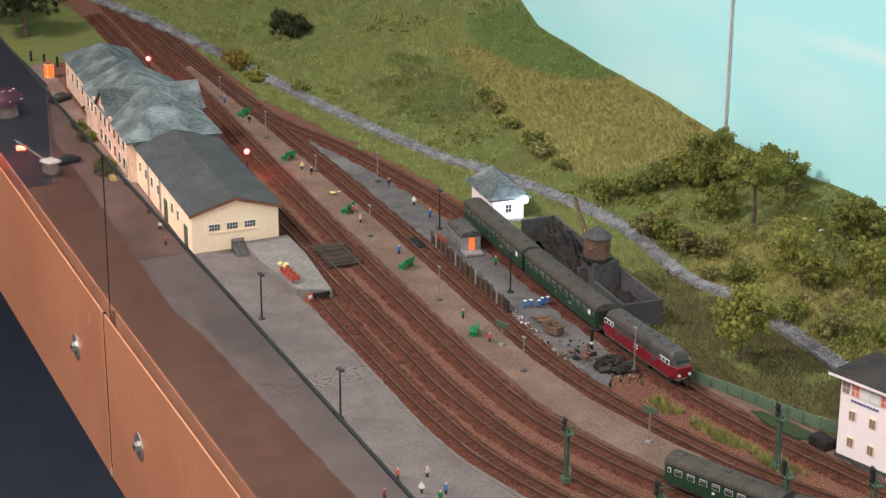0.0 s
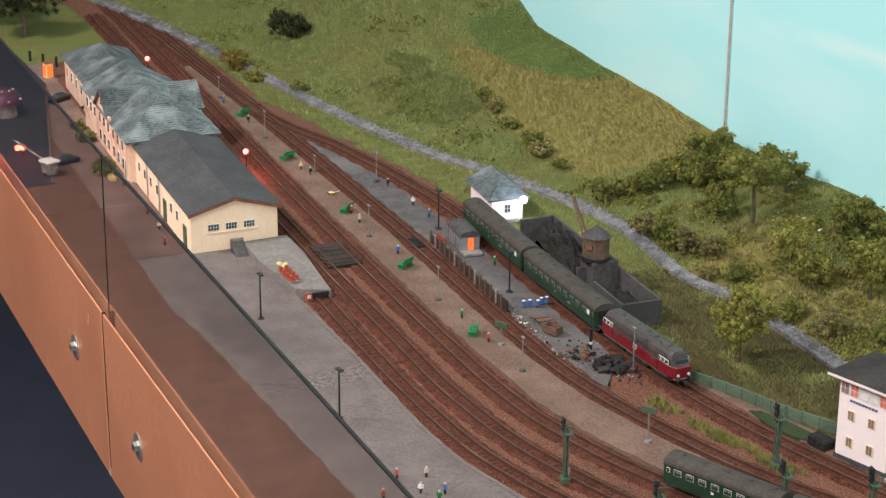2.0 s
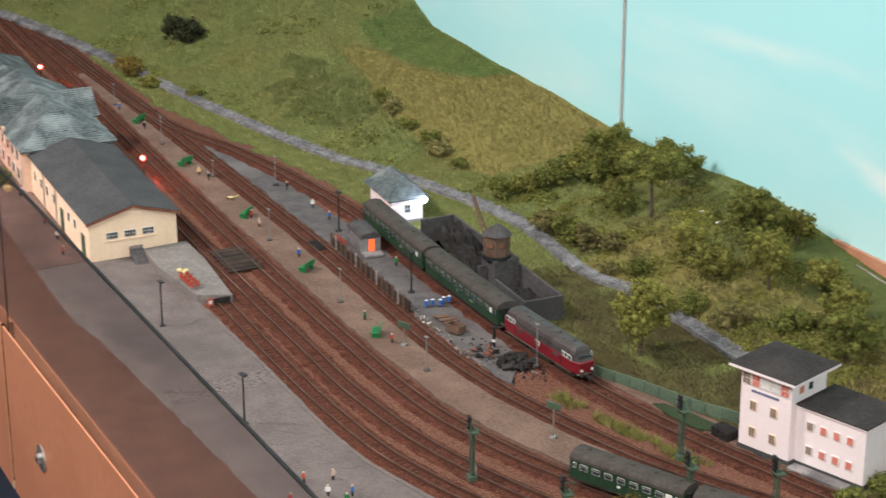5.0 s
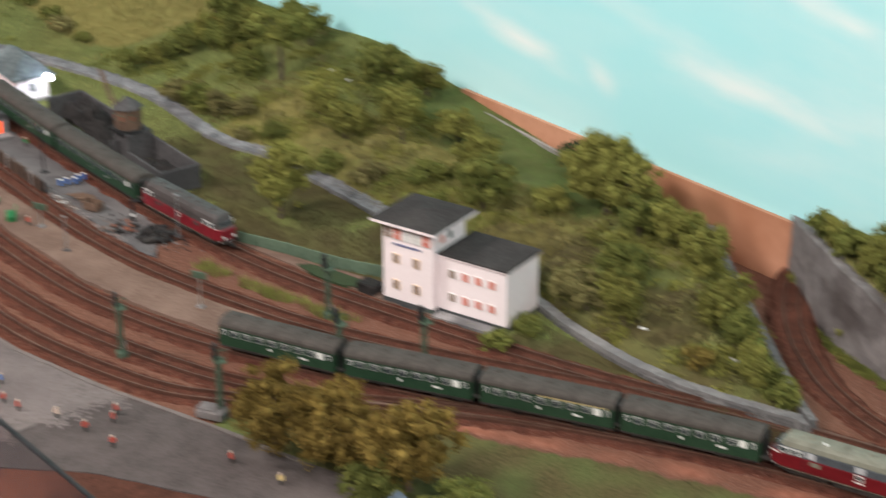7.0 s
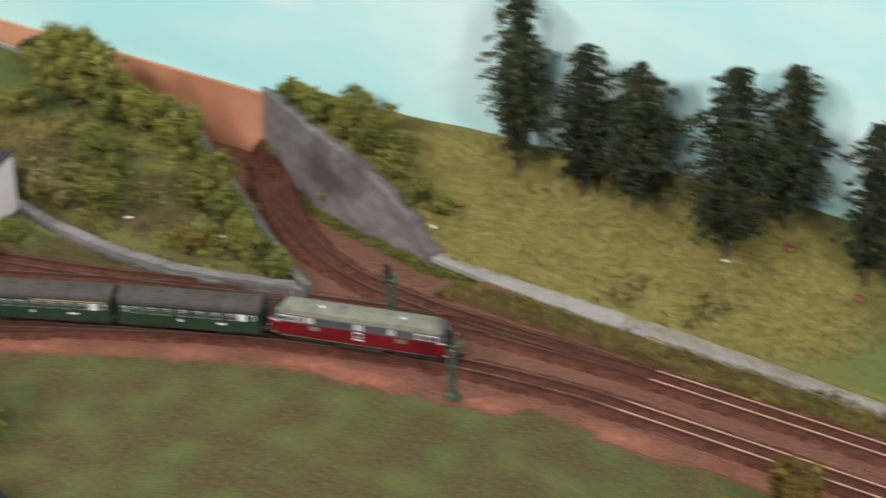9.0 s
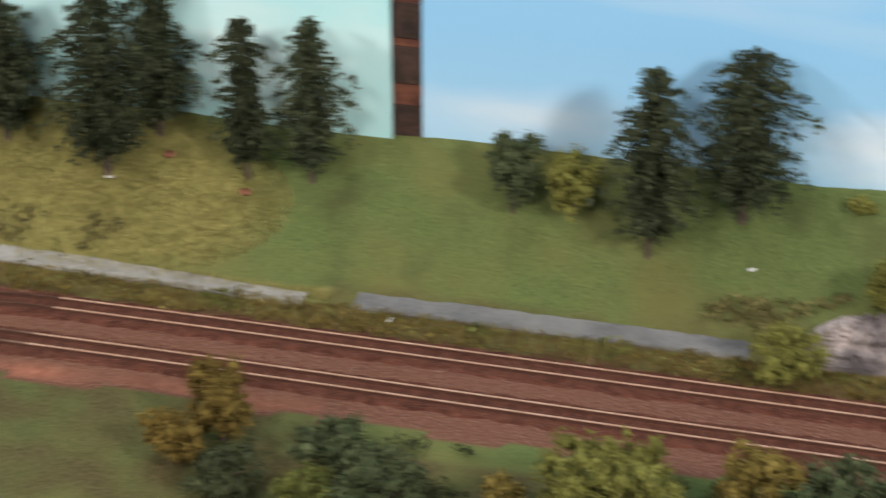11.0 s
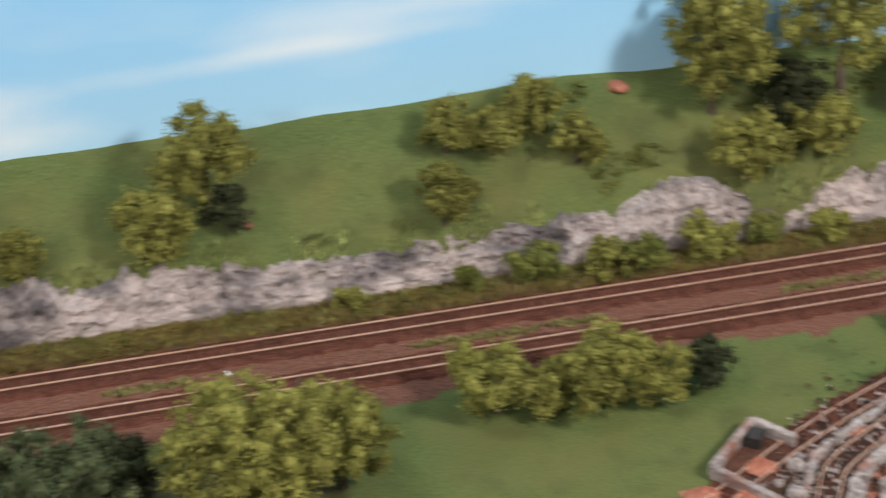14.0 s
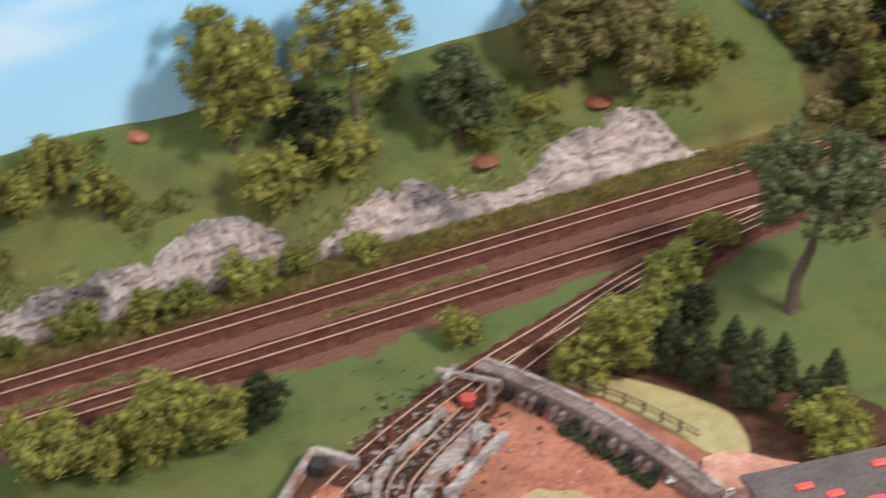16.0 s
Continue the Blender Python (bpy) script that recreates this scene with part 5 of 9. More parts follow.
def shingles(pts, rows, tile, parent, material="slate", seed=1):
    """Slates on a four-sided roof plane given as eave left, eave right, ridge right, ridge left."""
    random.seed(seed)
    a, b, c, d = [Vector(p) for p in pts]
    n = (b - a).cross(d - a).normalized()
    if n.z < 0:
        n = -n
    bm = bmesh.new()
    for r in range(rows):
        t0, t1 = r / rows, (r + 1.25) / rows
        t1 = min(t1, 1.0)
        l0, r0, l1, r1 = a.lerp(d, t0), b.lerp(c, t0), a.lerp(d, t1), b.lerp(c, t1)
        k = max(1, int((r0 - l0).length / tile))
        for i in range(k):
            u0, u1 = i / k + 0.01 / k, (i + 1) / k - 0.01 / k
            lift = 0.0005 + random.uniform(0, 0.0005)
            q = [l0.lerp(r0, u0) + n * lift, l0.lerp(r0, u1) + n * (lift + random.uniform(-0.0002, 0.0003)), l1.lerp(r1, u1) + n * 0.0002, l1.lerp(r1, u0) + n * 0.0002]
            lo = [p - n * 0.0008 for p in q[:2]]
            vq = [bm.verts.new(p) for p in q]
            vl = [bm.verts.new(p) for p in lo]
            bm.faces.new(vq)
            bm.faces.new((vl[0], vl[1], vq[1], vq[0]))
    tagged(part("slate_layer", bm, material, parent), kind="stuff")


STATION = pose(-1.555, 0.510, 0, 0, 0, -4.3)


def goods_shed():
    t = thing("goods_shed", "cream rendered goods shed with a dark felt roof", "goods shed", STATION)
    L, W, e, r = 0.206, 0.078, 0.0375, 0.0485
    bm = bmesh.new()
    prof = [(0, 0), (W, 0), (W, e), (W / 2, r), (0, e)]
    ends = [[bm.verts.new((x, y, z)) for y, z in prof] for x in (-L, 0)]
    bm.faces.new(ends[0][::-1])
    bm.faces.new(ends[1])
    for i in range(5):
        bm.faces.new((ends[0][i], ends[0][(i + 1) % 5], ends[1][(i + 1) % 5], ends[1][i]))
    part("wall", bm, "cream", t)
    o = 0.003
    s = (r - e) / (W / 2)
    part("roof", slab([(-L, -o, e - s * o + 0.0012), (o, -o, e - s * o + 0.0012), (o, W / 2, r + 0.0012), (-L, W / 2, r + 0.0012)], 0.0016), "felt", t, "dark grey felt roof slope")
    part("roof", slab([(-L, W / 2, r + 0.0012), (o, W / 2, r + 0.0012), (o, W + o, e - s * o + 0.0012), (-L, W + o, e - s * o + 0.0012)], 0.0016), "felt", t, "dark grey felt roof slope")
    for y0, y1, z0, z1 in ((-o, W / 2, e - s * o, r), (W / 2, W + o, r, e - s * o)):
        bm = bmesh.new()
        poly(bm, [(o + 0.0004, y0, z0 + 0.0008), (o + 0.0004, y1, z1 + 0.0008), (o + 0.0004, y1, z1 - 0.0016), (o + 0.0004, y0, z0 - 0.0016)])
        part("barge_board", bm, "rustbrown", t)
    for y in (0.020, 0.036, 0.052):
        turned_window(t, Matrix.Rotation(radians(90), 4, "Z"), y, 0.0235, 0.0102, 0.0062, -0.0003, 4, 2)
    part("ledge", boxm(0.0, 0.0012, 0.014, 0.06, 0.0182, 0.0190), "cream", t)
    for x, mt in ((-0.020, "mast_green"), (-0.092, "mast_green")):
        part("door", boxm(x - 0.0052, x + 0.0052, -0.0009, 0.0004, 0.001, 0.021), mt, t, "green painted loading door")
    for x in (-0.045, -0.066, -0.118, -0.142, -0.165, -0.188):
        wall_window(t, x, 0.022, 0.0065, 0.009, -0.0003, 2, 2)
    for x in (-0.155, -0.11):
        part("downpipe", rodm((x, -0.0012, 0.002), (x, -0.0012, 0.037), 0.0007), "steel", t)


goods_shed()


def station_building():
    t = thing("station_building", "cream station building with a worn slate hipped roof", "station building", STATION)
    x0, x1, y0, y1, e, r = -0.402, -0.206, -0.006, 0.080, 0.0415, 0.066
    part("wall", boxm(x0, x1, y0, y1, 0, e), "cream_shaded", t)
    o, ym = 0.004, 0.038
    rx0, rx1 = x0 - 0.004, x1 - 0.060
    a, b = (x0 - 0.004, y0 - o, e), (x1 + o, y0 - o, e)
    c, d = (x1 + o, y1 + o, e), (x0 - 0.004, y1 + o, e)
    k, m = (rx1, ym, r), (rx0, ym, r)
    for pts, rows in (((a, b, k, m), 12), ((c, d, m, k), 12), ((b, c, k, k), 12)):
        q = list(pts) if pts[2] != pts[3] else list(pts[:3])
        part("roof", slab(q, 0.0015), "slate", t)
        shingles(pts, 20, 0.0048, t, seed=rows + len(q))
    # wing across the middle, gabled to both sides
    for sg, yy, dep in ((-1, y0 - 0.002, 0.0), (1, y1 + 0.006, 0.0)):
        wx0, wx1, top = -0.338, -0.284, 0.064
        wm = (wx0 + wx1) / 2
        bm = bmesh.new()
        base = e - 0.002
        f = [(wx0, yy, base), (wx1, yy, base), (wx1, yy, e + 0.003), (wm, yy, top), (wx0, yy, e + 0.003)]
        poly(bm, f)
        poly(bm, [(x, ym, z) for x, _, z in f][::-1])
        n = len(f)
        for i in range(n):
            p, q = f[i], f[(i + 1) % n]
            poly(bm, [q, p, (p[0], ym, p[2]), (q[0], ym, q[2])])
        part("gable", bm, "cream_shaded", t)
        yo = yy + sg * 0.003
        for xe in (wx0 - 0.002, wx1 + 0.002):
            pts = [(xe, yo, e + 0.002), (xe, ym, e + 0.002), (wm, ym, top + 0.0015), (wm, yo, top + 0.0015)]
            part("roof", slab(pts, 0.0013), "slate", t)
            shingles(pts, 14, 0.0046, t, seed=4)
        if sg < 0:
            wall_window(t, wm, 0.052, 0.008, 0.007, yy - 0.0003, 2, 2)
    for x in (-0.39, -0.372, -0.354):
        wall_window(t, x, 0.030, 0.0075, 0.010, y0 - 0.0003, 2, 2)
    for x in (-0.33, -0.311, -0.292, -0.27, -0.25, -0.23):
        wall_window(t, x, 0.031, 0.0075, 0.010, y0 - 0.0003, 2, 2)
        wall_window(t, x, 0.013, 0.0075, 0.011, y0 - 0.0003, 2, 2)
    for x in (-0.214, -0.262, -0.345, -0.399):
        part("pilaster", boxm(x - 0.002, x + 0.002, y0 - 0.0014, y0, 0, e), "cream_shaded", t)
    part("door", boxm(-0.222, -0.2165, y0 - 0.0008, y0 + 0.0003, 0.001, 0.017), "black", t, "dark open doorway")
    for x in (-0.352, -0.346, -0.341, -0.279, -0.274):
        part("ridge_stone", boxm(x - 0.0015, x + 0.0015, y0 - 0.004, y0 - 0.001, e + 0.001, e + 0.0045, 0.0004), "cream_shaded", t)
    # lower far wing
    X0, X1, E, R = -0.552, -0.402, 0.036, 0.056
    part("wall", boxm(X0, X1, 0.002, 0.070, 0, E), "cream_shaded", t)
    a, b = (X0 - o, 0.002 - o, E), (X1, 0.002 - o, E)
    c, d = (X1, 0.070 + o, E), (X0 - o, 0.070 + o, E)
    k, m = (X1, 0.036, R), (X0 + 0.036, 0.036, R)
    for pts in ((a, b, k, m), (c, d, m, k), (d, a, m, m)):
        q = list(pts) if pts[2] != pts[3] else list(pts[:3])
        part("roof", slab(q, 0.0015), "slate", t)
        shingles(pts, 18, 0.0048, t, seed=len(q) + 8)
    for x in (-0.535, -0.51, -0.485, -0.46, -0.43):
        wall_window(t, x, 0.022, 0.007, 0.010, 0.0017, 2, 2)


station_building()


def loading_dock():
    t = thing("loading_dock", "pale concrete loading dock beside the goods shed", "loading dock")
    bm = prism([(-1.548, 0.555), (-1.50, 0.551), (-1.428, 0.556), (-1.414, 0.582), (-1.50, 0.593), (-1.548, 0.596)], 0, 0.0085)
    bmesh.ops.bevel(bm, geom=[e for e in bm.edges if min(v.co.z for v in e.verts) > 0.008], offset=0.0008, segments=1, affect="EDGES")
    part("dock", bm, "dock", t)
    part("buffer_beam", boxm(-1.4155, -1.4135, 0.5655, 0.5800, 0.0020, 0.0072, 0.0004), "coal", t)
    s = thing("stop_sign", "red and white stop board at the end of the dock", "sign", pose(-1.414, 0.562, 0.0022, 0, 0, 15) @ Matrix.Scale(0.68, 4))
    part("board", boxm(-0.0006, 0.0006, -0.0045, 0.0045, 0.0, 0.0085), "red", s)
    part("mark", boxm(0.0004, 0.0009, -0.0025, 0.0025, 0.002, 0.0065), "whitepaint", s)
    r = thing("dock_ramp", "grey wooden dock ramp against the shed gable", "ramp", pose(-1.549, 0.549, 0, 0, 0, -4) @ Matrix.Scale(0.78, 4))
    bm = bmesh.new()
    for y in (-0.0075, 0.0075):
        v = [bm.verts.new(p) for p in ((0.002, y, 0), (0.03, y, 0), (0.002, y, 0.0145))]
        bm.faces.new(v)
    bm.verts.ensure_lookup_table()
    for i, j in ((0, 1), (1, 2), (2, 0)):
        bm.faces.new((bm.verts[i], bm.verts[j], bm.verts[j + 3], bm.verts[i + 3]))
    part("ramp_body", bm, "bunker", r)
    for k in range(6):
        part("board", boxm(0.002, 0.004, -0.0075 + k * 0.0025, -0.0053 + k * 0.0025, 0.001, 0.0165), "grey_scenery", r)


loading_dock()


def depot_shed():
    t = thing("depot_shed", "small white depot shed with a slate hipped roof", "shed", pose(-1.540, 0.797, 0, 0, 0, -6))
    part("wall", boxm(-0.027, 0.027, -0.013, 0.017, -0.002, 0.0245), "white", t)
    a, b, c, d, k, m = (-0.032, -0.018, 0.0240), (0.032, -0.018, 0.0240), (0.032, 0.022, 0.0240), (-0.032, 0.022, 0.0240), (0.012, 0.002, 0.042), (-0.014, 0.002, 0.042)
    for pts in ((a, b, k, m), (c, d, m, k), (b, c, k, k), (d, a, m, m)):
        q = list(pts) if pts[2] != pts[3] else list(pts[:3])
        part("roof", slab(q, 0.0014), "slate", t)
        shingles(pts, 11, 0.0048, t, seed=len(q) + 20)
    part("plinth", boxm(-0.028, 0.028, -0.014, 0.018, -0.004, 0.003), "concrete", t)
    turned_window(t, Matrix.Rotation(radians(90), 4, "Z"), 0.002, 0.014, 0.006, 0.008, -0.0273, 2, 2)
    part("lamp_arm", rodm((0.027, 0.012, 0.022), (0.036, 0.014, 0.0245), 0.0006), "steel", t)
    part("lamp_head", blob(bmesh.new(), (0.0365, 0.014, 0.0240), 0.0034, 2), "lamp_white", t, "bright white lit lamp")
    data = bpy.data.lights.new("shed_lamp_light", "POINT")
    data.energy, data.color, data.shadow_soft_size = 0.026, (0.70, 0.79, 1.0), 0.003
    new("shed_lamp_light", data).location = (-1.497, 0.800, 0.0285)


depot_shed()


def coal_bunker():
    t = thing("coal_bunker", "sooty concrete coal bunker with open bays", "coal bunker", pose(-1.360, 0.792, 0, 0, 0, -4.5))
    w = 0.0022
    for x0, x1, y0, y1, h in ((-0.105, 0.105, 0.015, 0.015 + w, 0.021), (-0.105, -0.105 + w, -0.016, 0.015, 0.021), (0.105 - w, 0.105, -0.016, 0.015, 0.021), (0.050, 0.105, -0.016 - w, -0.016, 0.021), (-0.105, -0.03, -0.016 - w, -0.016, 0.008)):
        part("bay_wall", boxm(x0, x1, y0, y1, 0, h, 0.0004), "bunker", t)
    part("crane_plinth", boxm(0.004, 0.029, -0.0080, 0.0152, 0, 0.0265, 0.0005), "bunker", t)
    part("bay_wall", boxm(0.013, 0.013 + w, -0.016, -0.0080, 0, 0.019, 0.0004), "bunker", t)
    part("bay_wall", boxm(0.0152, 0.050, -0.016 - w, -0.016, 0, 0.012, 0.0004), "bunker", t)
    for x0, x1, h in ((-0.1025, -0.003, 0.030), (0.035, 0.1025, 0.013)):
        bm = bmesh.new()
        bmesh.ops.create_grid(bm, x_segments=36, y_segments=14, size=1)
        for v in bm.verts:
            x, y = v.co.x, v.co.y
            k = max(0, 1 - x * x) * max(0, 1 - (y * 0.8) ** 2)
            v.co = Vector(((x0 + x1) / 2 + x * (x1 - x0) / 2, -0.0005 + y * 0.0152, 0.001 + h * k ** 0.7 * (0.75 + 0.5 * noise.noise((x * 4, y * 4, h * 50))) + 0.0012 * noise.noise((x * 22, y * 12, 2))))
        part("coal", bm, "coal", t)
    c = thing("crane_cabin", "brown octagonal coaling crane cabin with a slanted jib", "crane", pose(-1.343, 0.7905, 0.0265, 0, 0, 10) @ Matrix.Diagonal((0.92, 0.92, 1.22, 1)))
    part("cabin", rodm((0, 0, 0), (0, 0, 0.0165), 0.0122, 0.0122, seg=8), "brownwood", c)
    part("roof", rodm((0, 0, 0.0165), (0, 0, 0.0235), 0.0142, 0.0015, seg=8), "bunker", c)
    part("turntable", rodm((0, 0, -0.0004), (0, 0, 0.002), 0.0138, seg=20), "black", c)
    for ang in (-112.5, -67.5, -22.5, -157.5):
        f = wall_window(c, 0, 0.0105, 0.0050, 0.0042, -0.0116, 1, 1, "mast_green", "rustbrown")
        f.matrix_basis = Matrix.Rotation(radians(ang + 90), 4, "Z")
    bm = rodm((-0.010, 0.002, 0.006), (-0.036, 0.003, 0.036), 0.0009)
    rod(bm, (-0.010, -0.003, 0.006), (-0.036, 0.001, 0.036), 0.0009)
    for k in range(6):
        f = (k + 0.5) / 6
        rod(bm, (-0.010 - 0.026 * f, 0.002 + 0.001 * f, 0.006 + 0.03 * f), (-0.010 - 0.026 * f, -0.003 + 0.004 * f, 0.006 + 0.03 * f), 0.0006)
    part("jib", bm, "brownwood", c)


coal_bunker()


M["warm_pane"] = surface("curtained_pane", (0.22, 0.15, 0.12), (0.34, 0.25, 0.2), 90, 0.3, 0.0)


def signal_tower():
    t = thing("signal_tower", "white signal tower with a flat grey roof and low annex", "signal tower", pose(-1.0005, 0.785, 0, 0, 0, 15.8))
    part("tower_wall", boxm(0, 0.0425, 0, 0.040, -0.001, 0.0630, 0.0003), "white", t)
    part("plinth", boxm(-0.0006, 0.0431, -0.0006, 0.0406, -0.001, 0.0045), "felt", t)
    bm = bmesh.new()
    lo = [(-0.0065, -0.0065, 0.0632), (0.0490, -0.0065, 0.0632), (0.0490, 0.0465, 0.0632), (-0.0065, 0.0465, 0.0632)]
    hi = [(x, y, 0.0652) for x, y, _ in lo]
    q, u = [bm.verts.new(p) for p in lo], [bm.verts.new(p) for p in hi]
    bm.faces.new(q[::-1])
    for i in range(4):
        bm.faces.new((q[i], q[(i + 1) % 4], u[(i + 1) % 4], u[i]))
    part("eave_board", bm, "white", t)
    bm = bmesh.new()
    ap = bm.verts.new((0.021, 0.020, 0.0695))
    u = [bm.verts.new((x, y, 0.0653)) for x, y, _ in lo]
    for i in range(4):
        bm.faces.new((u[i], u[(i + 1) % 4], ap))
    part("roof", bm, "tar", t, "dark grey shallow roof")
    # red and white pane colours stand for windows glowing from inside
    for x, pn in ((0.005, "warm_pane"), (0.013, "red_pane"), (0.0212, "whitepaint"), (0.0293, "whitepaint"), (0.0372, "red_pane")):
        wall_window(t, x, 0.0555, 0.0068, 0.0088, -0.0003, 2, 2, pane=pn)
    M["letter"] = surface("blue_lettering", (0.10, 0.12, 0.25), (0.14, 0.16, 0.30), 60, 0.6, 0.0)
    for k in range(9):
        part("letter_bar", boxm(0.0095 + k * 0.0026, 0.0113 + k * 0.0026, -0.0006, 0.0002, 0.0464, 0.0480), "letter", t)
    for z in (0.0365, 0.0165):
        for x in (0.0115, 0.0285):
            wall_window(t, x, z, 0.0054, 0.0072, -0.0003, 2, 1, pane="warm_pane", frame="cream")
    for y in (0.010, 0.020):
        turned_window(t, Matrix.Rotation(radians(90), 4, "Z"), y, 0.0555, 0.0052, 0.0062, -0.0428, 1, 1, pane="red_pane" if y < 0.015 else "pane")
    part("annex_wall", boxm(0.0425, 0.0985, 0.0065, 0.0475, -0.001, 0.0455, 0.0003), "white", t)
    part("annex_plinth", boxm(0.0420, 0.0991, 0.0059, 0.0481, -0.001, 0.0040), "felt", t)
    part("annex_roof", boxm(0.0425, 0.1005, 0.0045, 0.0495, 0.0455, 0.0470, 0.0003), "tar", t, "dark flat roof")
    part("annex_edge", boxm(0.0427, 0.1001, 0.0048, 0.0492, 0.0448, 0.0457), "white", t)
    for z in (0.0330, 0.0150):
        for k in range(4):
            wall_window(t, 0.0545 + k * 0.0108, z, 0.0054, 0.0064, 0.0062, 1, 1, pane="warm_pane" if k == 0 else "red_pane")
    part("step", boxm(0.044, 0.09, -0.004, 0.0059, -0.001, 0.0022), "concrete", t)
    c = thing("coal_box", "small dark box beside the signal tower", "box", pose(-1.018, 0.787, 0, 0, 0, 10))
    part("box_body", boxm(-0.009, 0.009, -0.006, 0.006, 0, 0.008, 0.001), "coal", c)


signal_tower()


def goods_van():
    t = thing("goods_van_body", "grey van body with an arched roof and lit doorway", "van body", pose(-1.474, 0.733, 0.0025, 0, 0, -8) @ Matrix.Scale(0.78, 4))
    L, W = 0.022, 0.0115
    part("body", boxm(-L, L, -W, W, 0.0, 0.0175, 0.0004), "concrete", t)
    bm, sec = bmesh.new(), []
    for x in (-L - 0.001, L + 0.001):
        sec.append([bm.verts.new((x, (W + 0.001) * math.cos(math.pi * k / 10), 0.0172 + 0.0068 * math.sin(math.pi * k / 10))) for k in range(11)])
    for i in range(10):
        bm.faces.new((sec[0][i], sec[1][i], sec[1][i + 1], sec[0][i + 1]))
    bm.faces.new(sec[0][::-1])
    bm.faces.new(sec[1])
    part("roof", bm, "bunker", t)
    part("doorway", boxm(L - 0.0002, L + 0.0005, -0.0022, 0.0042, 0.002, 0.0155), "orange_glow", t, "doorway lit bright orange")
    part("step", boxm(L, L + 0.014, -0.011, 0.011, -0.001, 0.0018, 0.0003), "concrete", t)
    for k in range(7):
        part("batten", boxm(-L + 0.003 + k * 0.0062, -L + 0.0036 + k * 0.0062, -W - 0.0004, -W + 0.0002, 0.0005, 0.017), "bunker", t)


goods_van()

# ---- fences, lamps and signals ----


def board_fence():
    t = thing("board_fence", "pale green board fence along the sandy path", "fence")
    line = curve_through([(-1.158, 0.760, 0), (-1.142, 0.765, 0), (-1.112, 0.777, 0), (-1.062, 0.793, 0), (-1.030, 0.808, 0)], 0.0125)
    for i, (a, b) in enumerate(zip(line, line[1:])):
        d = b - a
        m = Matrix.Translation((a + b) / 2) @ Matrix.Rotation(math.atan2(d.y, d.x), 4, "Z")
        p = part("fence_panel", boxm(-d.length / 2 + 0.0003, d.length / 2 - 0.0003, -0.0005, 0.0005, -0.001, 0.0096, 0.0002), "green_fence", t)
        p.matrix_basis = m
        p = part("fence_post", boxm(-0.0006, 0.0006, -0.0009, 0.0007, -0.001, 0.0099), "green_fence", t)
        p.matrix_basis = Matrix.Translation(a)


board_fence()


def dark_fence():
    t = thing("sleeper_fence", "dark fence of old sleepers beside the loop track", "fence")
    for i in range(15):
        f = i / 14
        x, y = -1.486 + 0.158 * f, 0.7100 - 0.0115 * f
        p = part("fence_board", boxm(-0.0048, 0.0048, -0.0007, 0.0007, -0.001, 0.0072 + 0.001 * ((i * 7) % 3)), "fence_dark", t)
        p.matrix_basis = pose(x, y, 0.002, 0, 0, -4.7)
        p = part("fence_post", boxm(-0.0008, 0.0008, -0.0008, 0.0008, -0.001, 0.0115), "grey_scenery" if i % 4 == 1 else "brownwood", t)
        p.matrix_basis = pose(x - 0.0058, y - 0.0004, 0.002, 0, 0, -4.7)


dark_fence()


def field_fence():
    t = thing("field_fence", "row of dark posts round the station meadow", "fence")
    for i in range(6):
        part("fence_post", rodm((0, 0, -0.001), (0, 0, 0.012), 0.0016, seg=6), "black", t).matrix_basis = pose(-2.225 + i * 0.018, 0.545 + i * 0.0105, 0)


field_fence()


def yard_lamp(x, y, h, head_turn):
    t = thing("yard_lamp", "dark slim yard lamp with a flat head", "street lamp", pose(x, y, 0.001, 0, 0, head_turn), "yard lamps")
    part("pole", rodm((0, 0, 0), (0, 0, h), 0.0008, 0.0006), "black", t)
    part("foot", rodm((0, 0, 0), (0, 0, 0.0014), 0.0032, 0.0026, seg=12), "black", t)
    part("head", boxm(-0.0035, 0.0035, -0.0015, 0.0022, h - 0.0006, h + 0.0008, 0.0003), "black", t)


yard_lamp(-1.395, 0.513, 0.0385, 0)
yard_lamp(-1.2005, 0.499, 0.0385, 10)
yard_lamp(-1.5218, 0.7315, 0.037, 0)
yard_lamp(-1.3616, 0.7198, 0.036, 0)


M["lamp_grey"] = surface("dull_lamp_grey", (0.17, 0.175, 0.18), (0.27, 0.275, 0.28), 90, 0.5, 0.1)


def platform_lamp(x, y, h):
    t = thing("platform_lamp", "thin pale platform lamp with a small head", "street lamp", pose(x, y, 0.0025), "platform lamps")
    part("pole", rodm((0, 0, 0), (0, 0, h), 0.00055, 0.00042), "lamp_grey", t)
    part("foot", rodm((0, 0, 0), (0, 0, 0.0012), 0.0026, seg=12), "bunker", t)
    part("head", boxm(-0.0020, 0.0020, -0.0010, 0.0010, h - 0.0002, h + 0.0009, 0.0003), "lamp_grey", t, "grey lamp head")


for lx, ly, lh in ((-1.527, 0.6657, 0.029), (-1.3678, 0.6574, 0.029), (-1.6626, 0.733, 0.028), (-1.2147, 0.6545, 0.0275), (-1.1819, 0.7318, 0.034), (-1.713, 0.690, 0.016), (-1.832, 0.684, 0.028), (-1.986, 0.690, 0.023)):
    platform_lamp(lx, ly, lh)


def name_post(x, y, h):
    t = thing("name_sign", "small green name board on a pale post", "sign", pose(x, y, 0.0025, 0, 0, 25))
    part("pole", rodm((0, 0, 0), (0, 0, h), 0.0007), "steel", t)
    part("board", boxm(-0.006, 0.006, -0.0009, 0.0003, h - 0.003, h + 0.002, 0.0002), "mast_green", t)
    part("foot", boxm(-0.002, 0.002, -0.002, 0.002, 0, 0.002), "concrete", t)


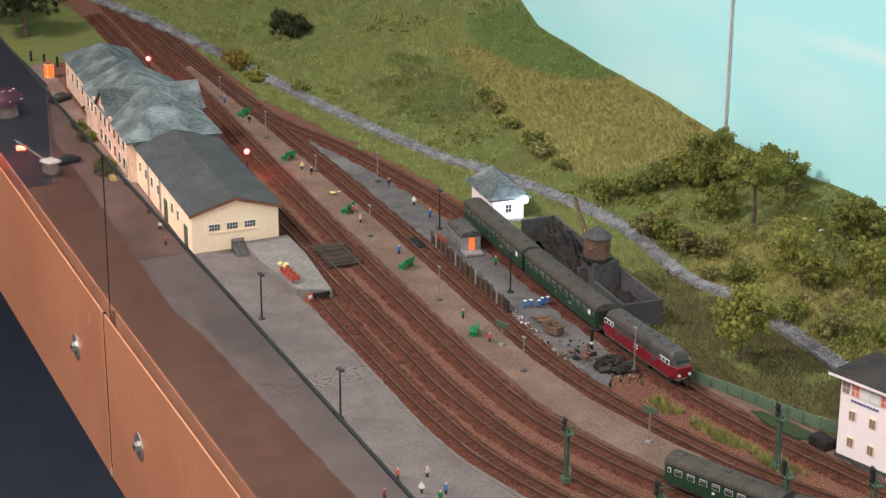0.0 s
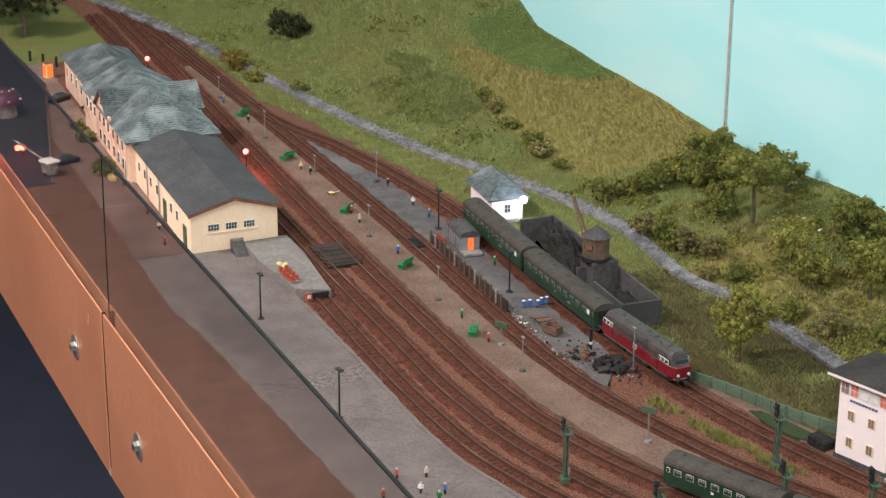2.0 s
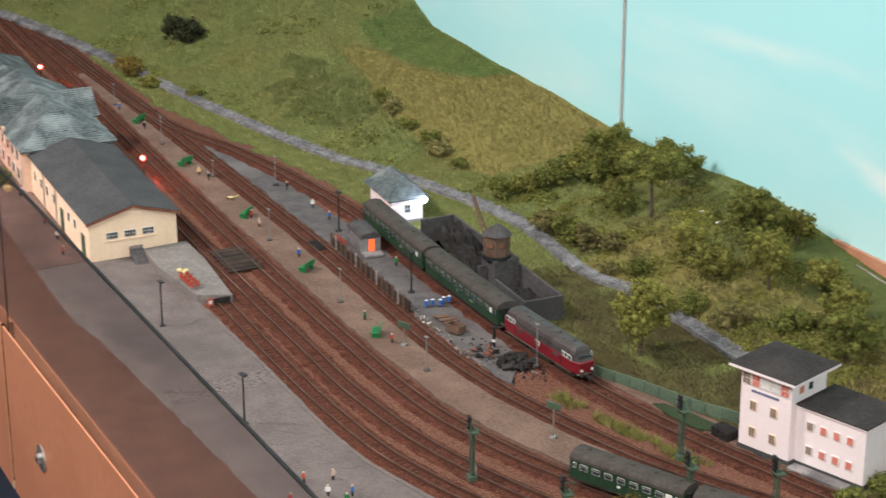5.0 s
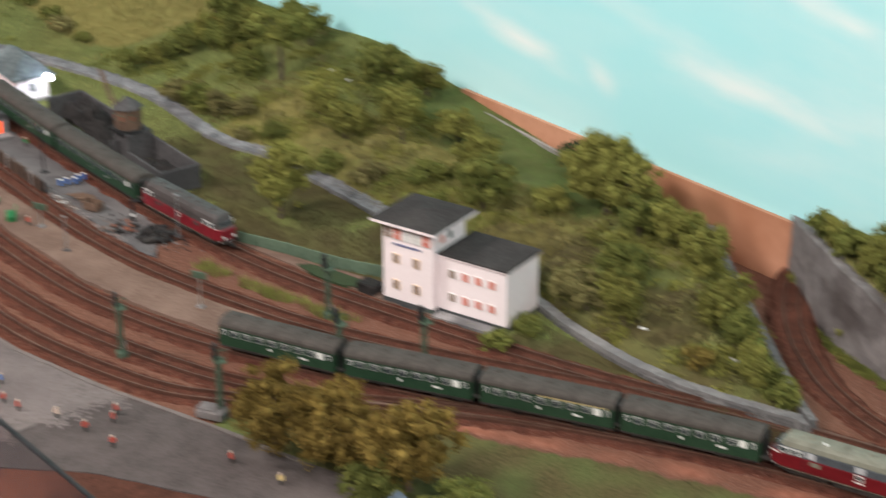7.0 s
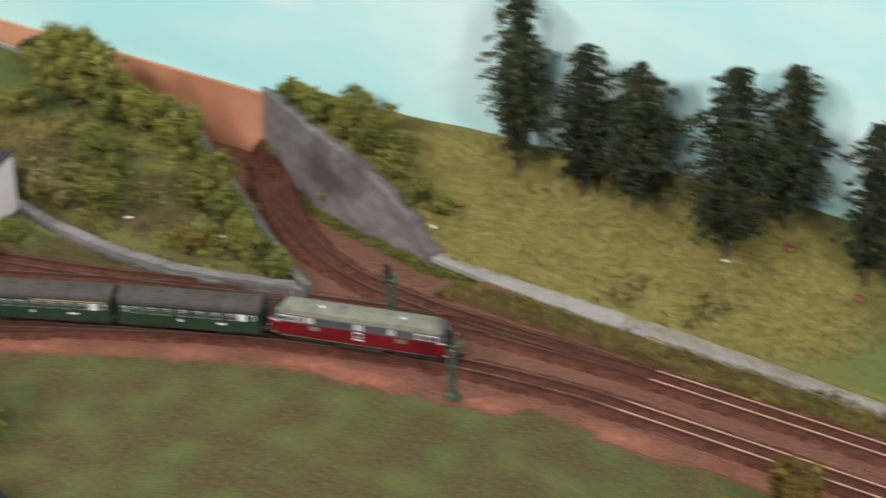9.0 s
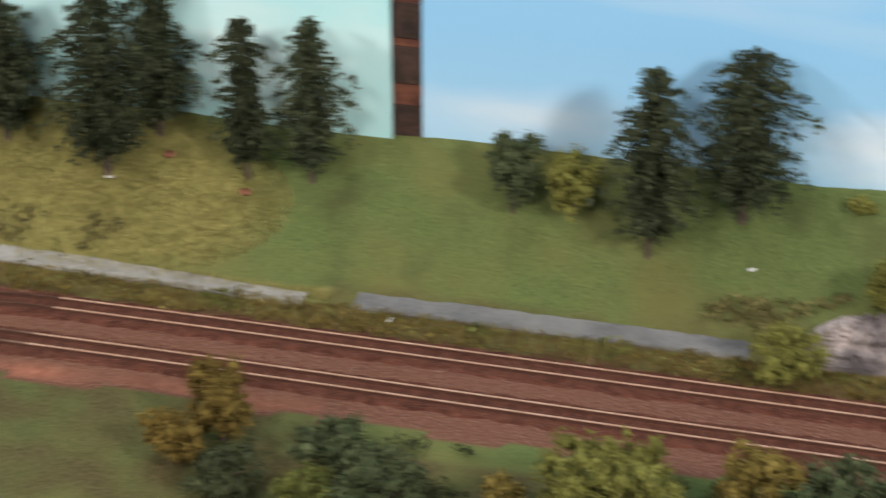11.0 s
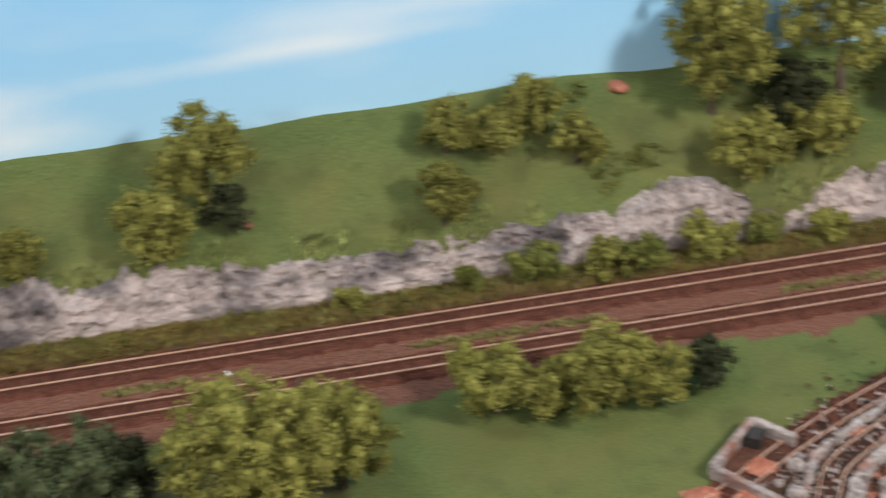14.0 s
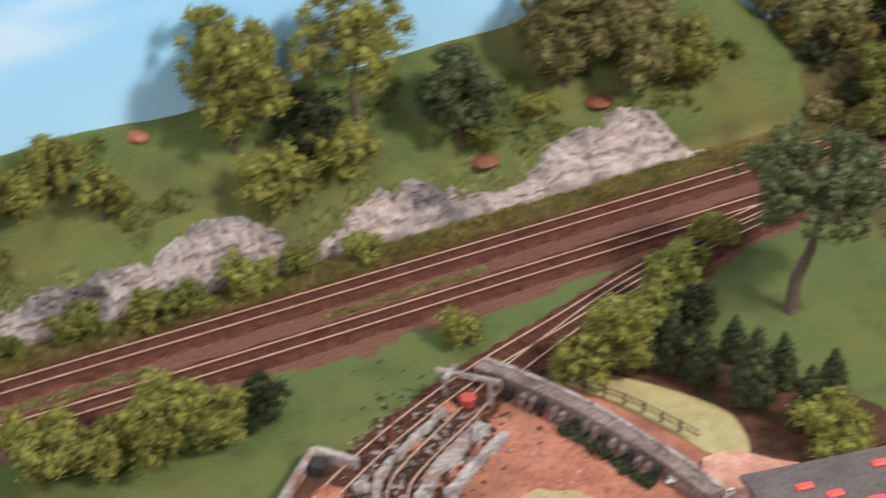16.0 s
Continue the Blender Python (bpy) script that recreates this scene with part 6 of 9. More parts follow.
name_post(-1.071, 0.6777, 0.026)
name_post(-1.2645, 0.6620, 0.018)


def main_signal(x, y, h, turn):
    t = thing("light_signal", "black light signal on a green lattice mast", "railway signal", pose(x, y, 0.001, 0, 0, turn) @ Matrix.Diagonal((0.82, 0.82, 1, 1)), "light signals")
    part("foot", boxm(-0.0045, 0.0045, -0.004, 0.004, -0.001, 0.0035, 0.0005), "mast_green", t)
    for sx in (-1, 1):
        for sy in (-1, 1):
            part("mast_rail", boxm(sx * 0.0022 - 0.0005, sx * 0.0022 + 0.0005, sy * 0.0014 - 0.0005, sy * 0.0014 + 0.0005, 0, h * 0.82), "mast_green", t)
    n = int(h * 0.82 / 0.0042)
    for k in range(n):
        z = 0.004 + k * 0.0042
        s = 1 if k % 2 else -1
        bm = rodm((-0.0022 * s, -0.0016, z), (0.0022 * s, -0.0016, z + 0.0042), 0.00045, seg=5)
        rod(bm, (-0.0022 * s, 0.0016, z), (0.0022 * s, 0.0016, z + 0.0042), 0.00045, seg=5)
        part("lattice_bar", bm, "mast_green", t)
    part("platform", boxm(-0.0045, 0.0065, -0.0035, 0.0045, h * 0.76, h * 0.78), "mast_green", t)
    bm = rodm((0.006, 0.0042, h * 0.78), (0.006, 0.0042, h * 0.95), 0.0004, seg=5)
    rod(bm, (0.006, -0.003, h * 0.78), (0.006, -0.003, h * 0.95), 0.0004, seg=5)
    rod(bm, (0.006, -0.003, h * 0.95), (0.006, 0.0042, h * 0.95), 0.0004, seg=5)
    part("handrail", bm, "mast_green", t)
    part("signal_head", boxm(-0.0042, 0.0016, -0.0030, -0.0008, h * 0.72, h, 0.0004), "black", t)
    part("visor", boxm(-0.0030, 0.0004, -0.0046, -0.0030, h * 0.92, h * 0.94), "black", t)
    part("visor", boxm(-0.0030, 0.0004, -0.0046, -0.0030, h * 0.82, h * 0.84), "black", t)
    part("back_box", boxm(-0.0016, 0.0016, 0.0014, 0.0036, 0.004, 0.010, 0.0003), "grey_scenery", t)


for sx, sy, sh, st in ((-1.048, 0.599, 0.047, -15), (-1.0047, 0.7395, 0.048, -10), (-0.8972, 0.737, 0.05, -10), (-0.937, 0.603, 0.052, -15), (-0.933, 0.695, 0.048, -12), (-0.541, 0.8235, 0.047, 0), (-0.6152, 0.8685, 0.046, 0)):
    main_signal(sx, sy, sh, st)
block = thing("concrete_block", "weathered dark concrete block at the foot of a signal", "concrete block", pose(-0.9405, 0.5985, 0.001, 0, 0, 28))
part("block", boxm(-0.0095, 0.0095, -0.0055, 0.0055, 0, 0.0062, 0.0009), "wall_concrete", block)
part("cap", boxm(-0.0088, 0.004, -0.0048, 0.0048, 0.0062, 0.0076, 0.0006), "wall_concrete", block)


def red_signal(x, y, h, mat):
    t = thing("platform_signal", "small signal with a brightly lit red-white lamp", "railway signal", pose(x, y, 0.002))
    part("pole", rodm((0, 0, 0), (0, 0, h), 0.0008), "black", t)
    part("lamp", blob(bmesh.new(), (0, 0, h), 0.0030, 2), "lamp_rim", t, "red glowing lens")
    part("bulb", blob(bmesh.new(), (0.0013, -0.0008, h + 0.0006), 0.0024, 2), mat, t, "bright glowing bulb")
    data = bpy.data.lights.new("signal_light", "POINT")
    data.energy, data.color, data.shadow_soft_size = 0.075, (1.0, 0.06, 0.035), 0.003
    new("signal_light", data).location = (x + 0.004, y - 0.006, h + 0.004)


red_signal(-1.745, 0.6315, 0.0195, "lamp_warm")
red_signal(-2.104, 0.648, 0.0195, "lamp_warm")

# ---- vegetation ----


def flakes_mesh(name, centres, radii, per, size, material, seed, core=0.62, squash=1.0):
    """Flock: small leaf flakes on the skin of foliage clumps, over dark inner cores."""
    rng = np.random.default_rng(seed)
    P, N, S = [], [], []
    for c, r in zip(centres, radii):
        n = max(8, int(per * (r / 0.008) ** 2))
        d = rng.normal(size=(n, 3))
        d /= np.linalg.norm(d, axis=1)[:, None]
        rr = r * (rng.uniform(0.5, 1.15, n) ** 0.6 + 0.30 * np.sin(d @ rng.normal(size=3) * 4 + rng.uniform(0, 6)))[:, None]
        P.append(np.asarray(c) + d * rr * rng.uniform(0.7, 1.35, 3) * (1, 1, squash))
        N.append(d + rng.normal(size=(n, 3)) * 0.85)
        S.append(size * rng.uniform(0.6, 1.4, n))
    P, N, S = np.concatenate(P), np.concatenate(N), np.concatenate(S)
    N /= np.linalg.norm(N, axis=1)[:, None]
    T = np.cross(N, rng.normal(size=N.shape))
    T /= np.linalg.norm(T, axis=1)[:, None] + 1e-9
    B = np.cross(N, T)
    k = S[:, None]
    V = np.stack([P + T * k, P + B * k * 0.75 - T * k * 0.3, P - B * k * 0.75 - T * k * 0.3], 1).reshape(-1, 3)
    F = np.arange(len(V)).reshape(-1, 3)
    ico = bmesh.new()
    bmesh.ops.create_icosphere(ico, subdivisions=1, radius=1)
    iv = np.array([v.co[:] for v in ico.verts])
    jf = np.array([[v.index for v in f.verts] for f in ico.faces])
    ico.free()
    cores, faces, o = [V], [F], len(V)
    for c, r in zip(centres, radii):
        cores.append(np.asarray(c) + iv * r * core * (1, 1, squash))
        faces.append(jf + o)
        o += len(iv)
    me = bpy.data.meshes.new(name)
    me.from_pydata(np.concatenate(cores).tolist(), [], np.concatenate(faces).tolist())
    me.materials.append(M[material])
    return me


def trunk_mesh(h, r, lean, limbs, spread, seed):
    random.seed(seed)
    bm, p = bmesh.new(), Vector((0, 0, -0.003))
    for k in range(4):
        q = Vector((lean[0] * (k + 1) / 4 + random.uniform(-1, 1) * r * 0.6, lean[1] * (k + 1) / 4 + random.uniform(-1, 1) * r * 0.6, h * (k + 1) / 4))
        rod(bm, p, q, r * (1 - 0.16 * k), r * (1 - 0.16 * (k + 1)), 7)
        p = q
    for k in range(limbs):
        a = k * 2.4 + random.uniform(-0.4, 0.4)
        s = Vector((lean[0] * 0.8, lean[1] * 0.8, h * random.uniform(0.7, 0.95)))
        e = s + Vector((math.cos(a) * spread * 0.7, math.sin(a) * spread * 0.7, spread * random.uniform(0.4, 0.9)))
        rod(bm, s, e, r * 0.45, r * 0.15, 5)
    return bm


def leafy(name, label, category, x, y, h, r, leaf, seed, group="", stem=0.12, clumps=None, per=225, size=0.00115, gaps=0.0, lean=(0, 0), turn=None):
    """A flocked tree or bush that stands on the ground at x, y: total height h, crown radius r."""
    random.seed(seed)
    z = height(x, y)
    t = thing(name, label, category, pose(x, y, z, 0, 0, random.uniform(0, 360) if turn is None else turn), group)
    base = h * stem
    cr = max(0.0024, min(0.0052, r * 0.20))
    n = clumps or max(5, int(4.3 * (r / cr) ** 2 * max(0.55, (h - base) / (2 * r)) * (1 - gaps)))
    centres, radii = [], []
    zc, zr = (base + h) / 2, max(0.003, (h - base) / 2 - cr * 0.3)
    lobes, count = [], 5 + int(r / 0.006)
    for k in range(count):
        u = -0.75 + 1.65 * (k + random.random()) / count
        a = k * 2.4 + random.uniform(-0.7, 0.7)
        w = math.sqrt(max(0.05, 1 - u * u)) * random.uniform(0.36, 0.62)
        lobes.append((math.cos(a) * w * r, math.sin(a) * w * r, zc + u * zr * 0.72, random.uniform(0.30, 0.56)))
    for k in range(n):
        lx, ly, lz, lr = lobes[k % count]
        d = Vector((random.gauss(0, 1), random.gauss(0, 1), random.gauss(0.25, 1))).normalized() * random.uniform(0.55, 1.0)
        centres.append((lean[0] + lx + d.x * lr * r, lean[1] + ly + d.y * lr * r, max(cr * 0.4, min(h - cr * 0.5, lz + d.z * lr * min(r, zr * 1.1)))))
        radii.append(cr * random.uniform(0.5, 1.3))
    me = flakes_mesh("crown", centres, radii, per, size, leaf, seed)
    part("crown", None, None, t, data=me)
    part("trunk", trunk_mesh(zc, max(0.0012, r * 0.075), lean, 4 if stem > 0.1 else 2, r * 0.7, seed), "bark", t)
    return t


def needle_tree(x, y, h, r, seed, sparse=0.0):
    """A fir: tapered trunk, drooping whorls of needled branches."""
    rng = np.random.default_rng(seed)
    z = height(x, y)
    t = thing("fir_tree", "dark green fir tree with ragged drooping branches", "fir tree", pose(x, y, z - 0.001), "fir trees")
    part("trunk", rodm((0, 0, -0.003), (0, 0, h * 0.97), max(0.0016, r * 0.085), 0.0004, 8), "bark", t)
    V, levels = [], int(h / 0.0052)
    for k in range(levels):
        f = k / (levels - 1)
        zz = h * (0.17 + 0.82 * f)
        rr = r * 1.48 * (1.04 - f) ** 0.36 * min(1.0, 0.34 + f * 1.9) * rng.uniform(0.55, 1.20)
        m = int(7 + 6 * (1 - f))
        for j in range(m):
            a = 2 * math.pi * (j + rng.uniform(0, 1)) / m
            ln = rr * rng.uniform(0.40, 1.25)
            if rng.uniform() < sparse:
                continue
            q = int(14 + ln / 0.0008)
            for _ in range(q):
                u = rng.uniform(0.08, 1.0)
                w = 0.26 * ln * (1 - u * 0.6)
                aa = a + rng.normal() * 0.05
                px = np.array([math.cos(aa) * ln * u, math.sin(aa) * ln * u, zz - 0.30 * ln * u * u + rng.normal() * 0.0011])
                px += np.array([-math.sin(a), math.cos(a), 0]) * rng.uniform(-1, 1) * w
                d = rng.normal(size=3) + np.array([math.cos(a), math.sin(a), -0.2]) * 1.3
                d /= np.linalg.norm(d)
                s = np.cross(d, rng.normal(size=3))
                s /= np.linalg.norm(s)
                V += [px + d * 0.0021, px - d * 0.0009 + s * 0.0011, px - d * 0.0009 - s * 0.0011]
    V = np.array(V)
    me = bpy.data.meshes.new("crown")
    me.from_pydata(V.tolist(), [], np.arange(len(V)).reshape(-1, 3).tolist())
    me.materials.append(M["leaf_fir"])
    part("crown", None, None, t, data=me)


for i, (x, y, h, r) in enumerate(((-0.621, 1.024, 0.128, 0.022), (-0.568, 1.018, 0.105, 0.020), (-0.530, 1.020, 0.101, 0.026), (-0.458, 1.007, 0.127, 0.031), (-0.431, 1.030, 0.108, 0.023),
                                  (-0.369, 1.013, 0.107, 0.019), (-0.329, 1.016, 0.107, 0.022), (-0.121, 1.000, 0.120, 0.022), (-0.070, 1.022, 0.108, 0.032))):
    needle_tree(x, y, h, r, 40 + i)

BUSH = "light green flocked bush on the grassy slope"
HEDGE = "mid green flocked shrub in the hillside thicket"
WOOD = "leafy light green model tree on the wooded bank"


def grove(rows, name, label, category, leaves, seed, group, **k):
    for i, (x, y, h, r) in enumerate(rows):
        leafy(name, label, category, x, min(y, 1.032), h, r, leaves[i % len(leaves)], seed + i, group, **k)


leafy("bush", "dark green spreading bush on the hillside meadow", "bush", -2.150, 0.828, 0.032, 0.019, "leaf_dark", 100, "hillside bushes", stem=0.0)
leafy("bush", "dark green spreading bush on the hillside meadow", "bush", -2.128, 0.836, 0.028, 0.019, "leaf_dark", 101, "hillside bushes", stem=0.0)
grove(((-1.785, 0.913, 0.018, 0.012), (-1.762, 0.909, 0.018, 0.013), (-1.715, 0.905, 0.013, 0.011), (-1.662, 0.902, 0.017, 0.013), (-1.640, 0.899, 0.017, 0.014), (-1.605, 0.902, 0.011, 0.011), (-1.977, 0.779, 0.009, 0.012)),
      "bush", "olive green bush at the edge of the dry grass", "bush", ("leaf_mid", "leaf_olive", "leaf_mid"), 102, "hillside bushes", stem=0.0)
grove(((-2.097, 0.749, 0.021, 0.021), (-2.04, 0.752, 0.014, 0.014)), "bush", "yellow-green shrub beside the stone path", "bush", ("leaf_ochre", "leaf_light"), 110, "hillside bushes", stem=0.0)
leafy("broadleaf_tree", "dark green broadleaf tree on the station meadow", "tree", -2.335, 0.567, 0.085, 0.050, "leaf_dark", 120, stem=0.25)
leafy("broadleaf_tree", "dark green broadleaf tree on the station meadow", "tree", -2.41, 0.55, 0.085, 0.045, "leaf_dark", 121, stem=0.25)
grove(((-1.513, 0.898, 0.019, 0.013), (-1.508, 0.914, 0.020, 0.014), (-1.499, 0.931, 0.019, 0.014), (-1.490, 0.948, 0.021, 0.014), (-1.485, 0.966, 0.028, 0.015), (-1.488, 0.982, 0.040, 0.018), (-1.479, 0.999, 0.038, 0.018), (-1.444, 0.985, 0.040, 0.015),
       (-1.470, 0.960, 0.026, 0.015), (-1.399, 0.950, 0.026, 0.016), (-1.420, 0.962, 0.022, 0.015), (-1.535, 0.905, 0.014, 0.012), (-1.455, 0.975, 0.032, 0.016), (-1.500, 1.012, 0.030, 0.016)),
      "shrub", HEDGE, "shrub", ("leaf_mid", "leaf_light", "leaf_mid"), 130, "hillside thicket", stem=0.0)
grove(((-1.422, 0.886, 0.024, 0.016), (-1.391, 0.891, 0.026, 0.017), (-1.369, 0.899, 0.023, 0.014), (-1.348, 0.907, 0.016, 0.014), (-1.289, 0.897, 0.016, 0.014), (-1.410, 0.900, 0.020, 0.014)),
      "shrub", "dark olive shrub on the hillside", "shrub", ("leaf_olive", "leaf_mid", "leaf_olive"), 145, "hillside thicket", stem=0.0)
leafy("broadleaf_tree", "gnarled light green tree with a bare leaning trunk", "tree", -1.368, 0.963, 0.068, 0.030, "leaf_mid", 150, stem=0.42, gaps=0.2)
leafy("broadleaf_tree", WOOD, "tree", -1.391, 1.013, 0.036, 0.019, "leaf_mid", 151, stem=0.2)
leafy("broadleaf_tree", WOOD, "tree", -1.425, 1.015, 0.034, 0.018, "leaf_mid", 152, stem=0.2)
leafy("broadleaf_tree", "lone light green tree beside the stone path", "tree", -1.165, 0.815, 0.060, 0.031, "leaf_light", 153, stem=0.2)
grove(((-1.270, 0.936, 0.036, 0.017), (-1.229, 0.927, 0.033, 0.021), (-1.244, 0.981, 0.054, 0.025), (-1.180, 0.948, 0.050, 0.020), (-1.262, 0.995, 0.040, 0.022), (-1.205, 0.962, 0.036, 0.021), (-1.225, 1.012, 0.034, 0.020), (-1.142, 0.975, 0.028, 0.022),
       (-1.050, 0.921, 0.044, 0.026), (-1.098, 0.958, 0.030, 0.021), (-1.006, 0.950, 0.022, 0.018)),
      "broadleaf_tree", WOOD, "tree", ("leaf_light", "leaf_light", "leaf_mid"), 160, "trees of the wooded bank", stem=0.15)
leafy("broadleaf_tree", "broad light green tree on the ridge before the board", "tree", -0.975, 0.978, 0.066, 0.034, "leaf_light", 175, "trees of the wooded bank", stem=0.06)
leafy("broadleaf_tree", "broad light green tree on the ridge before the board", "tree", -0.945, 0.968, 0.046, 0.030, "leaf_light", 177, "trees of the wooded bank", stem=0.05)
leafy("broadleaf_tree", "broad light green tree on the ridge before the board", "tree", -1.005, 0.990, 0.044, 0.026, "leaf_light", 178, "trees of the wooded bank", stem=0.05)
leafy("shrub", "bluish green shrub on the ridge before the board", "shrub", -1.045, 1.012, 0.028, 0.016, "leaf_blue", 176, stem=0.05)
grove(((-1.205, 0.890, 0.018, 0.016), (-1.161, 0.898, 0.019, 0.018), (-1.09, 0.897, 0.016, 0.020), (-1.313, 0.883, 0.010, 0.010), (-1.12, 0.925, 0.016, 0.018), (-1.075, 0.885, 0.014, 0.016)),
      "shrub", "dark olive shrub on the wooded bank", "shrub", ("leaf_mid", "leaf_olive"), 180, "shrubs of the wooded bank", stem=0.0)
grove(((-0.885, 0.959, 0.032, 0.021), (-0.854, 0.954, 0.034, 0.022), (-0.875, 0.897, 0.034, 0.020), (-0.845, 0.868, 0.036, 0.014), (-0.793, 0.902, 0.030, 0.018), (-0.768, 0.895, 0.030, 0.015), (-0.893, 0.915, 0.026, 0.016), (-0.868, 0.880, 0.024, 0.013), (-0.912, 0.950, 0.030, 0.020), (-0.868, 0.975, 0.028, 0.018), (-0.805, 0.935, 0.028, 0.015)),
      "broadleaf_tree", WOOD, "tree", ("leaf_light", "leaf_light", "leaf_mid"), 200, "trees of the wooded bank", stem=0.08)
grove(((-0.735, 0.876, 0.022, 0.014), (-0.711, 0.876, 0.020, 0.012), (-0.748, 0.888, 0.022, 0.013), (-0.725, 0.884, 0.016, 0.010)),
      "shrub", "light green shrub inside the corner of the low wall", "shrub", ("leaf_light", "leaf_mid"), 215, "shrubs of the wooded bank", stem=0.0)
grove(((-0.903, 0.874, 0.024, 0.019), (-0.881, 0.868, 0.016, 0.013), (-0.772, 0.866, 0.013, 0.013)),
      "shrub", "brownish dry shrub above the low stone wall", "shrub", ("leaf_olive", "leaf_olive", "leaf_ochre"), 220, "shrubs of the wooded bank", stem=0.0)
grove(((-0.893, 0.797, 0.014, 0.014), (-0.90, 0.83, 0.010, 0.016)), "bush", "low green bush by the signal tower", "bush", ("leaf_mid",), 225, "tower bushes", stem=0.0)
grove(((-0.832, 1.036, 0.014, 0.009), (-0.812, 1.027, 0.018, 0.012), (-0.790, 1.020, 0.020, 0.013), (-0.769, 1.008, 0.022, 0.014), (-0.744, 1.002, 0.024, 0.015), (-0.717, 0.993, 0.024, 0.015), (-0.692, 0.984, 0.022, 0.014), (-0.672, 0.980, 0.016, 0.013), (-0.752, 0.992, 0.018, 0.012),
       (-0.755, 1.024, 0.022, 0.015), (-0.725, 1.014, 0.022, 0.015), (-0.700, 1.002, 0.018, 0.014), (-0.655, 0.985, 0.012, 0.012)),
      "shrub", "light green shrub above the retaining wall", "shrub", ("leaf_light", "leaf_mid"), 230, "shrubs above the wall", stem=0.0)
leafy("bush", "bluish green bush below the sky backdrop", "bush", -0.204, 1.012, 0.052, 0.019, "leaf_blue", 240, stem=0.05)
grove(((-0.168, 1.015, 0.038, 0.020), (0.019, 0.974, 0.036, 0.018), (0.096, 0.971, 0.042, 0.025), (-0.032, 0.931, 0.030, 0.022), (-0.003, 1.040, 0.009, 0.009), (0.264, 0.967, 0.040, 0.022), (0.276, 1.010, 0.032, 0.022), (0.303, 1.005, 0.030, 0.020),
       (0.333, 1.018, 0.032, 0.021), (0.352, 0.991, 0.032, 0.018)), "bush", BUSH, "bush", ("leaf_light",), 250, "slope bushes", stem=0.02)
leafy("broadleaf_tree", "light green tree with a reddish stem on the slope", "tree", 0.128, 0.987, 0.070, 0.031, "leaf_light", 262, stem=0.26)
leafy("bush", "dark small bush below the slope tree", "bush", 0.138, 0.982, 0.028, 0.015, "leaf_dark", 263, stem=0.0)
leafy("broadleaf_tree", "large light green tree before the blue backdrop", "tree", 0.446, 1.012, 0.096, 0.037, "leaf_light", 264, stem=0.06)
grove(((0.454, 0.969, 0.045, 0.026), (0.505, 0.977, 0.035, 0.028), (0.601, 0.969, 0.034, 0.013), (0.651, 0.984, 0.017, 0.015)), "bush", BUSH, "bush", ("leaf_light", "leaf_light", "leaf_mid"), 270, "slope bushes", stem=0.02)
leafy("broadleaf_tree", "open-crowned light green tree with a bare trunk", "tree", 0.525, 1.000, 0.100, 0.046, "leaf_light", 280, stem=0.36, gaps=0.45)
leafy("broadleaf_tree", "bluish green tree on the rocky slope", "tree", 0.590, 0.979, 0.066, 0.032, "leaf_blue", 281, stem=0.06)
leafy("bush", "dark green bush under the trees", "bush", 0.496, 0.998, 0.040, 0.024, "leaf_dark", 282, stem=0.0)
grove(((0.683, 1.000, 0.078, 0.042), (0.723, 0.988, 0.085, 0.042), (0.735, 1.02, 0.09, 0.040)), "broadleaf_tree", "tall olive tree on the rocky slope", "tree", ("leaf_olive",), 290, "olive trees", stem=0.04)
leafy("broadleaf_tree", "light green tree at the edge of the meadow", "tree", 0.768, 0.976, 0.050, 0.026, "leaf_light", 296, stem=0.02)
leafy("bush", BUSH, "bush", 0.817, 0.991, 0.012, 0.010, "leaf_mid", 297, stem=0.0)
grove(((0.90, 0.99, 0.06, 0.035), (0.915, 0.935, 0.05, 0.035), (0.97, 0.98, 0.08, 0.05), (0.885, 1.03, 0.06, 0.03), (0.885, 0.90, 0.03, 0.022), (0.96, 0.90, 0.06, 0.045), (1.03, 0.93, 0.08, 0.05), (0.95, 1.02, 0.08, 0.045)), "broadleaf_tree", "dark forest tree at the end of the layout", "tree", ("leaf_olive", "leaf_mid", "leaf_dark"), 300, "forest trees", stem=0.1)
# dark shrubs added to deepen the tree shade before the line
grove(((-0.30, 0.765, 0.022, 0.022), (-0.25, 0.748, 0.026, 0.024), (-0.17, 0.742, 0.022, 0.022), (-0.07, 0.745, 0.026, 0.024), (-0.035, 0.745, 0.030, 0.024), (0.06, 0.752, 0.026, 0.022), (-0.14, 0.765, 0.014, 0.018), (-0.06, 0.775, 0.016, 0.018), (0.045, 0.77, 0.018, 0.018)),
      "shrub", "dark olive shrub added as shade before the main line", "shrub", ("leaf_dark", "leaf_mid", "leaf_dark"), 348, "undergrowth", stem=0.0)
grove(((0.309, 0.935, 0.024, 0.018), (0.350, 0.933, 0.022, 0.013), (0.373, 0.930, 0.022, 0.018), (0.420, 0.935, 0.024, 0.022), (0.455, 0.941, 0.018, 0.014), (0.495, 0.933, 0.021, 0.015), (0.269, 0.938, 0.016, 0.011), (0.20, 0.936, 0.012, 0.012)),
      "bush", "olive green bush at the foot of the rocks", "bush", ("leaf_mid", "leaf_light"), 310, "bushes at the rocks", stem=0.0)
leafy("bush", "small yellow-green bush between the tracks", "bush", 0.499, 0.826, 0.020, 0.016, "leaf_light", 320, stem=0.0)
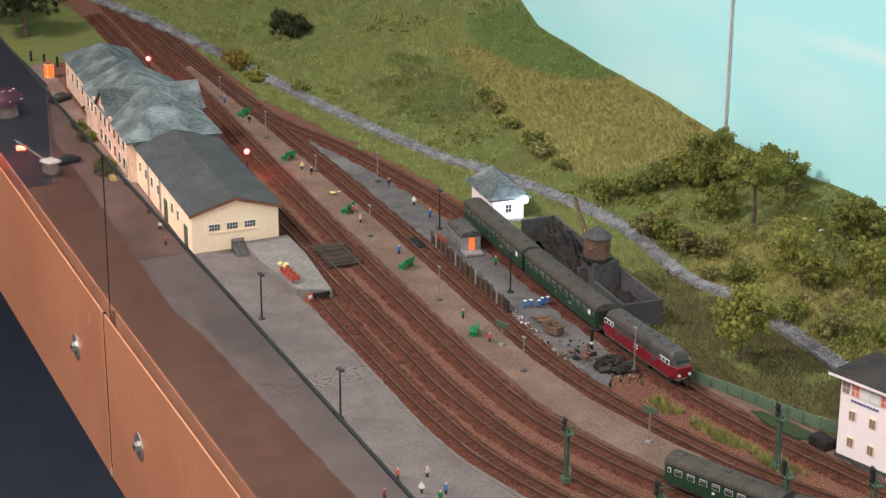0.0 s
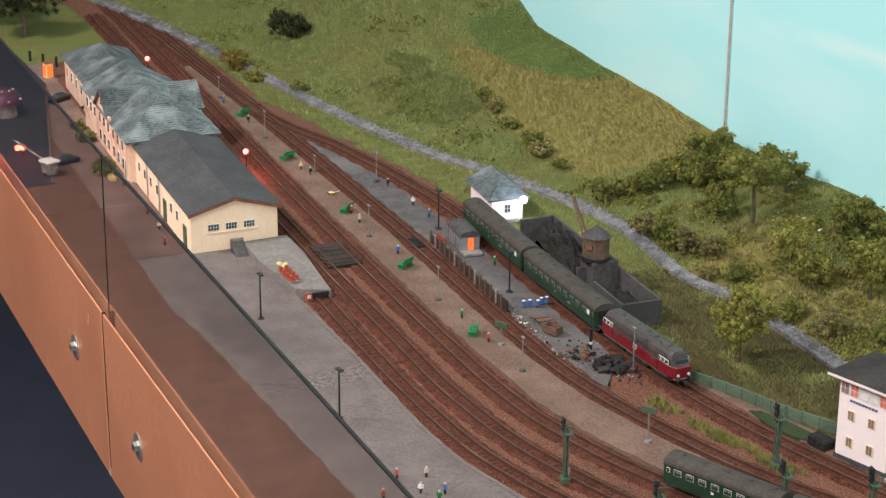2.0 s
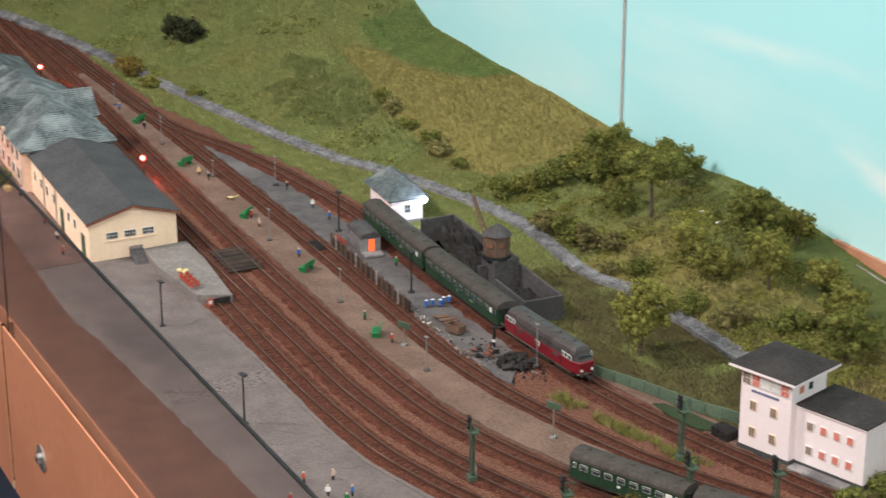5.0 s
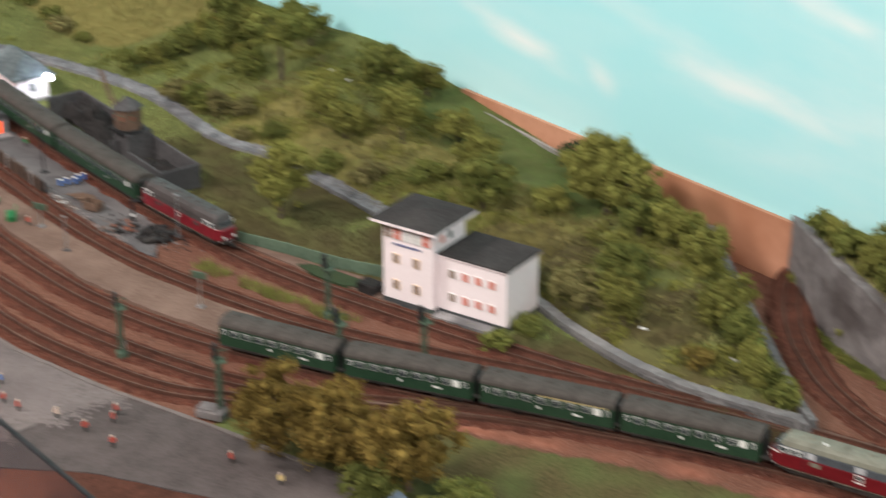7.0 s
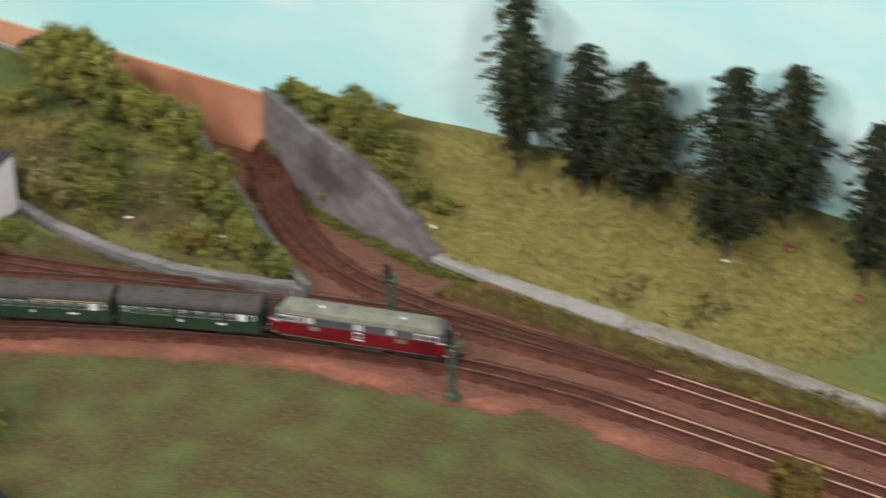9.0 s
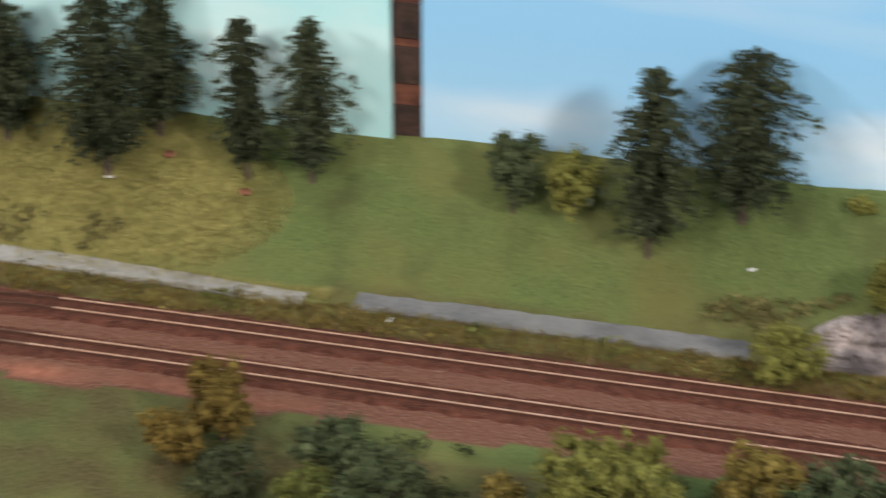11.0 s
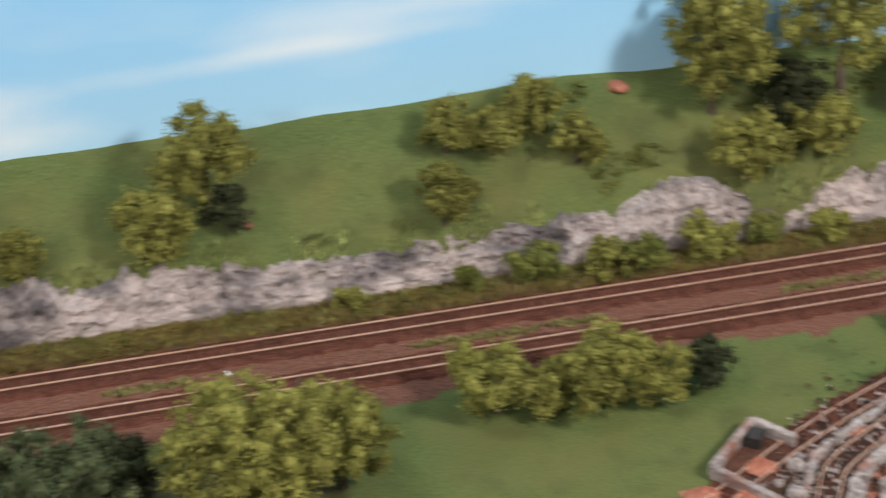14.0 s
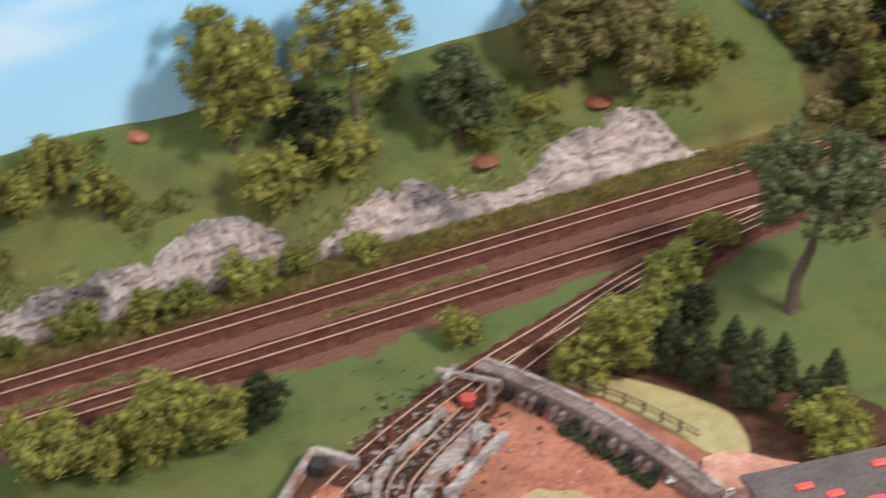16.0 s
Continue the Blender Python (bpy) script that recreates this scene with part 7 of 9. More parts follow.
grove(((0.251, 0.818, 0.040, 0.028), (0.275, 0.814, 0.030, 0.018), (0.314, 0.817, 0.042, 0.024), (0.335, 0.805, 0.036, 0.021), (0.300, 0.805, 0.042, 0.021)), "bush", "light green bush beside the main line", "bush", ("leaf_light",), 330, "trackside bushes", stem=0.03)
leafy("bush", "dark green bush beside the main line", "bush", 0.366, 0.812, 0.030, 0.018, "leaf_dark", 336, stem=0.0)
leafy("broadleaf_tree", "light green tree before the main line", "tree", -0.108, 0.762, 0.064, 0.045, "leaf_light", 340, stem=0.15)
leafy("broadleaf_tree", "bluish green tree before the main line", "tree", 0.016, 0.768, 0.060, 0.046, "leaf_blue", 341, stem=0.12)
leafy("broadleaf_tree", "ochre tree before the main line", "tree", -0.032, 0.778, 0.066, 0.022, "leaf_ochre", 342, stem=0.15)
leafy("bush", "dark green bush before the main line", "bush", 0.052, 0.785, 0.052, 0.018, "leaf_dark", 343, stem=0.05)
leafy("broadleaf_tree", "large light green tree before the main line", "tree", 0.120, 0.757, 0.086, 0.056, "leaf_light", 344, stem=0.12)
leafy("broadleaf_tree", "light green tree before the main line", "tree", 0.160, 0.778, 0.056, 0.030, "leaf_light", 345, stem=0.12)
leafy("broadleaf_tree", "bluish green tree before the main line", "tree", -0.215, 0.752, 0.048, 0.028, "leaf_blue", 346, stem=0.12)
leafy("bush", "small ochre bush before the main line", "bush", -0.158, 0.775, 0.026, 0.014, "leaf_ochre", 347, stem=0.0)
grove(((-0.882, 0.606, 0.056, 0.032), (-0.858, 0.628, 0.052, 0.030), (-0.793, 0.639, 0.057, 0.034), (-0.835, 0.622, 0.046, 0.026), (-0.316, 0.806, 0.048, 0.022), (-0.333, 0.780, 0.032, 0.018)), "broadleaf_tree", "ochre brown shrubby tree on the front lawn", "tree", ("leaf_rust",), 350, "ochre trees", stem=0.06)
grove(((-0.746, 0.640, 0.026, 0.024), (-0.253, 0.800, 0.026, 0.024), (-0.792, 0.610, 0.028, 0.026)), "bush", "green bush on the front lawn", "bush", ("leaf_mid", "leaf_blue"), 360, "lawn bushes", stem=0.0)
grove(((0.536, 0.758, 0.034, 0.019), (0.559, 0.752, 0.056, 0.021), (0.619, 0.790, 0.050, 0.022), (0.691, 0.840, 0.024, 0.019), (0.66, 0.825, 0.022, 0.016), (0.590, 0.770, 0.04, 0.02)), "shrub", "light green hedge shrub beside the depot track", "shrub", ("leaf_light", "leaf_light", "leaf_mid"), 370, "depot hedge", stem=0.0)
grove(((0.582, 0.756, 0.030, 0.018), (0.622, 0.767, 0.036, 0.013)), "shrub", "bluish green hedge shrub", "shrub", ("leaf_blue", "leaf_dark"), 380, "depot hedge", stem=0.0)
leafy("bush", "light green bush at the garden corner", "bush", 0.617, 0.640, 0.036, 0.023, "leaf_light", 385, stem=0.0)


def cypress(x, y, h, r, seed):
    random.seed(seed)
    t = thing("cypress", "dark green pointed cypress in the depot garden", "cypress", pose(x, y, 0), "cypresses")
    cs, rs = [], []
    for k in range(54):
        f = (k + random.random()) / 54
        w = r * 0.62 * min(1.0, 0.55 + 2.5 * f) * (1.0 - f) ** 0.75 * random.uniform(0.5, 1.0)
        a = k * 2.4
        cs.append((math.cos(a) * w, math.sin(a) * w, h * (0.06 + 0.90 * f)))
        rs.append(max(0.0014, r * 0.34 * (1.05 - f) ** 0.5))
    part("crown", None, None, t, data=flakes_mesh("crown", cs, rs, 170, 0.0010, "leaf_dark", seed, 0.75))
    part("trunk", rodm((0, 0, -0.002), (0, 0, h * 0.5), 0.0012, seg=6), "bark", t)


for i, (x, y, h, r) in enumerate(((0.585, 0.741, 0.039, 0.010), (0.593, 0.723, 0.037, 0.011), (0.623, 0.733, 0.028, 0.009), (0.604, 0.692, 0.047, 0.013), (0.629, 0.698, 0.034, 0.010), (0.617, 0.661, 0.038, 0.010), (0.648, 0.677, 0.030, 0.009))):
    cypress(x, y, h * 1.12, r * 1.5, 400 + i)

# big tree with a leaning bare trunk at the end of the shed tracks
oak = leafy("broadleaf_tree", "tall sage green tree with a leaning bare trunk", "tree", 0.684, 0.757, 0.108, 0.060, "leaf_sage", 420, stem=0.40, gaps=0.25, lean=(0.026, 0.008), turn=0)


grove(((0.868, 0.945, 0.016, 0.016), (0.882, 0.975, 0.018, 0.018), (0.897, 1.025, 0.020, 0.018), (0.875, 0.915, 0.014, 0.016), (0.90, 0.955, 0.018, 0.020), (0.93, 1.00, 0.024, 0.024), (0.925, 0.965, 0.022, 0.022), (0.955, 0.945, 0.026, 0.026), (0.895, 1.005, 0.018, 0.018), (0.99, 0.95, 0.034, 0.030), (1.0, 1.01, 0.04, 0.034), (0.89, 0.925, 0.014, 0.016)),
      "shrub", "brown undergrowth shrub at the forest edge", "shrub", ("leaf_olive", "leaf_dark", "leaf_ochre"), 430, "forest undergrowth", stem=0.0)

# ---- grass ----
WEEDS = [(-1.139, 0.719), (-1.10, 0.7225), (-1.055, 0.732), (-1.015, 0.740), (-0.98, 0.748)]


def blades(name, label, x0, x1, y0, y1, count, h, material, want, seed):
    rng = np.random.default_rng(seed)
    V = []
    X, Y = rng.uniform(x0, x1, count), rng.uniform(y0, y1, count)
    for x, y in zip(X, Y):
        if y > BACK - 0.003 or not want(x, y):
            continue
        z = height(x, y) - 0.0005
        a, s = -0.3 * x + rng.normal() * 0.35, h * rng.uniform(0.5, 1.25)
        dx, dy, w = rng.normal() * 0.42 * s, rng.normal() * 0.42 * s - 0.15 * s, 0.00022 + 0.034 * h
        V += [(x - math.cos(a) * w, y - math.sin(a) * w, z), (x + math.cos(a) * w, y + math.sin(a) * w, z), (x + dx, y + dy, z + s)]
    me = bpy.data.meshes.new(name)
    me.from_pydata(V, [], [(i, i + 1, i + 2) for i in range(0, len(V), 3)])
    me.materials.append(M[material])
    tagged(new(name, me), label, "grass", kind="stuff")


blades("meadow_grass", "green static grass on the hillside meadow", -2.7, -1.25, 0.70, BACK, 230000, 0.0032, "grass_blade", lambda x, y: 0.9 < cover(x, y) < 1.6 and undergrowth(x, y) < 0.4, 1)
blades("fresh_grass", "short fresh green grass along the hilltop", -1.97, -1.60, 0.965, BACK, 48000, 0.0024, "grass_fresh", lambda x, y: 0.8 < cover(x, y) < 0.9, 12)
blades("fresh_grass", "short bright green lawn below the orange board", -1.24, -0.97, 0.95, BACK, 16000, 0.0018, "grass_fresh", lambda x, y: 0.8 < cover(x, y) < 0.9, 13)
blades("dry_grass", "dry yellowish grass on the hillside", -2.1, -0.95, 0.86, BACK, 80000, 0.0046, "grass_dry", lambda x, y: cover(x, y) > 1.3, 2)
blades("dry_grass", "dry yellowish grass above the field road", -0.8, -0.3, 0.95, BACK, 34000, 0.0042, "grass_dry", lambda x, y: cover(x, y) > 1.15, 3)
blades("bank_grass", "green grass on the wooded bank", -1.25, -0.69, 0.77, BACK, 34000, 0.0038, "grass_blade", lambda x, y: 0.9 < cover(x, y) and undergrowth(x, y) < 0.4, 4)
blades("scrub_grass", "brown scrubby grass beside the stone path", -1.42, -0.69, 0.77, 0.95, 52000, 0.0036, "grass_brown", lambda x, y: 0.9 < cover(x, y) and undergrowth(x, y) > 0.35, 14)
blades("verge_grass", "ochre weeds along the line", -0.62, 0.85, 0.922, 0.944, 9000, 0.0050, "leaf_ochre", lambda x, y: random.random() < 0.85, 5)
blades("verge_grass", "green weeds along the line", -0.62, 0.85, 0.924, 0.944, 5000, 0.0042, "grass_blade", lambda x, y: True, 6)
blades("lawn_grass", "short green lawn grass on the slope", -0.32, 0.9, 0.95, BACK, 40000, 0.0016, "grass_lawn", lambda x, y: cover(x, y) < 1.6, 7)
blades("lawn_grass", "short dark olive lawn grass before the line", -0.93, -0.28, 0.58, 0.84, 34000, 0.0018, "grass_front", lambda x, y: 0.9 < cover(x, y), 8)
blades("lawn_grass", "short green lawn grass before the line", -0.28, 0.62, 0.60, 0.84, 26000, 0.0016, "grass_lawn", lambda x, y: 0.9 < cover(x, y) and undergrowth(x, y) < 0.5, 15)
blades("deep_grass", "deep green patch in the hillside meadow", -1.97, -1.72, 0.82, 0.95, 22000, 0.0034, "grass_shade", lambda x, y: 0.9 < cover(x, y) < 1.5 and ((x + 1.845) / 0.085) ** 2 + ((y - 0.872) / 0.042) ** 2 < 1 + 1.2 * noise.noise((x * 30, y * 30, 4)), 16)
blades("fresh_grass", "bright green grass inside the edge of the cutting", -0.81, -0.715, 0.86, 0.965, 9000, 0.0032, "grass_fresh", lambda x, y: 0.002 < lin(x, CUT_L[::-1]) - y < 0.016 + 0.01 * noise.noise((x * 40, y * 40, 2)), 19)
VERGE = [(-0.72, 0.843), (-0.6885, 0.848), (-0.6674, 0.8535), (-0.645, 0.856), (-0.62, 0.858)]
blades("verge_grass", "olive verge grass below the end of the low wall", -0.74, -0.62, 0.83, 0.875, 9000, 0.0045, "grass_brown", lambda x, y: abs(y - lin(x, VERGE)) < 0.010 + 0.006 * noise.noise((x * 50, y * 50, 6)), 17)
blades("verge_grass", "yellow-green verge grass beside the branch track", -0.685, -0.615, 0.83, 0.875, 4500, 0.0050, "grass_lush", lambda x, y: abs(y - lin(x, VERGE)) < 0.008 and noise.noise((x * 55, y * 55, 9)) > -0.05, 18)
blades("weeds", "tall yellow-green weeds between the tracks", -1.135, -0.985, 0.69, 0.76, 6500, 0.0060, "grass_lush", lambda x, y: abs(y - lin(x, WEEDS)) < 0.0065 + 0.003 * noise.noise((x * 60, 0, 0)) and noise.noise((x * 45, y * 45, 3)) > -0.25, 9)

def carpet(name, label, x0, x1, y0, y1, count, size, material, want, seed):
    """Low flock clumps strewn over the ground, as one mesh."""
    rng = np.random.default_rng(seed)
    V = []
    for x, y in zip(rng.uniform(x0, x1, count), rng.uniform(y0, y1, count)):
        if y > BACK - 0.004 or not want(x, y):
            continue
        r, m = size * rng.uniform(0.5, 1.5), 16
        o = rng.normal(size=(m, 3)) * (0.62, 0.62, 0.40) * r
        o[:, 2] = np.abs(o[:, 2])
        c = o + (x, y, height(x, y))
        d = rng.normal(size=(m, 2, 3)) * 0.00085
        V.append(np.stack([c + d[:, 0], c + d[:, 1], c - d[:, 0] - d[:, 1]], 1).reshape(-1, 3))
    V = np.concatenate(V)
    me = bpy.data.meshes.new(name)
    me.from_pydata(V.tolist(), [], np.arange(len(V)).reshape(-1, 3).tolist())
    me.materials.append(M[material])
    tagged(new(name, me), label, "undergrowth", kind="stuff")


def scrubby(x, y):
    """The flat brown patches of the bank, where no bramble grows."""
    return ((x + 0.975) / 0.055) ** 2 + ((y - 0.905) / 0.028) ** 2 < 1 or ((x + 0.825) / 0.035) ** 2 + ((y - 0.892) / 0.026) ** 2 < 1


def patchy(x, y, scale, seed, cut):
    return noise.noise((x * scale, y * scale, seed)) > cut


carpet("bramble_carpet", "olive brambles among the bushes of the hillside", -1.56, -0.96, 0.86, BACK, 4600, 0.0042, "leaf_mid", lambda x, y: y > lin(x, BASE) + 0.014 and cover(x, y) > 0.9 and (x > -1.50 or cover(x, y) < 1.4) and patchy(x, y, 26, 1, 0.14 if x < -1.2 else 0.05) and not scrubby(x, y), 21)
carpet("bramble_carpet", "pale yellow-green brambles on the hillside", -1.50, -0.96, 0.86, BACK, 5200, 0.0040, "leaf_light", lambda x, y: y > lin(x, BASE) + 0.012 and cover(x, y) > 0.9 and patchy(x, y, 30, 5, 0.18 if x < -1.2 else 0.06) and not scrubby(x, y), 22)
carpet("bramble_carpet", "brown dry brambles under the bank trees", -1.42, -0.70, 0.85, BACK, 2800, 0.0036, "leaf_olive", lambda x, y: y > lin(x, BASE) + 0.008 and not in_cutting(x, y) and cover(x, y) > 0.9 and (x < -0.69) and patchy(x, y, 24, 9, 0.0) and not (x > -0.86 and y > 0.97), 23)
carpet("bramble_carpet", "light green weeds on the bank above the low wall", -0.95, -0.70, 0.85, 1.0, 2600, 0.0038, "leaf_light", lambda x, y: y > lin(x, BASE) + 0.008 and not in_cutting(x, y) and cover(x, y) > 0.9 and y < lin(x, CUT_L[::-1]) and patchy(x, y, 30, 12, 0.0) and not scrubby(x, y), 24)
carpet("meadow_tufts", "dark green tufts in the hillside meadow", -2.6, -1.55, 0.74, BACK, 2600, 0.0050, "leaf_mid", lambda x, y: y > lin(x, BASE) + 0.012 and 0.9 < cover(x, y) < 1.5 and patchy(x, y, 17, 3, 0.22), 25)
carpet("verge_weeds", "ochre weeds between the line and the rocks", -0.62, 0.80, 0.920, 0.945, 1500, 0.0030, "leaf_ochre", lambda x, y: patchy(x, y, 22, 2, -0.12), 26)
carpet("verge_weeds", "green weeds between the line and the rocks", -0.62, 0.80, 0.926, 0.945, 1700, 0.0030, "leaf_mid", lambda x, y: patchy(x, y, 26, 6, 0.18), 27)
# dark flock added where the front trees shade the ground
carpet("front_brambles", "dark olive flock added as shade under the trees before the line", -0.22, 0.15, 0.735, 0.826, 1500, 0.0042, "leaf_dark", lambda x, y: patchy(x, y, 20, 14, 0.1), 34)
blades("verge_grass", "brown dry grass along the line", -0.62, 0.86, 0.919, 0.945, 24000, 0.0050, "verge", lambda x, y: True, 17)
carpet("verge_weeds", "brown scrub at the foot of the slope", -0.15, 0.02, 0.952, 0.985, 600, 0.0036, "leaf_olive", lambda x, y: (x > -0.05 or y > 0.970) and y < 0.985 - 0.3 * max(0, -0.06 - x) and patchy(x, y, 30, 7, 0.0), 28)
carpet("track_weeds", "low green weeds between the two lines", 0.05, 0.62, 0.8855, 0.8905, 600, 0.0013, "leaf_olive", lambda x, y: patchy(x, y, 9, 8, 0.0), 29)
carpet("wall_weeds", "weeds along the foot of the retaining wall", -0.84, -0.60, 0.93, 1.04, 5000, 0.0030, "leaf_mid", lambda x, y: in_cutting(x, y) and 0.002 < lin(x, CUT_R[::-1]) - y < 0.010, 30)
carpet("roadside_scrub", "olive scrub beside the field road", -0.56, -0.44, 0.966, 0.985, 150, 0.0024, "leaf_olive", lambda x, y: patchy(x, y, 30, 17, 0.0), 35)
carpet("slope_scrub", "mixed scrub under the slope trees", 0.36, 0.80, 0.965, BACK, 1300, 0.0036, "leaf_mid", lambda x, y: patchy(x, y, 24, 4, 0.2), 31)

# ---- rocks ----


ROCK_TOP = [(-0.03, 0.0), (-0.02, 0.015), (0.0, 0.028), (0.02, 0.036), (0.036, 0.026), (0.06, 0.024), (0.08, 0.032), (0.11, 0.026), (0.16, 0.022), (0.24, 0.020), (0.32, 0.024), (0.37, 0.023),
            (0.40, 0.040), (0.415, 0.041), (0.448, 0.022), (0.470, 0.010), (0.490, 0.015), (0.51, 0.023), (0.545, 0.029), (0.57, 0.018), (0.61, 0.008), (0.632, 0.014), (0.648, 0.024), (0.660, 0.036), (0.672, 0.034), (0.690, 0.028), (0.702, 0.040), (0.716, 0.043), (0.730, 0.032), (0.744, 0.014), (0.756, 0.0)]


def rock_face(x0, x1, nx, material, label):
    """Lumpy plaster rock along the foot of the slope."""
    bm = bmesh.new()
    nz = 28
    rows = []
    for i in range(nx + 1):
        x = x0 + (x1 - x0) * i / nx
        top = lin(x, ROCK_TOP) * (0.94 + 0.20 * noise.noise((x * 55, 0, 9)) + 0.16 * noise.noise((x * 190, 0, 4)))
        foot = 0.944 - 0.003 * noise.noise((x * 16, 3, 1))
        row = []
        for j in range(nz + 1):
            f = j / nz
            u = min(1.0, f / 0.72)
            q = Vector((x, foot + 0.020 * u ** 1.5 + (0.016 * (f - 0.72) / 0.28 if f > 0.72 else 0), 0))
            crest = top * math.sin(u * math.pi / 2) ** 0.9
            back = height(x, min(q.y, 1.0)) - 0.003
            q.z = crest if f <= 0.72 else crest + (min(back, crest) - crest) * ((f - 0.72) / 0.28)
            s = min(1.0, 4 * f) * min(1.0, 4 * (1 - f)) * min(1, top / 0.012)
            big = noise.fractal((x * 40, f * 1.5, 2), 0.9, 2.1, 3)
            ledge = noise.noise((x * 26, q.z * 210 + 0.6 * noise.noise((x * 30, 0, 5)), 6))
            block = noise.voronoi((x * 85, f * 4.5, 1))[0]
            fine = noise.fractal((x * 230, f * 12, 4), 0.8, 2.0, 3)
            d = 0.0030 * big + 0.0034 * ledge + 0.0062 * (block[1] - block[0] - 0.25) + 0.0026 * fine
            q.y -= d * s
            q.z += d * s * 0.6
            row.append(bm.verts.new(q - Vector((0, 0, 0.004 if j == 0 else 0))))
        rows.append(row)
    for r1, r2 in zip(rows, rows[1:]):
        for j in range(nz):
            bm.faces.new((r1[j], r2[j], r2[j + 1], r1[j + 1]))
    tagged(part("rock_face", bm, material), label, "rock", kind="structure")


M["rock_grey"] = surface("weathered_grey_rock", (0.235, 0.19, 0.185), (0.62, 0.53, 0.505), 80, 0.9, 1.0, 5, c3=(0.125, 0.108, 0.112), stain=26, cut=(0.46, 0.62), depth=0.002, spec=0.15, spread=0.17)
rock_face(-0.03, 0.474, 560, "rock_grey", "weathered pinkish grey craggy rock face below the slope")
rock_face(0.472, 0.765, 330, "rock", "pale pinkish craggy rock face below the slope")
blades("ledge_grass", "grass tufts hanging over the rock ledges", 0.0, 0.75, 0.955, 0.972, 9000, 0.0052, "grass_blade", lambda x, y: patchy(x, y, 34, 11, 0.05), 33)

# ---- small things of the station ----


def bench(x, y, turn):
    t = thing("bench", "bright green slatted platform bench", "bench", pose(x, y, 0.0028, 0, 0, turn) @ Matrix.Scale(1.0, 4), "platform benches")
    for k in range(3):
        part("seat_slat", boxm(-0.0072, 0.0072, -0.0036 + k * 0.0022, -0.0018 + k * 0.0022, 0.0038, 0.0044), "bench", t)
    for k in range(2):
        part("back_slat", boxm(-0.0072, 0.0072, 0.0030 + k * 0.0006, 0.0036 + k * 0.0006, 0.0052 + k * 0.0024, 0.0070 + k * 0.0024), "bench", t)
    for sx in (-0.0055, 0.0055):
        part("leg", boxm(sx - 0.0005, sx + 0.0005, -0.0034, 0.0034, 0, 0.0040), "bench", t)


for bx, by, bt in ((-1.758, 0.679, -70), (-1.593, 0.672, -50), (-1.445, 0.663, -60), (-1.293, 0.652, -30), (-1.913, 0.690, -60)):
    bench(bx, by, bt)


def figurine(x, y, material, turn=0, sitting=False, z=0.0026):
    """A painted model doll as one plain mesh."""
    h = 0.0066 if sitting else 0.0086
    bm = rodm((0, 0, 0), (0, 0, h * 0.45), 0.0008, 0.0011, 7)
    rod(bm, (0, 0, h * 0.42), (0, 0, h * 0.80), 0.0013, 0.0010, 7)
    blob(bm, (0, 0, h * 0.90), 0.0010, 1)
    rod(bm, (0.0014, 0, h * 0.76), (0.0018, -0.0006, h * 0.45), 0.0004, seg=5)
    rod(bm, (-0.0014, 0, h * 0.76), (-0.0018, -0.0006, h * 0.45), 0.0004, seg=5)
    ob = part("figurine", bm, material)
    legs = "chassis" if material != "black" else "brownwood"
    ob.data.materials.append(M[legs])
    ob.data.materials.append(M["skin"])
    for f in ob.data.polygons:
        f.material_index = 1 if f.center.z < h * 0.43 else 2 if f.center.z > h * 0.81 else 0
    ob.matrix_world = pose(x, y, z, 0, 0, turn)
    names = {"red": "red", "blue": "blue", "whitepaint": "white", "bench": "green", "black": "dark", "yellowpaint": "yellow", "skin": "pale"}
    tagged(ob, "tiny %s painted plastic figurine standing on the ground" % names[material], "figurine", "platform figurines")


for i, (fx, fy, fm) in enumerate(((-1.966, 0.688, "blue"), (-1.888, 0.687, "black"), (-1.724, 0.680, "yellowpaint"), (-1.705, 0.682, "black"), (-1.563, 0.672, "skin"), (-1.643, 0.736, "black"), (-1.586, 0.736, "whitepaint"),
                                  (-1.549, 0.735, "blue"), (-1.325, 0.658, "bench"), (-1.274, 0.656, "red"), (-1.418, 0.735, "bench"), (-1.477, 0.671, "blue"), (-1.588, 0.675, "red"))):
    figurine(fx, fy, fm, i * 40)
for i, (fx, fy, fm) in enumerate(((-1.097, 0.497, "red"), (-1.072, 0.503, "whitepaint"), (-1.091, 0.516, "skin"), (-1.064, 0.517, "blue"), (-1.056, 0.509, "bench"), (-1.040, 0.506, "red"), (-1.025, 0.508, "red"), (-1.001, 0.522, "skin"),
                                  (-0.975, 0.527, "red"), (-0.973, 0.546, "red"), (-0.981, 0.553, "red"), (-0.947, 0.530, "red"), (-1.074, 0.478, "red"))):
    figurine(fx, fy, fm, i * 55, z=0.002)
for i, (fx, fy, fm) in enumerate(((-1.585, 0.497, "red"), (-1.625, 0.505, "whitepaint"), (-1.668, 0.508, "red"), (-1.752, 0.512, "blue"), (-2.00, 0.542, "black"), (-0.885, 0.575, "red"), (-0.845, 0.583, "yellowpaint"))):
    figurine(fx, fy, fm, i * 70, z=0.0016)


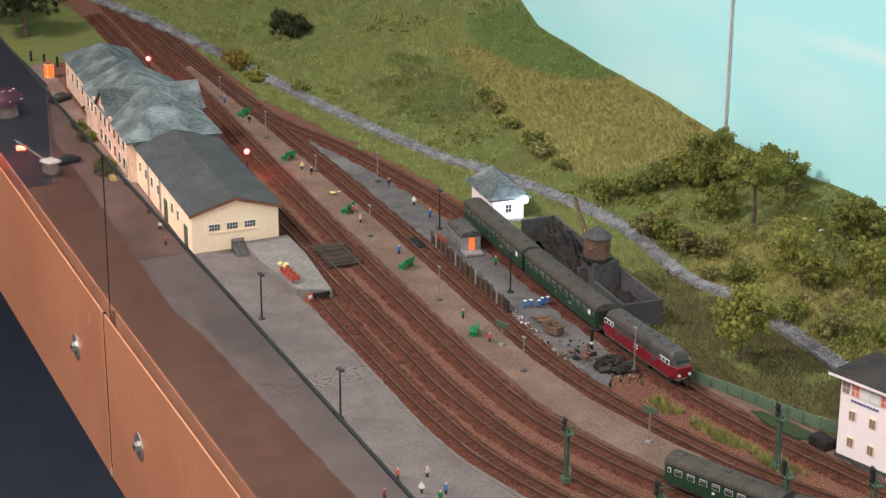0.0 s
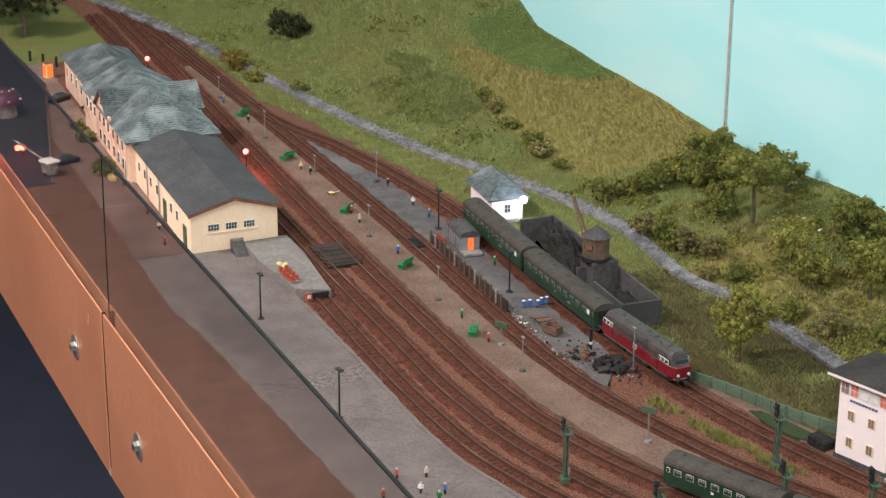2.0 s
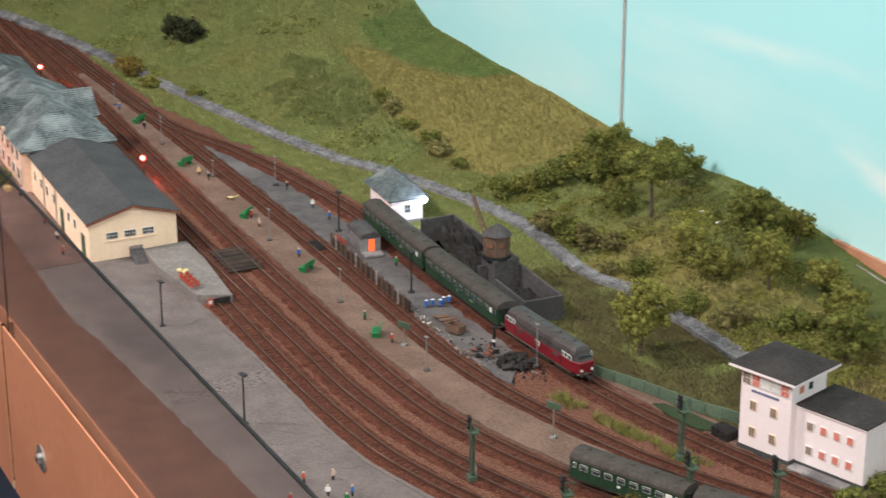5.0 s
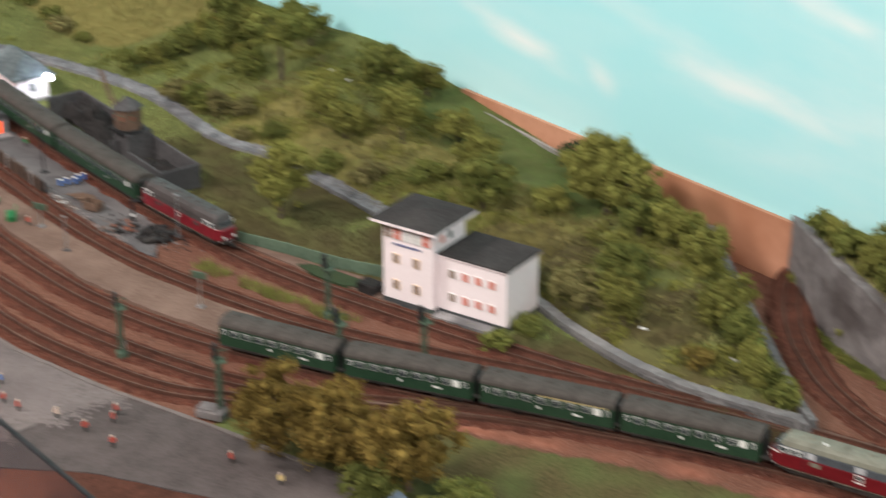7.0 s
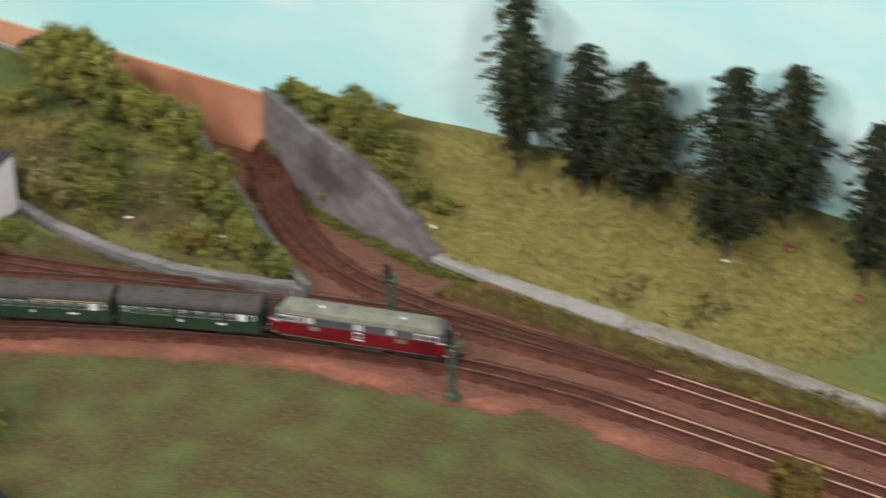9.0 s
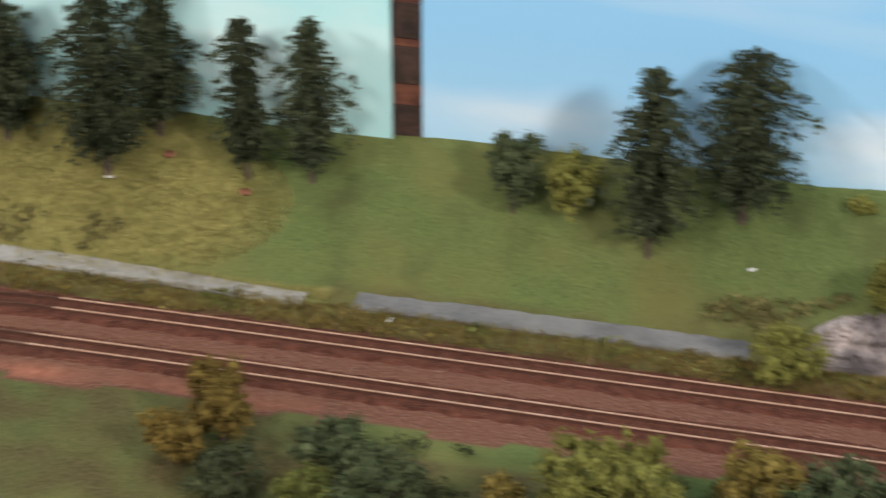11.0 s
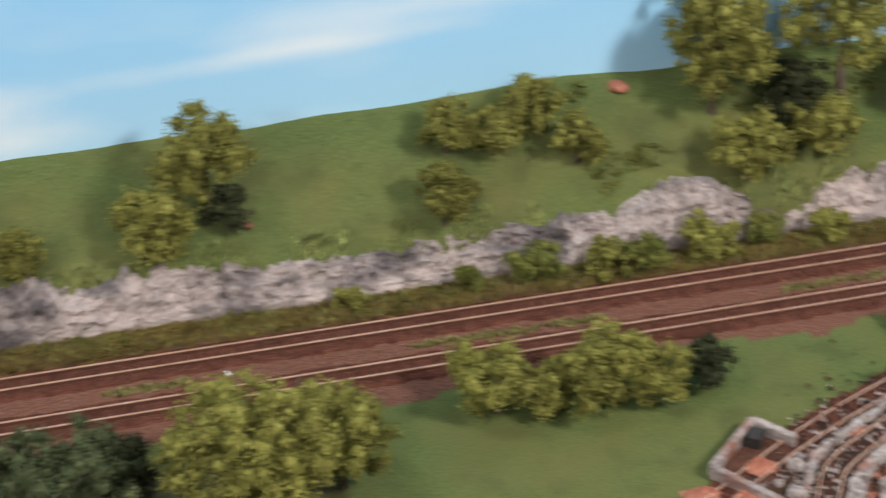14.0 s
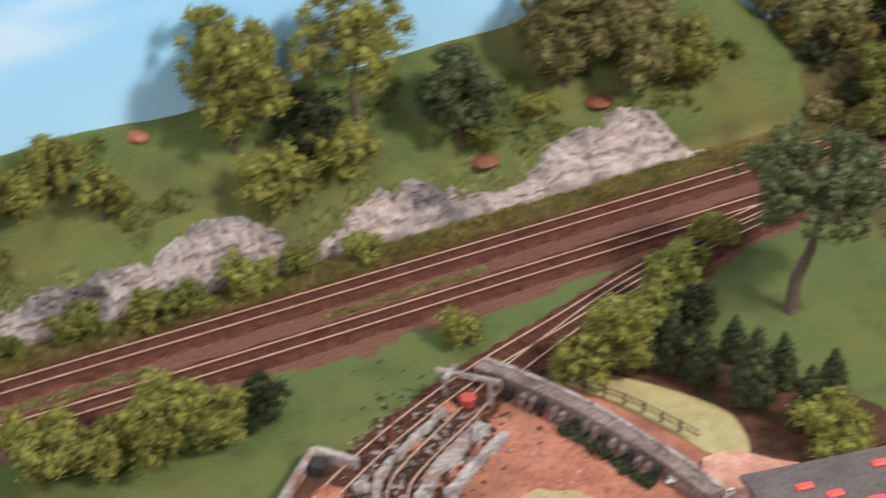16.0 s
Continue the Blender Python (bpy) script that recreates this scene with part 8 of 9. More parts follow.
def barrel(x, y, z, material, label, group, h=0.0046, r=0.0017, tilt=0):
    t = thing("barrel", label, "barrel", pose(x, y, z, tilt, 0, random.uniform(0, 90)), group)
    bm = rodm((0, 0, 0), (0, 0, h), r, seg=12)
    rod(bm, (0, 0, h * 0.32), (0, 0, h * 0.38), r * 1.07, seg=12)
    rod(bm, (0, 0, h * 0.64), (0, 0, h * 0.70), r * 1.07, seg=12)
    part("drum", bm, material, t)
    part("lid", rodm((0, 0, h - 0.0002), (0, 0, h + 0.0003), r * 0.88, seg=12), "whitepaint" if material == "blue" else "rustbrown", t)


random.seed(21)
for bx, by in ((-1.327, 0.7150), (-1.3265, 0.7205), (-1.323, 0.7260), (-1.3265, 0.7310), (-1.3265, 0.7360)):
    barrel(bx, by, 0.0026, "blue", "blue steel barrel with a white lid on the cobbles", "blue barrels")
for k in range(8):
    barrel(-1.462 + (k // 2) * 0.0075, 0.5565 + (k % 2) * 0.0052, 0.0105, "red", "red barrel with a rusty lid on the loading dock", "red barrels")
for k in range(3):
    barrel(-1.499 + k * 0.007, 0.7185, 0.0026, "red", "red barrel beside the van body", "red barrels")
for k in range(3):
    s = thing("sack", "pale yellow goods sack on the loading dock", "sack", pose(-1.477 + k * 0.004, 0.561 + (k % 2) * 0.004, 0.0105, 0, 0, k * 40), "goods sacks")
    part("sack_body", blob(bmesh.new(), (0, 0, 0.0014), 0.0025, 2, 0.7), "yellowpaint", s)


def heap(name, label, category, x, y, r, n, size, materials, seed, flat=0.6):
    random.seed(seed)
    t = thing(name, label, category, pose(x, y, 0.0022))
    for k in range(n):
        a, d = random.uniform(0, 6.283), r * math.sqrt(random.random())
        s = size * random.uniform(0.5, 1.3)
        z = max(0.0, (1 - d / r) * r * flat) * random.random()
        b = boxm(-s, s, -s * 0.5, s * 0.5, -s * 0.35, s * 0.35, s * 0.1)
        p = part("piece", b, materials[k % len(materials)], t)
        p.matrix_basis = pose(math.cos(a) * d, math.sin(a) * d, z + s * 0.3, random.uniform(-40, 40), random.uniform(-40, 40), random.uniform(0, 360))


heap("scrap_heap", "dark heap of scrap metal beside the depot track", "scrap heap", -1.196, 0.722, 0.014, 40, 0.0035, ("black", "chassis", "coal"), 31)
heap("scrap_heap", "small heap of rusty scrap on the cobbles", "scrap heap", -1.222, 0.710, 0.010, 16, 0.0026, ("rustbrown", "chassis", "coal"), 32)
for k in range(7):
    heap("rubble_pile", "pale rubble pile beside the loop track", "rubble", -1.309 + k * 0.0055, 0.7005 - k * 0.0004, 0.0032, 8, 0.0010, ("sand", "whitepaint", "sand", "dock"), 33 + k)
heap("rubble_pile", "pale rubble pile beside the loop track", "rubble", -1.230, 0.6985, 0.006, 14, 0.0016, ("sand", "dock"), 45)
logs = thing("log_stack", "fanned stack of brown logs on the cobbles", "logs", pose(-1.292, 0.7085, 0.0035))
for k in range(8):
    part("log", rodm((0, 0, 0), (0.011, 0, 0.0015), 0.0011, seg=8), "brownwood", logs).matrix_basis = pose(-0.012 + k * 0.003, 0.001 * (k % 2), 0.0006 * (k % 3), 0, 0, 40 + k * 6)
crate = thing("crate", "open brown wooden crate on the cobbles", "crate", pose(-1.270, 0.7105, 0.0026, 0, 0, 20))
for sx0, sx1, sy0, sy1 in ((-0.007, 0.007, -0.0045, -0.0037), (-0.007, 0.007, 0.0037, 0.0045), (-0.007, -0.0062, -0.0037, 0.0037), (0.0062, 0.007, -0.0037, 0.0037)):
    part("side", boxm(sx0, sx1, sy0, sy1, 0, 0.0062), "brownwood", crate)
part("bottom", boxm(-0.0062, 0.0062, -0.0037, 0.0037, 0, 0.0008), "brownwood", crate)
col = thing("water_column", "black water column with a small arm at the depot", "water column", pose(-1.2305, 0.7225, 0.0026))
part("column", rodm((0, 0, 0), (0, 0, 0.016), 0.0013, seg=10), "black", col)
part("arm", rodm((0, 0, 0.0155), (0.006, 0.004, 0.017), 0.0009), "black", col)
part("collar", rodm((0, 0, 0.0035), (0, 0, 0.0055), 0.0015, seg=10), "whitepaint", col)
grate = thing("inspection_pit", "dark inspection pit cover between the rails", "pit cover", on_track(4, -1.497, 0.01, 0.0019))
for k in range(5):
    part("bar", boxm(-0.011 + k * 0.0048, -0.0075 + k * 0.0048, -0.0045, 0.0045, 0, 0.0009), "coal", grate)
crossing = thing("board_crossing", "dark tarred plank crossing over the station tracks", "crossing", pose(-1.500, 0.6185, 0.0012, 0, 0, -4))
for k in range(11):
    part("plank", boxm(-0.0265 + k * 0.0050, -0.0222 + k * 0.0050, -0.0125 + 0.001 * (k % 2), 0.0190 - 0.001 * (k % 3), 0, 0.0019 + 0.0002 * (k % 2)), "fence_dark", crossing)
barrow = thing("wheelbarrow", "pale toppled wheelbarrow on the sandy platform", "wheelbarrow", pose(-1.643, 0.678, 0.0028, 0, 0, 30))
part("tray", rodm((0, 0, 0.0008), (0, 0, 0.0026), 0.0016, 0.003, 8), "yellowpaint", barrow)
part("handle", rodm((0.001, 0, 0.0015), (0.008, 0.003, 0.005), 0.0004, seg=5), "yellowpaint", barrow)
part("wheel", rodm((-0.003, -0.0004, 0.0011), (-0.003, 0.0004, 0.0011), 0.0011), "black", barrow)

booth = thing("phone_booth", "orange lit booth on the station forecourt", "booth", pose(-2.146, 0.545, 0.001, 0, 0, 10) @ Matrix.Diagonal((0.72, 0.72, 1.1, 1)))
part("cabin", boxm(-0.006, 0.006, -0.006, 0.006, 0, 0.0155, 0.0005), "yellowpaint", booth)
part("lit_front", boxm(-0.0045, 0.0045, -0.0064, -0.0058, 0.002, 0.0135), "orange_glow", booth)
part("lit_side", boxm(0.0058, 0.0064, -0.0045, 0.0045, 0.002, 0.0135), "orange_glow", booth)
part("roof", boxm(-0.0066, 0.0066, -0.0066, 0.0066, 0.0155, 0.0165, 0.0003), "rustbrown", booth)


def car(x, y, turn, body, label):
    t = thing("car", label, "car", pose(x, y, 0.0012, 0, 0, turn))
    part("body", stack([(0.0012, 0.0130, 0.0050, 0.003, 0.8), (0.0045, 0.0134, 0.0052, 0.003, 0.8), (0.0052, 0.0125, 0.0048, 0.003, 0.8)]), body, t)
    part("cabin", stack([(0.0052, 0.0078, 0.0046, 0.003, 0.85), (0.0082, 0.0055, 0.0038, 0.002, 0.9)]), "pane", t)
    for sx in (-0.008, 0.008):
        for sy in (-1, 1):
            part("wheel", rodm((sx, sy * 0.0043, 0.0018), (sx, sy * 0.0053, 0.0018), 0.0018, seg=12), "black", t)
    for sy in (-0.003, 0.003):
        part("tail_light", boxm(-0.0136, -0.0130, sy - 0.0008, sy + 0.0008, 0.0032, 0.0042), "red", t)


car(-2.052, 0.532, -60, "black", "dark little car parked on the station forecourt")
car(-1.842, 0.4815, -70, "black", "dark little car on the brown forecourt road")

carousel = thing("carousel", "toadstool-shaped stall with a purple white-dotted dome", "fairground stall", pose(-2.02, 0.4667, 0.0024) @ Matrix.Scale(1.15, 4))
part("stem", rodm((0, 0, 0), (0, 0, 0.0125), 0.0105, 0.0085, 12), "grey_scenery", carousel)
bm = bmesh.new()
bmesh.ops.create_uvsphere(bm, u_segments=20, v_segments=10, radius=0.0155, matrix=Matrix.Translation((0, 0, 0.0125)) @ Matrix.Diagonal((1, 1, 0.9, 1)))
bmesh.ops.delete(bm, geom=[v for v in bm.verts if v.co.z < 0.0120], context="VERTS")
M["purple"] = surface("purple_paint", (0.085, 0.02, 0.05), (0.12, 0.03, 0.07), 60, 0.5, 0.0)
part("dome", bm, "purple", carousel, "dark purple dome")
for k in range(12):
    a, e = k * 2.4, radians(18 + (k % 3) * 22)
    p = Vector((math.cos(a) * math.cos(e), math.sin(a) * math.cos(e), math.sin(e) * 0.9)) * 0.0156 + Vector((0, 0, 0.0125))
    part("dot", blob(bmesh.new(), p, 0.0018, 1, 0.5), "whitepaint", carousel)
hut = thing("stall", "small pale rounded stall beside the road", "stall", pose(-1.812, 0.4568, 0.0024, 0, 0, 20))
part("boom", rodm((-0.004, 0.0, 0.012), (-0.052, -0.004, 0.024), 0.0013, 0.0009, 6), "grey_scenery", hut)
part("stall_body", boxm(-0.007, 0.007, -0.006, 0.006, 0, 0.013, 0.002), "grey_scenery", hut)
part("awning", boxm(-0.0085, 0.0085, -0.0075, 0.0075, 0.0125, 0.0150, 0.001), "whitepaint", hut)
red_signal(-1.874, 0.447, 0.0105, "lamp_red")
for i, (x, y, h, r) in enumerate(((-1.795, 0.505, 0.014, 0.013), (-1.815, 0.510, 0.012, 0.012), (-1.905, 0.517, 0.012, 0.012), (-1.945, 0.522, 0.010, 0.009))):
    leafy("shrub", "olive shrub along the station wall", "shrub", x, y, h, r, "leaf_mid", 500 + i, "station shrubs", stem=0.0)
for k in range(2):
    b = thing("bench_pile", "pale wooden crates by the station door", "crate", pose(-1.775 - k * 0.02, 0.507 + k * 0.002, 0.0012, 0, 0, k * 30), "station crates")
    part("crate_body", boxm(-0.005, 0.005, -0.003, 0.003, 0, 0.004, 0.0004), "yellowpaint", b)

# ---- foreground cottage with a blue slate roof ----
cottage = thing("cottage", "small cottage with a blue-grey slate roof on the lawn", "cottage", pose(-0.6945, 0.5777, 0, 0, 0, -9))
part("wall", boxm(-0.036, 0.036, -0.036, 0.004, -0.001, 0.030), "cream", cottage)
for sg in (-1, 1):
    eave, low = (-0.042, 0.027) if sg < 0 else (0.008, 0.030)
    pts = [(-0.040, eave, low), (0.040, eave, low), (0.040, 0, 0.050), (-0.040, 0, 0.050)]
    part("roof", slab(pts, 0.0014), "blue_slate", cottage)
    shingles(pts, 12, 0.006, cottage, "blue_slate", seed=60 + sg)
bm = bmesh.new()
for x in (-0.036, 0.036):
    poly(bm, [(x, -0.036, 0.029), (x, 0.004, 0.029), (x, 0, 0.0485)])
part("gable", bm, "blue_slate", cottage)
for x in (-0.02, 0.0, 0.02):
    wall_window(cottage, x, 0.016, 0.008, 0.010, -0.0363, 2, 2)
bm = prism([(-1.085, 0.7715), (-1.06, 0.7705), (-1.035, 0.776), (-1.022, 0.786), (-1.03, 0.792), (-1.055, 0.787), (-1.08, 0.779)], 0, 0.0024)
M["moss"] = surface("dark_moss", (0.022, 0.038, 0.016), (0.04, 0.06, 0.025), 160, 0.95, 0.5)
setting(part("ground_moss", bm, "moss"), "dark mossy patch on the sandy path")

# ---- depot at the end of the line ----
strip("ground_depot", "red soil of the depot ground", lambda x: 0.52, lambda x: lin(x, [(0.30, 0.66), (0.36, 0.70), (0.42, 0.745), (0.49, 0.775), (0.53, 0.755), (0.565, 0.735), (0.60, 0.65), (0.66, 0.60)]), 0.30, 0.68, 0.0010, "redsoil", jitter=0.0012)
M["pink_gravel"] = surface("pale_pink_gravel", (0.42, 0.20, 0.145), (0.62, 0.36, 0.28), 90, 0.95, 0.6, 6, c3=(0.36, 0.15, 0.105), stain=40, spec=0.1)
strip("ground_gravel", "pale pink gravel before the shed", lambda x: 0.60, lambda x: lin(x, [(0.540, 0.648), (0.556, 0.668), (0.575, 0.655), (0.592, 0.635)]), 0.540, 0.592, 0.0030, "pink_gravel", jitter=0.003)
turf = curve_through([(0.526, 0.762), (0.541, 0.727), (0.551, 0.695), (0.556, 0.668), (0.566, 0.652), (0.580, 0.662), (0.588, 0.690), (0.579, 0.715), (0.562, 0.742), (0.542, 0.764), (0.526, 0.762)], 0.006)
bm = prism([(q.x, q.y) for q in turf[:-1]], 0, 0.0022)
M["turf"] = surface("yellow_turf", (0.32, 0.265, 0.125), (0.43, 0.36, 0.19), 120, 0.95, 0.4, 6, spec=0.1)
setting(part("ground_turf", bm, "turf"), "yellowish turf verge above the curved wall")
bm = prism([(0.460 + (0.022 + 0.007 * noise.noise((math.cos(a) * 1.6, math.sin(a) * 1.6, 5)) + 0.002 * noise.noise((a * 4, 0, 3))) * math.cos(a), 0.660 + (0.024 + 0.006 * noise.noise((math.cos(a) * 1.6, math.sin(a) * 1.6, 2)) + 0.002 * noise.noise((a * 5, 1, 3))) * math.sin(a)) for a in np.linspace(0, 6.2, 60)], 0, 0.0016)
garden = prism([(0.530, 0.790), (0.548, 0.762), (0.570, 0.726), (0.585, 0.692), (0.580, 0.668), (0.570, 0.640), (0.600, 0.632), (0.660, 0.626), (0.665, 0.655), (0.650, 0.690), (0.625, 0.735), (0.596, 0.765), (0.560, 0.795)], 0, 0.0016)
M["garden_soil"] = surface("dark_garden_soil", (0.055, 0.026, 0.018), (0.12, 0.055, 0.038), 90, 0.95, 0.6, 6, c3=(0.05, 0.045, 0.02), stain=30, spec=0.1)
setting(part("ground_garden", garden, "garden_soil"), "dark red-brown soil under the hedge and cypresses")
setting(part("ground_turf_patch", bm, "turf"), "yellowish turf patch on the red soil")

M["pit_stone"] = surface("pinkish_weathered_concrete", (0.16, 0.125, 0.115), (0.47, 0.41, 0.39), 70, 0.9, 0.9, 5, c3=(0.25, 0.12, 0.09), stain=55, depth=0.002, spec=0.15)
DEPOT_WALL = [(0.488, 0.788, 0), (0.500, 0.765, 0), (0.514, 0.730, 0), (0.523, 0.695, 0), (0.530, 0.660, 0), (0.533, 0.630, 0)]
wall_tt = stone_wall("wall_depot", "curved sooty brown wall with a pale edge", DEPOT_WALL, 0.012, 0.0095, 0.0052, "wall_brown", 0)
edge = curve_through(DEPOT_WALL, 0.005)
part("pale_edge", sweep([q + Vector((0.0046, 0.001, 0.0118 - 0.0025 * i / len(edge))) for i, q in enumerate(edge)], [(-0.0012, -0.002), (-0.0012, 0.0012), (0.0012, 0.0012), (0.0012, -0.002)], 0.0003), "pit_stone", wall_tt)
random.seed(8)
for k in range(19):
    f = (k + random.uniform(-0.25, 0.25)) / 18
    x, y = lin(f, [(0, 0.4835), (0.3, 0.4975), (0.6, 0.510), (1, 0.5175)]), lin(f, [(0, 0.780), (0.3, 0.745), (0.6, 0.708), (1, 0.662)])
    h = random.uniform(0.0075, 0.0105)
    bm = boxm(-0.0026, 0.0022, -0.0014, 0.0014, -0.001, h, 0.0006)
    for v in bm.verts:
        if v.co.z > h * 0.5:
            v.co.x += 0.0022
        v.co += Vector((random.uniform(-1, 1), random.uniform(-1, 1), random.uniform(-1, 1))) * 0.0004
    p = part("buttress", bm, "wall_brown" if k % 3 else "coal", wall_tt)
    p.matrix_basis = pose(x, y, 0, 0, 0, random.uniform(8, 30))
for k in range(9):
    f = 0.5 + 0.5 * k / 8
    x, y = lin(f, [(0, 0.480), (0.3, 0.494), (0.6, 0.506), (1, 0.513)]), lin(f, [(0, 0.780), (0.3, 0.745), (0.6, 0.708), (1, 0.662)])
    leafy("shrub", "small dark shrub at the foot of the depot wall", "shrub", x, y, random.uniform(0.004, 0.007), random.uniform(0.004, 0.006), "leaf_fir", 700 + k, "depot wall shrubs", stem=0.0)
fence = thing("railing", "thin dark railing along the curved wall", "railing")
line = curve_through([(0.520, 0.770, 0), (0.533, 0.745, 0), (0.545, 0.722, 0), (0.553, 0.695, 0), (0.558, 0.678, 0)], 0.0125)
for a, b in zip(line, line[1:]):
    part("rail_post", rodm(a + Vector((0, 0, 0.002)), a + Vector((0, 0, 0.0095)), 0.0006, seg=5), "black", fence)
    for z in (0.0088, 0.0058):
        part("rail_bar", rodm(a + Vector((0, 0, z)), b + Vector((0, 0, z)), 0.0004, seg=5), "black", fence)


def beam(a, b, wide, h, z=0.0):
    """An upright slab from plan point a to b."""
    d = Vector((b[0] - a[0], b[1] - a[1], 0))
    bm = boxm(-d.length / 2, d.length / 2, -wide / 2, wide / 2, 0, h, 0.0006)
    bm.transform(Matrix.Translation(((a[0] + b[0]) / 2, (a[1] + b[1]) / 2, z)) @ Matrix.Rotation(math.atan2(d.y, d.x), 4, "Z"))
    for v in bm.verts:
        v.co += Vector((0, 0, 0.0006)) * noise.noise(v.co * 300)
    return bm


def pit_edges():
    t = thing("ash_pit", "weathered pinkish concrete ash pit along the depot track", "ash pit")
    p8 = [q for q in PATHS[8] if 0.366 < q.x < 0.462]
    for o0, o1, h in ((-0.0140, -0.0090, 0.0062), (0.0090, 0.0175, 0.0056), (0.0235, 0.0305, 0.0050)):
        part("pit_edge", sweep(p8, [(o0, -0.002), (o0 + 0.0008, h), ((o0 + o1) / 2, h - 0.0006), (o1 - 0.0008, h), (o1, -0.002)], 0.0017), "pit_stone", t)
    tray = thing("concrete_tray", "pale concrete ash tray with red ash beside the track", "concrete tray")
    for a, b in (((0.3395, 0.7360), (0.3748, 0.7680)), ((0.3748, 0.7680), (0.3900, 0.7470)), ((0.3395, 0.7360), (0.3640, 0.7000))):
        part("side", beam(a, b, 0.0042, 0.0085), "pit_stone", tray)
    part("bottom", prism([(0.342, 0.736), (0.364, 0.704), (0.386, 0.744), (0.3748, 0.764)], 0, 0.0020), "garden_soil", tray)
    box_ = thing("ash_box", "dark little iron box in the ash tray", "box", pose(0.3705, 0.7545, 0.002, 0, 0, 50))
    part("box_body", boxm(-0.005, 0.005, -0.004, 0.004, 0, 0.007, 0.0006), "chassis", box_)
    for x, y, s in ((0.3833, 0.7295, 0.0050), (0.3743, 0.7080, 0.0055), (0.3875, 0.7370, 0.0032), (0.3690, 0.7200, 0.0030)):
        st = thing("stone_block", "pale broken concrete block on the red soil", "concrete block", pose(x, y, 0.001, 0, 0, x * 4000), "concrete blocks")
        bm = blob(bmesh.new(), (0, 0, s * 0.5), s, 2, 0.7)
        for v in bm.verts:
            v.co *= 1 + 0.35 * noise.noise(v.co * 260 + Vector((x * 900, 0, 0)))
        part("block", bm, "pit_stone", st)


pit_edges()


def scatter(name, label, area, count, size, materials, seed, z=0.001):
    """Loose crumbs over a patch of ground, each material in a mesh of its own."""
    rng = np.random.default_rng(seed)
    for mt in materials:
        V, F = [], []
        for _ in range(count):
            x, y = rng.uniform(area[0], area[1]), rng.uniform(area[2], area[3])
            if y > lin(x, [(0.30, 0.64), (0.36, 0.70), (0.42, 0.745), (0.48, 0.77), (0.53, 0.66), (0.56, 0.62)]) or abs(y - float(np.interp(x, XS[8], YS[8]))) < 0.012 or near_track(x, y, (7,)) < 0.012:
                continue
            s, o = size * rng.uniform(0.4, 1.5), len(V)
            top = (x + rng.normal() * s * 0.3, y + rng.normal() * s * 0.3, z + s * rng.uniform(0.5, 1.0))
            a0 = rng.uniform(0, 6.28)
            V += [(x + math.cos(a0 + k * 1.2566) * s * rng.uniform(0.7, 1.1), y + math.sin(a0 + k * 1.2566) * s * rng.uniform(0.7, 1.1), z - 0.0003) for k in range(5)] + [top]
            F += [(o + k, o + (k + 1) % 5, o + 5) for k in range(5)]
        me = bpy.data.meshes.new(name)
        me.from_pydata(V, [], F)
        me.materials.append(M[mt])
        tagged(new(name, me), label, "rubble", kind="stuff")


def crumbs(name, label, middle, spread, count, size, material, seed, z=0.0012):
    """Loose litter strewn round a line in plan."""
    rng = np.random.default_rng(seed)
    V, F = [], []
    for _ in range(count):
        f = rng.uniform()
        x = lin(f, [(k / (len(middle) - 1), p[0]) for k, p in enumerate(middle)]) + rng.normal() * spread
        y = lin(f, [(k / (len(middle) - 1), p[1]) for k, p in enumerate(middle)]) + rng.normal() * spread
        s, o, a0 = size * rng.uniform(0.4, 1.5), len(V), rng.uniform(0, 6.28)
        V += [(x + math.cos(a0 + j * 1.5708) * s * rng.uniform(0.5, 1.2), y + math.sin(a0 + j * 1.5708) * s * rng.uniform(0.5, 1.2), z - 0.0003) for j in range(4)]
        V.append((x, y, z + s * rng.uniform(0.4, 1.0)))
        F += [(o + j, o + (j + 1) % 4, o + 4) for j in range(4)]
    me = bpy.data.meshes.new(name)
    me.from_pydata(V, [], F)
    me.materials.append(M[material])
    tagged(new(name, me), label, "litter", kind="stuff")


crumbs("yard_litter", "pale rubble strewn along the sleeper fence", [(-1.345, 0.704), (-1.30, 0.700), (-1.25, 0.697), (-1.20, 0.699)], 0.0022, 150, 0.0010, "pit_stone", 71)
crumbs("yard_litter", "brown scraps strewn over the depot yard", [(-1.31, 0.711), (-1.25, 0.712), (-1.18, 0.722)], 0.0075, 70, 0.0010, "brownwood", 72)
crumbs("yard_litter", "dark scraps strewn over the depot yard", [(-1.25, 0.712), (-1.20, 0.720), (-1.17, 0.726)], 0.0075, 150, 0.0014, "coal", 73)
crumbs("yard_litter", "pale scraps strewn over the depot yard", [(-1.26, 0.714), (-1.20, 0.718), (-1.16, 0.724)], 0.009, 50, 0.0009, "concrete", 74)
PIT_LINE = [(0.372, 0.700), (0.40, 0.728), (0.43, 0.748), (0.462, 0.766)]
crumbs("pit_rubble", "dark cinders strewn round the ash pit", PIT_LINE, 0.014, 900, 0.0013, "coal", 75, 0.0022)
crumbs("pit_rubble", "pale broken stone strewn round the ash pit", PIT_LINE, 0.016, 420, 0.0017, "pit_stone", 76, 0.0022)
crumbs("pit_rubble", "brown ash strewn round the ash pit", PIT_LINE, 0.018, 900, 0.0014, "garden_soil", 77, 0.0020)
scatter("depot_rubble", "crumbled red and pale rubble on the depot ground", (0.32, 0.56, 0.62, 0.78), 900, 0.0015, ("redsoil",), 90)
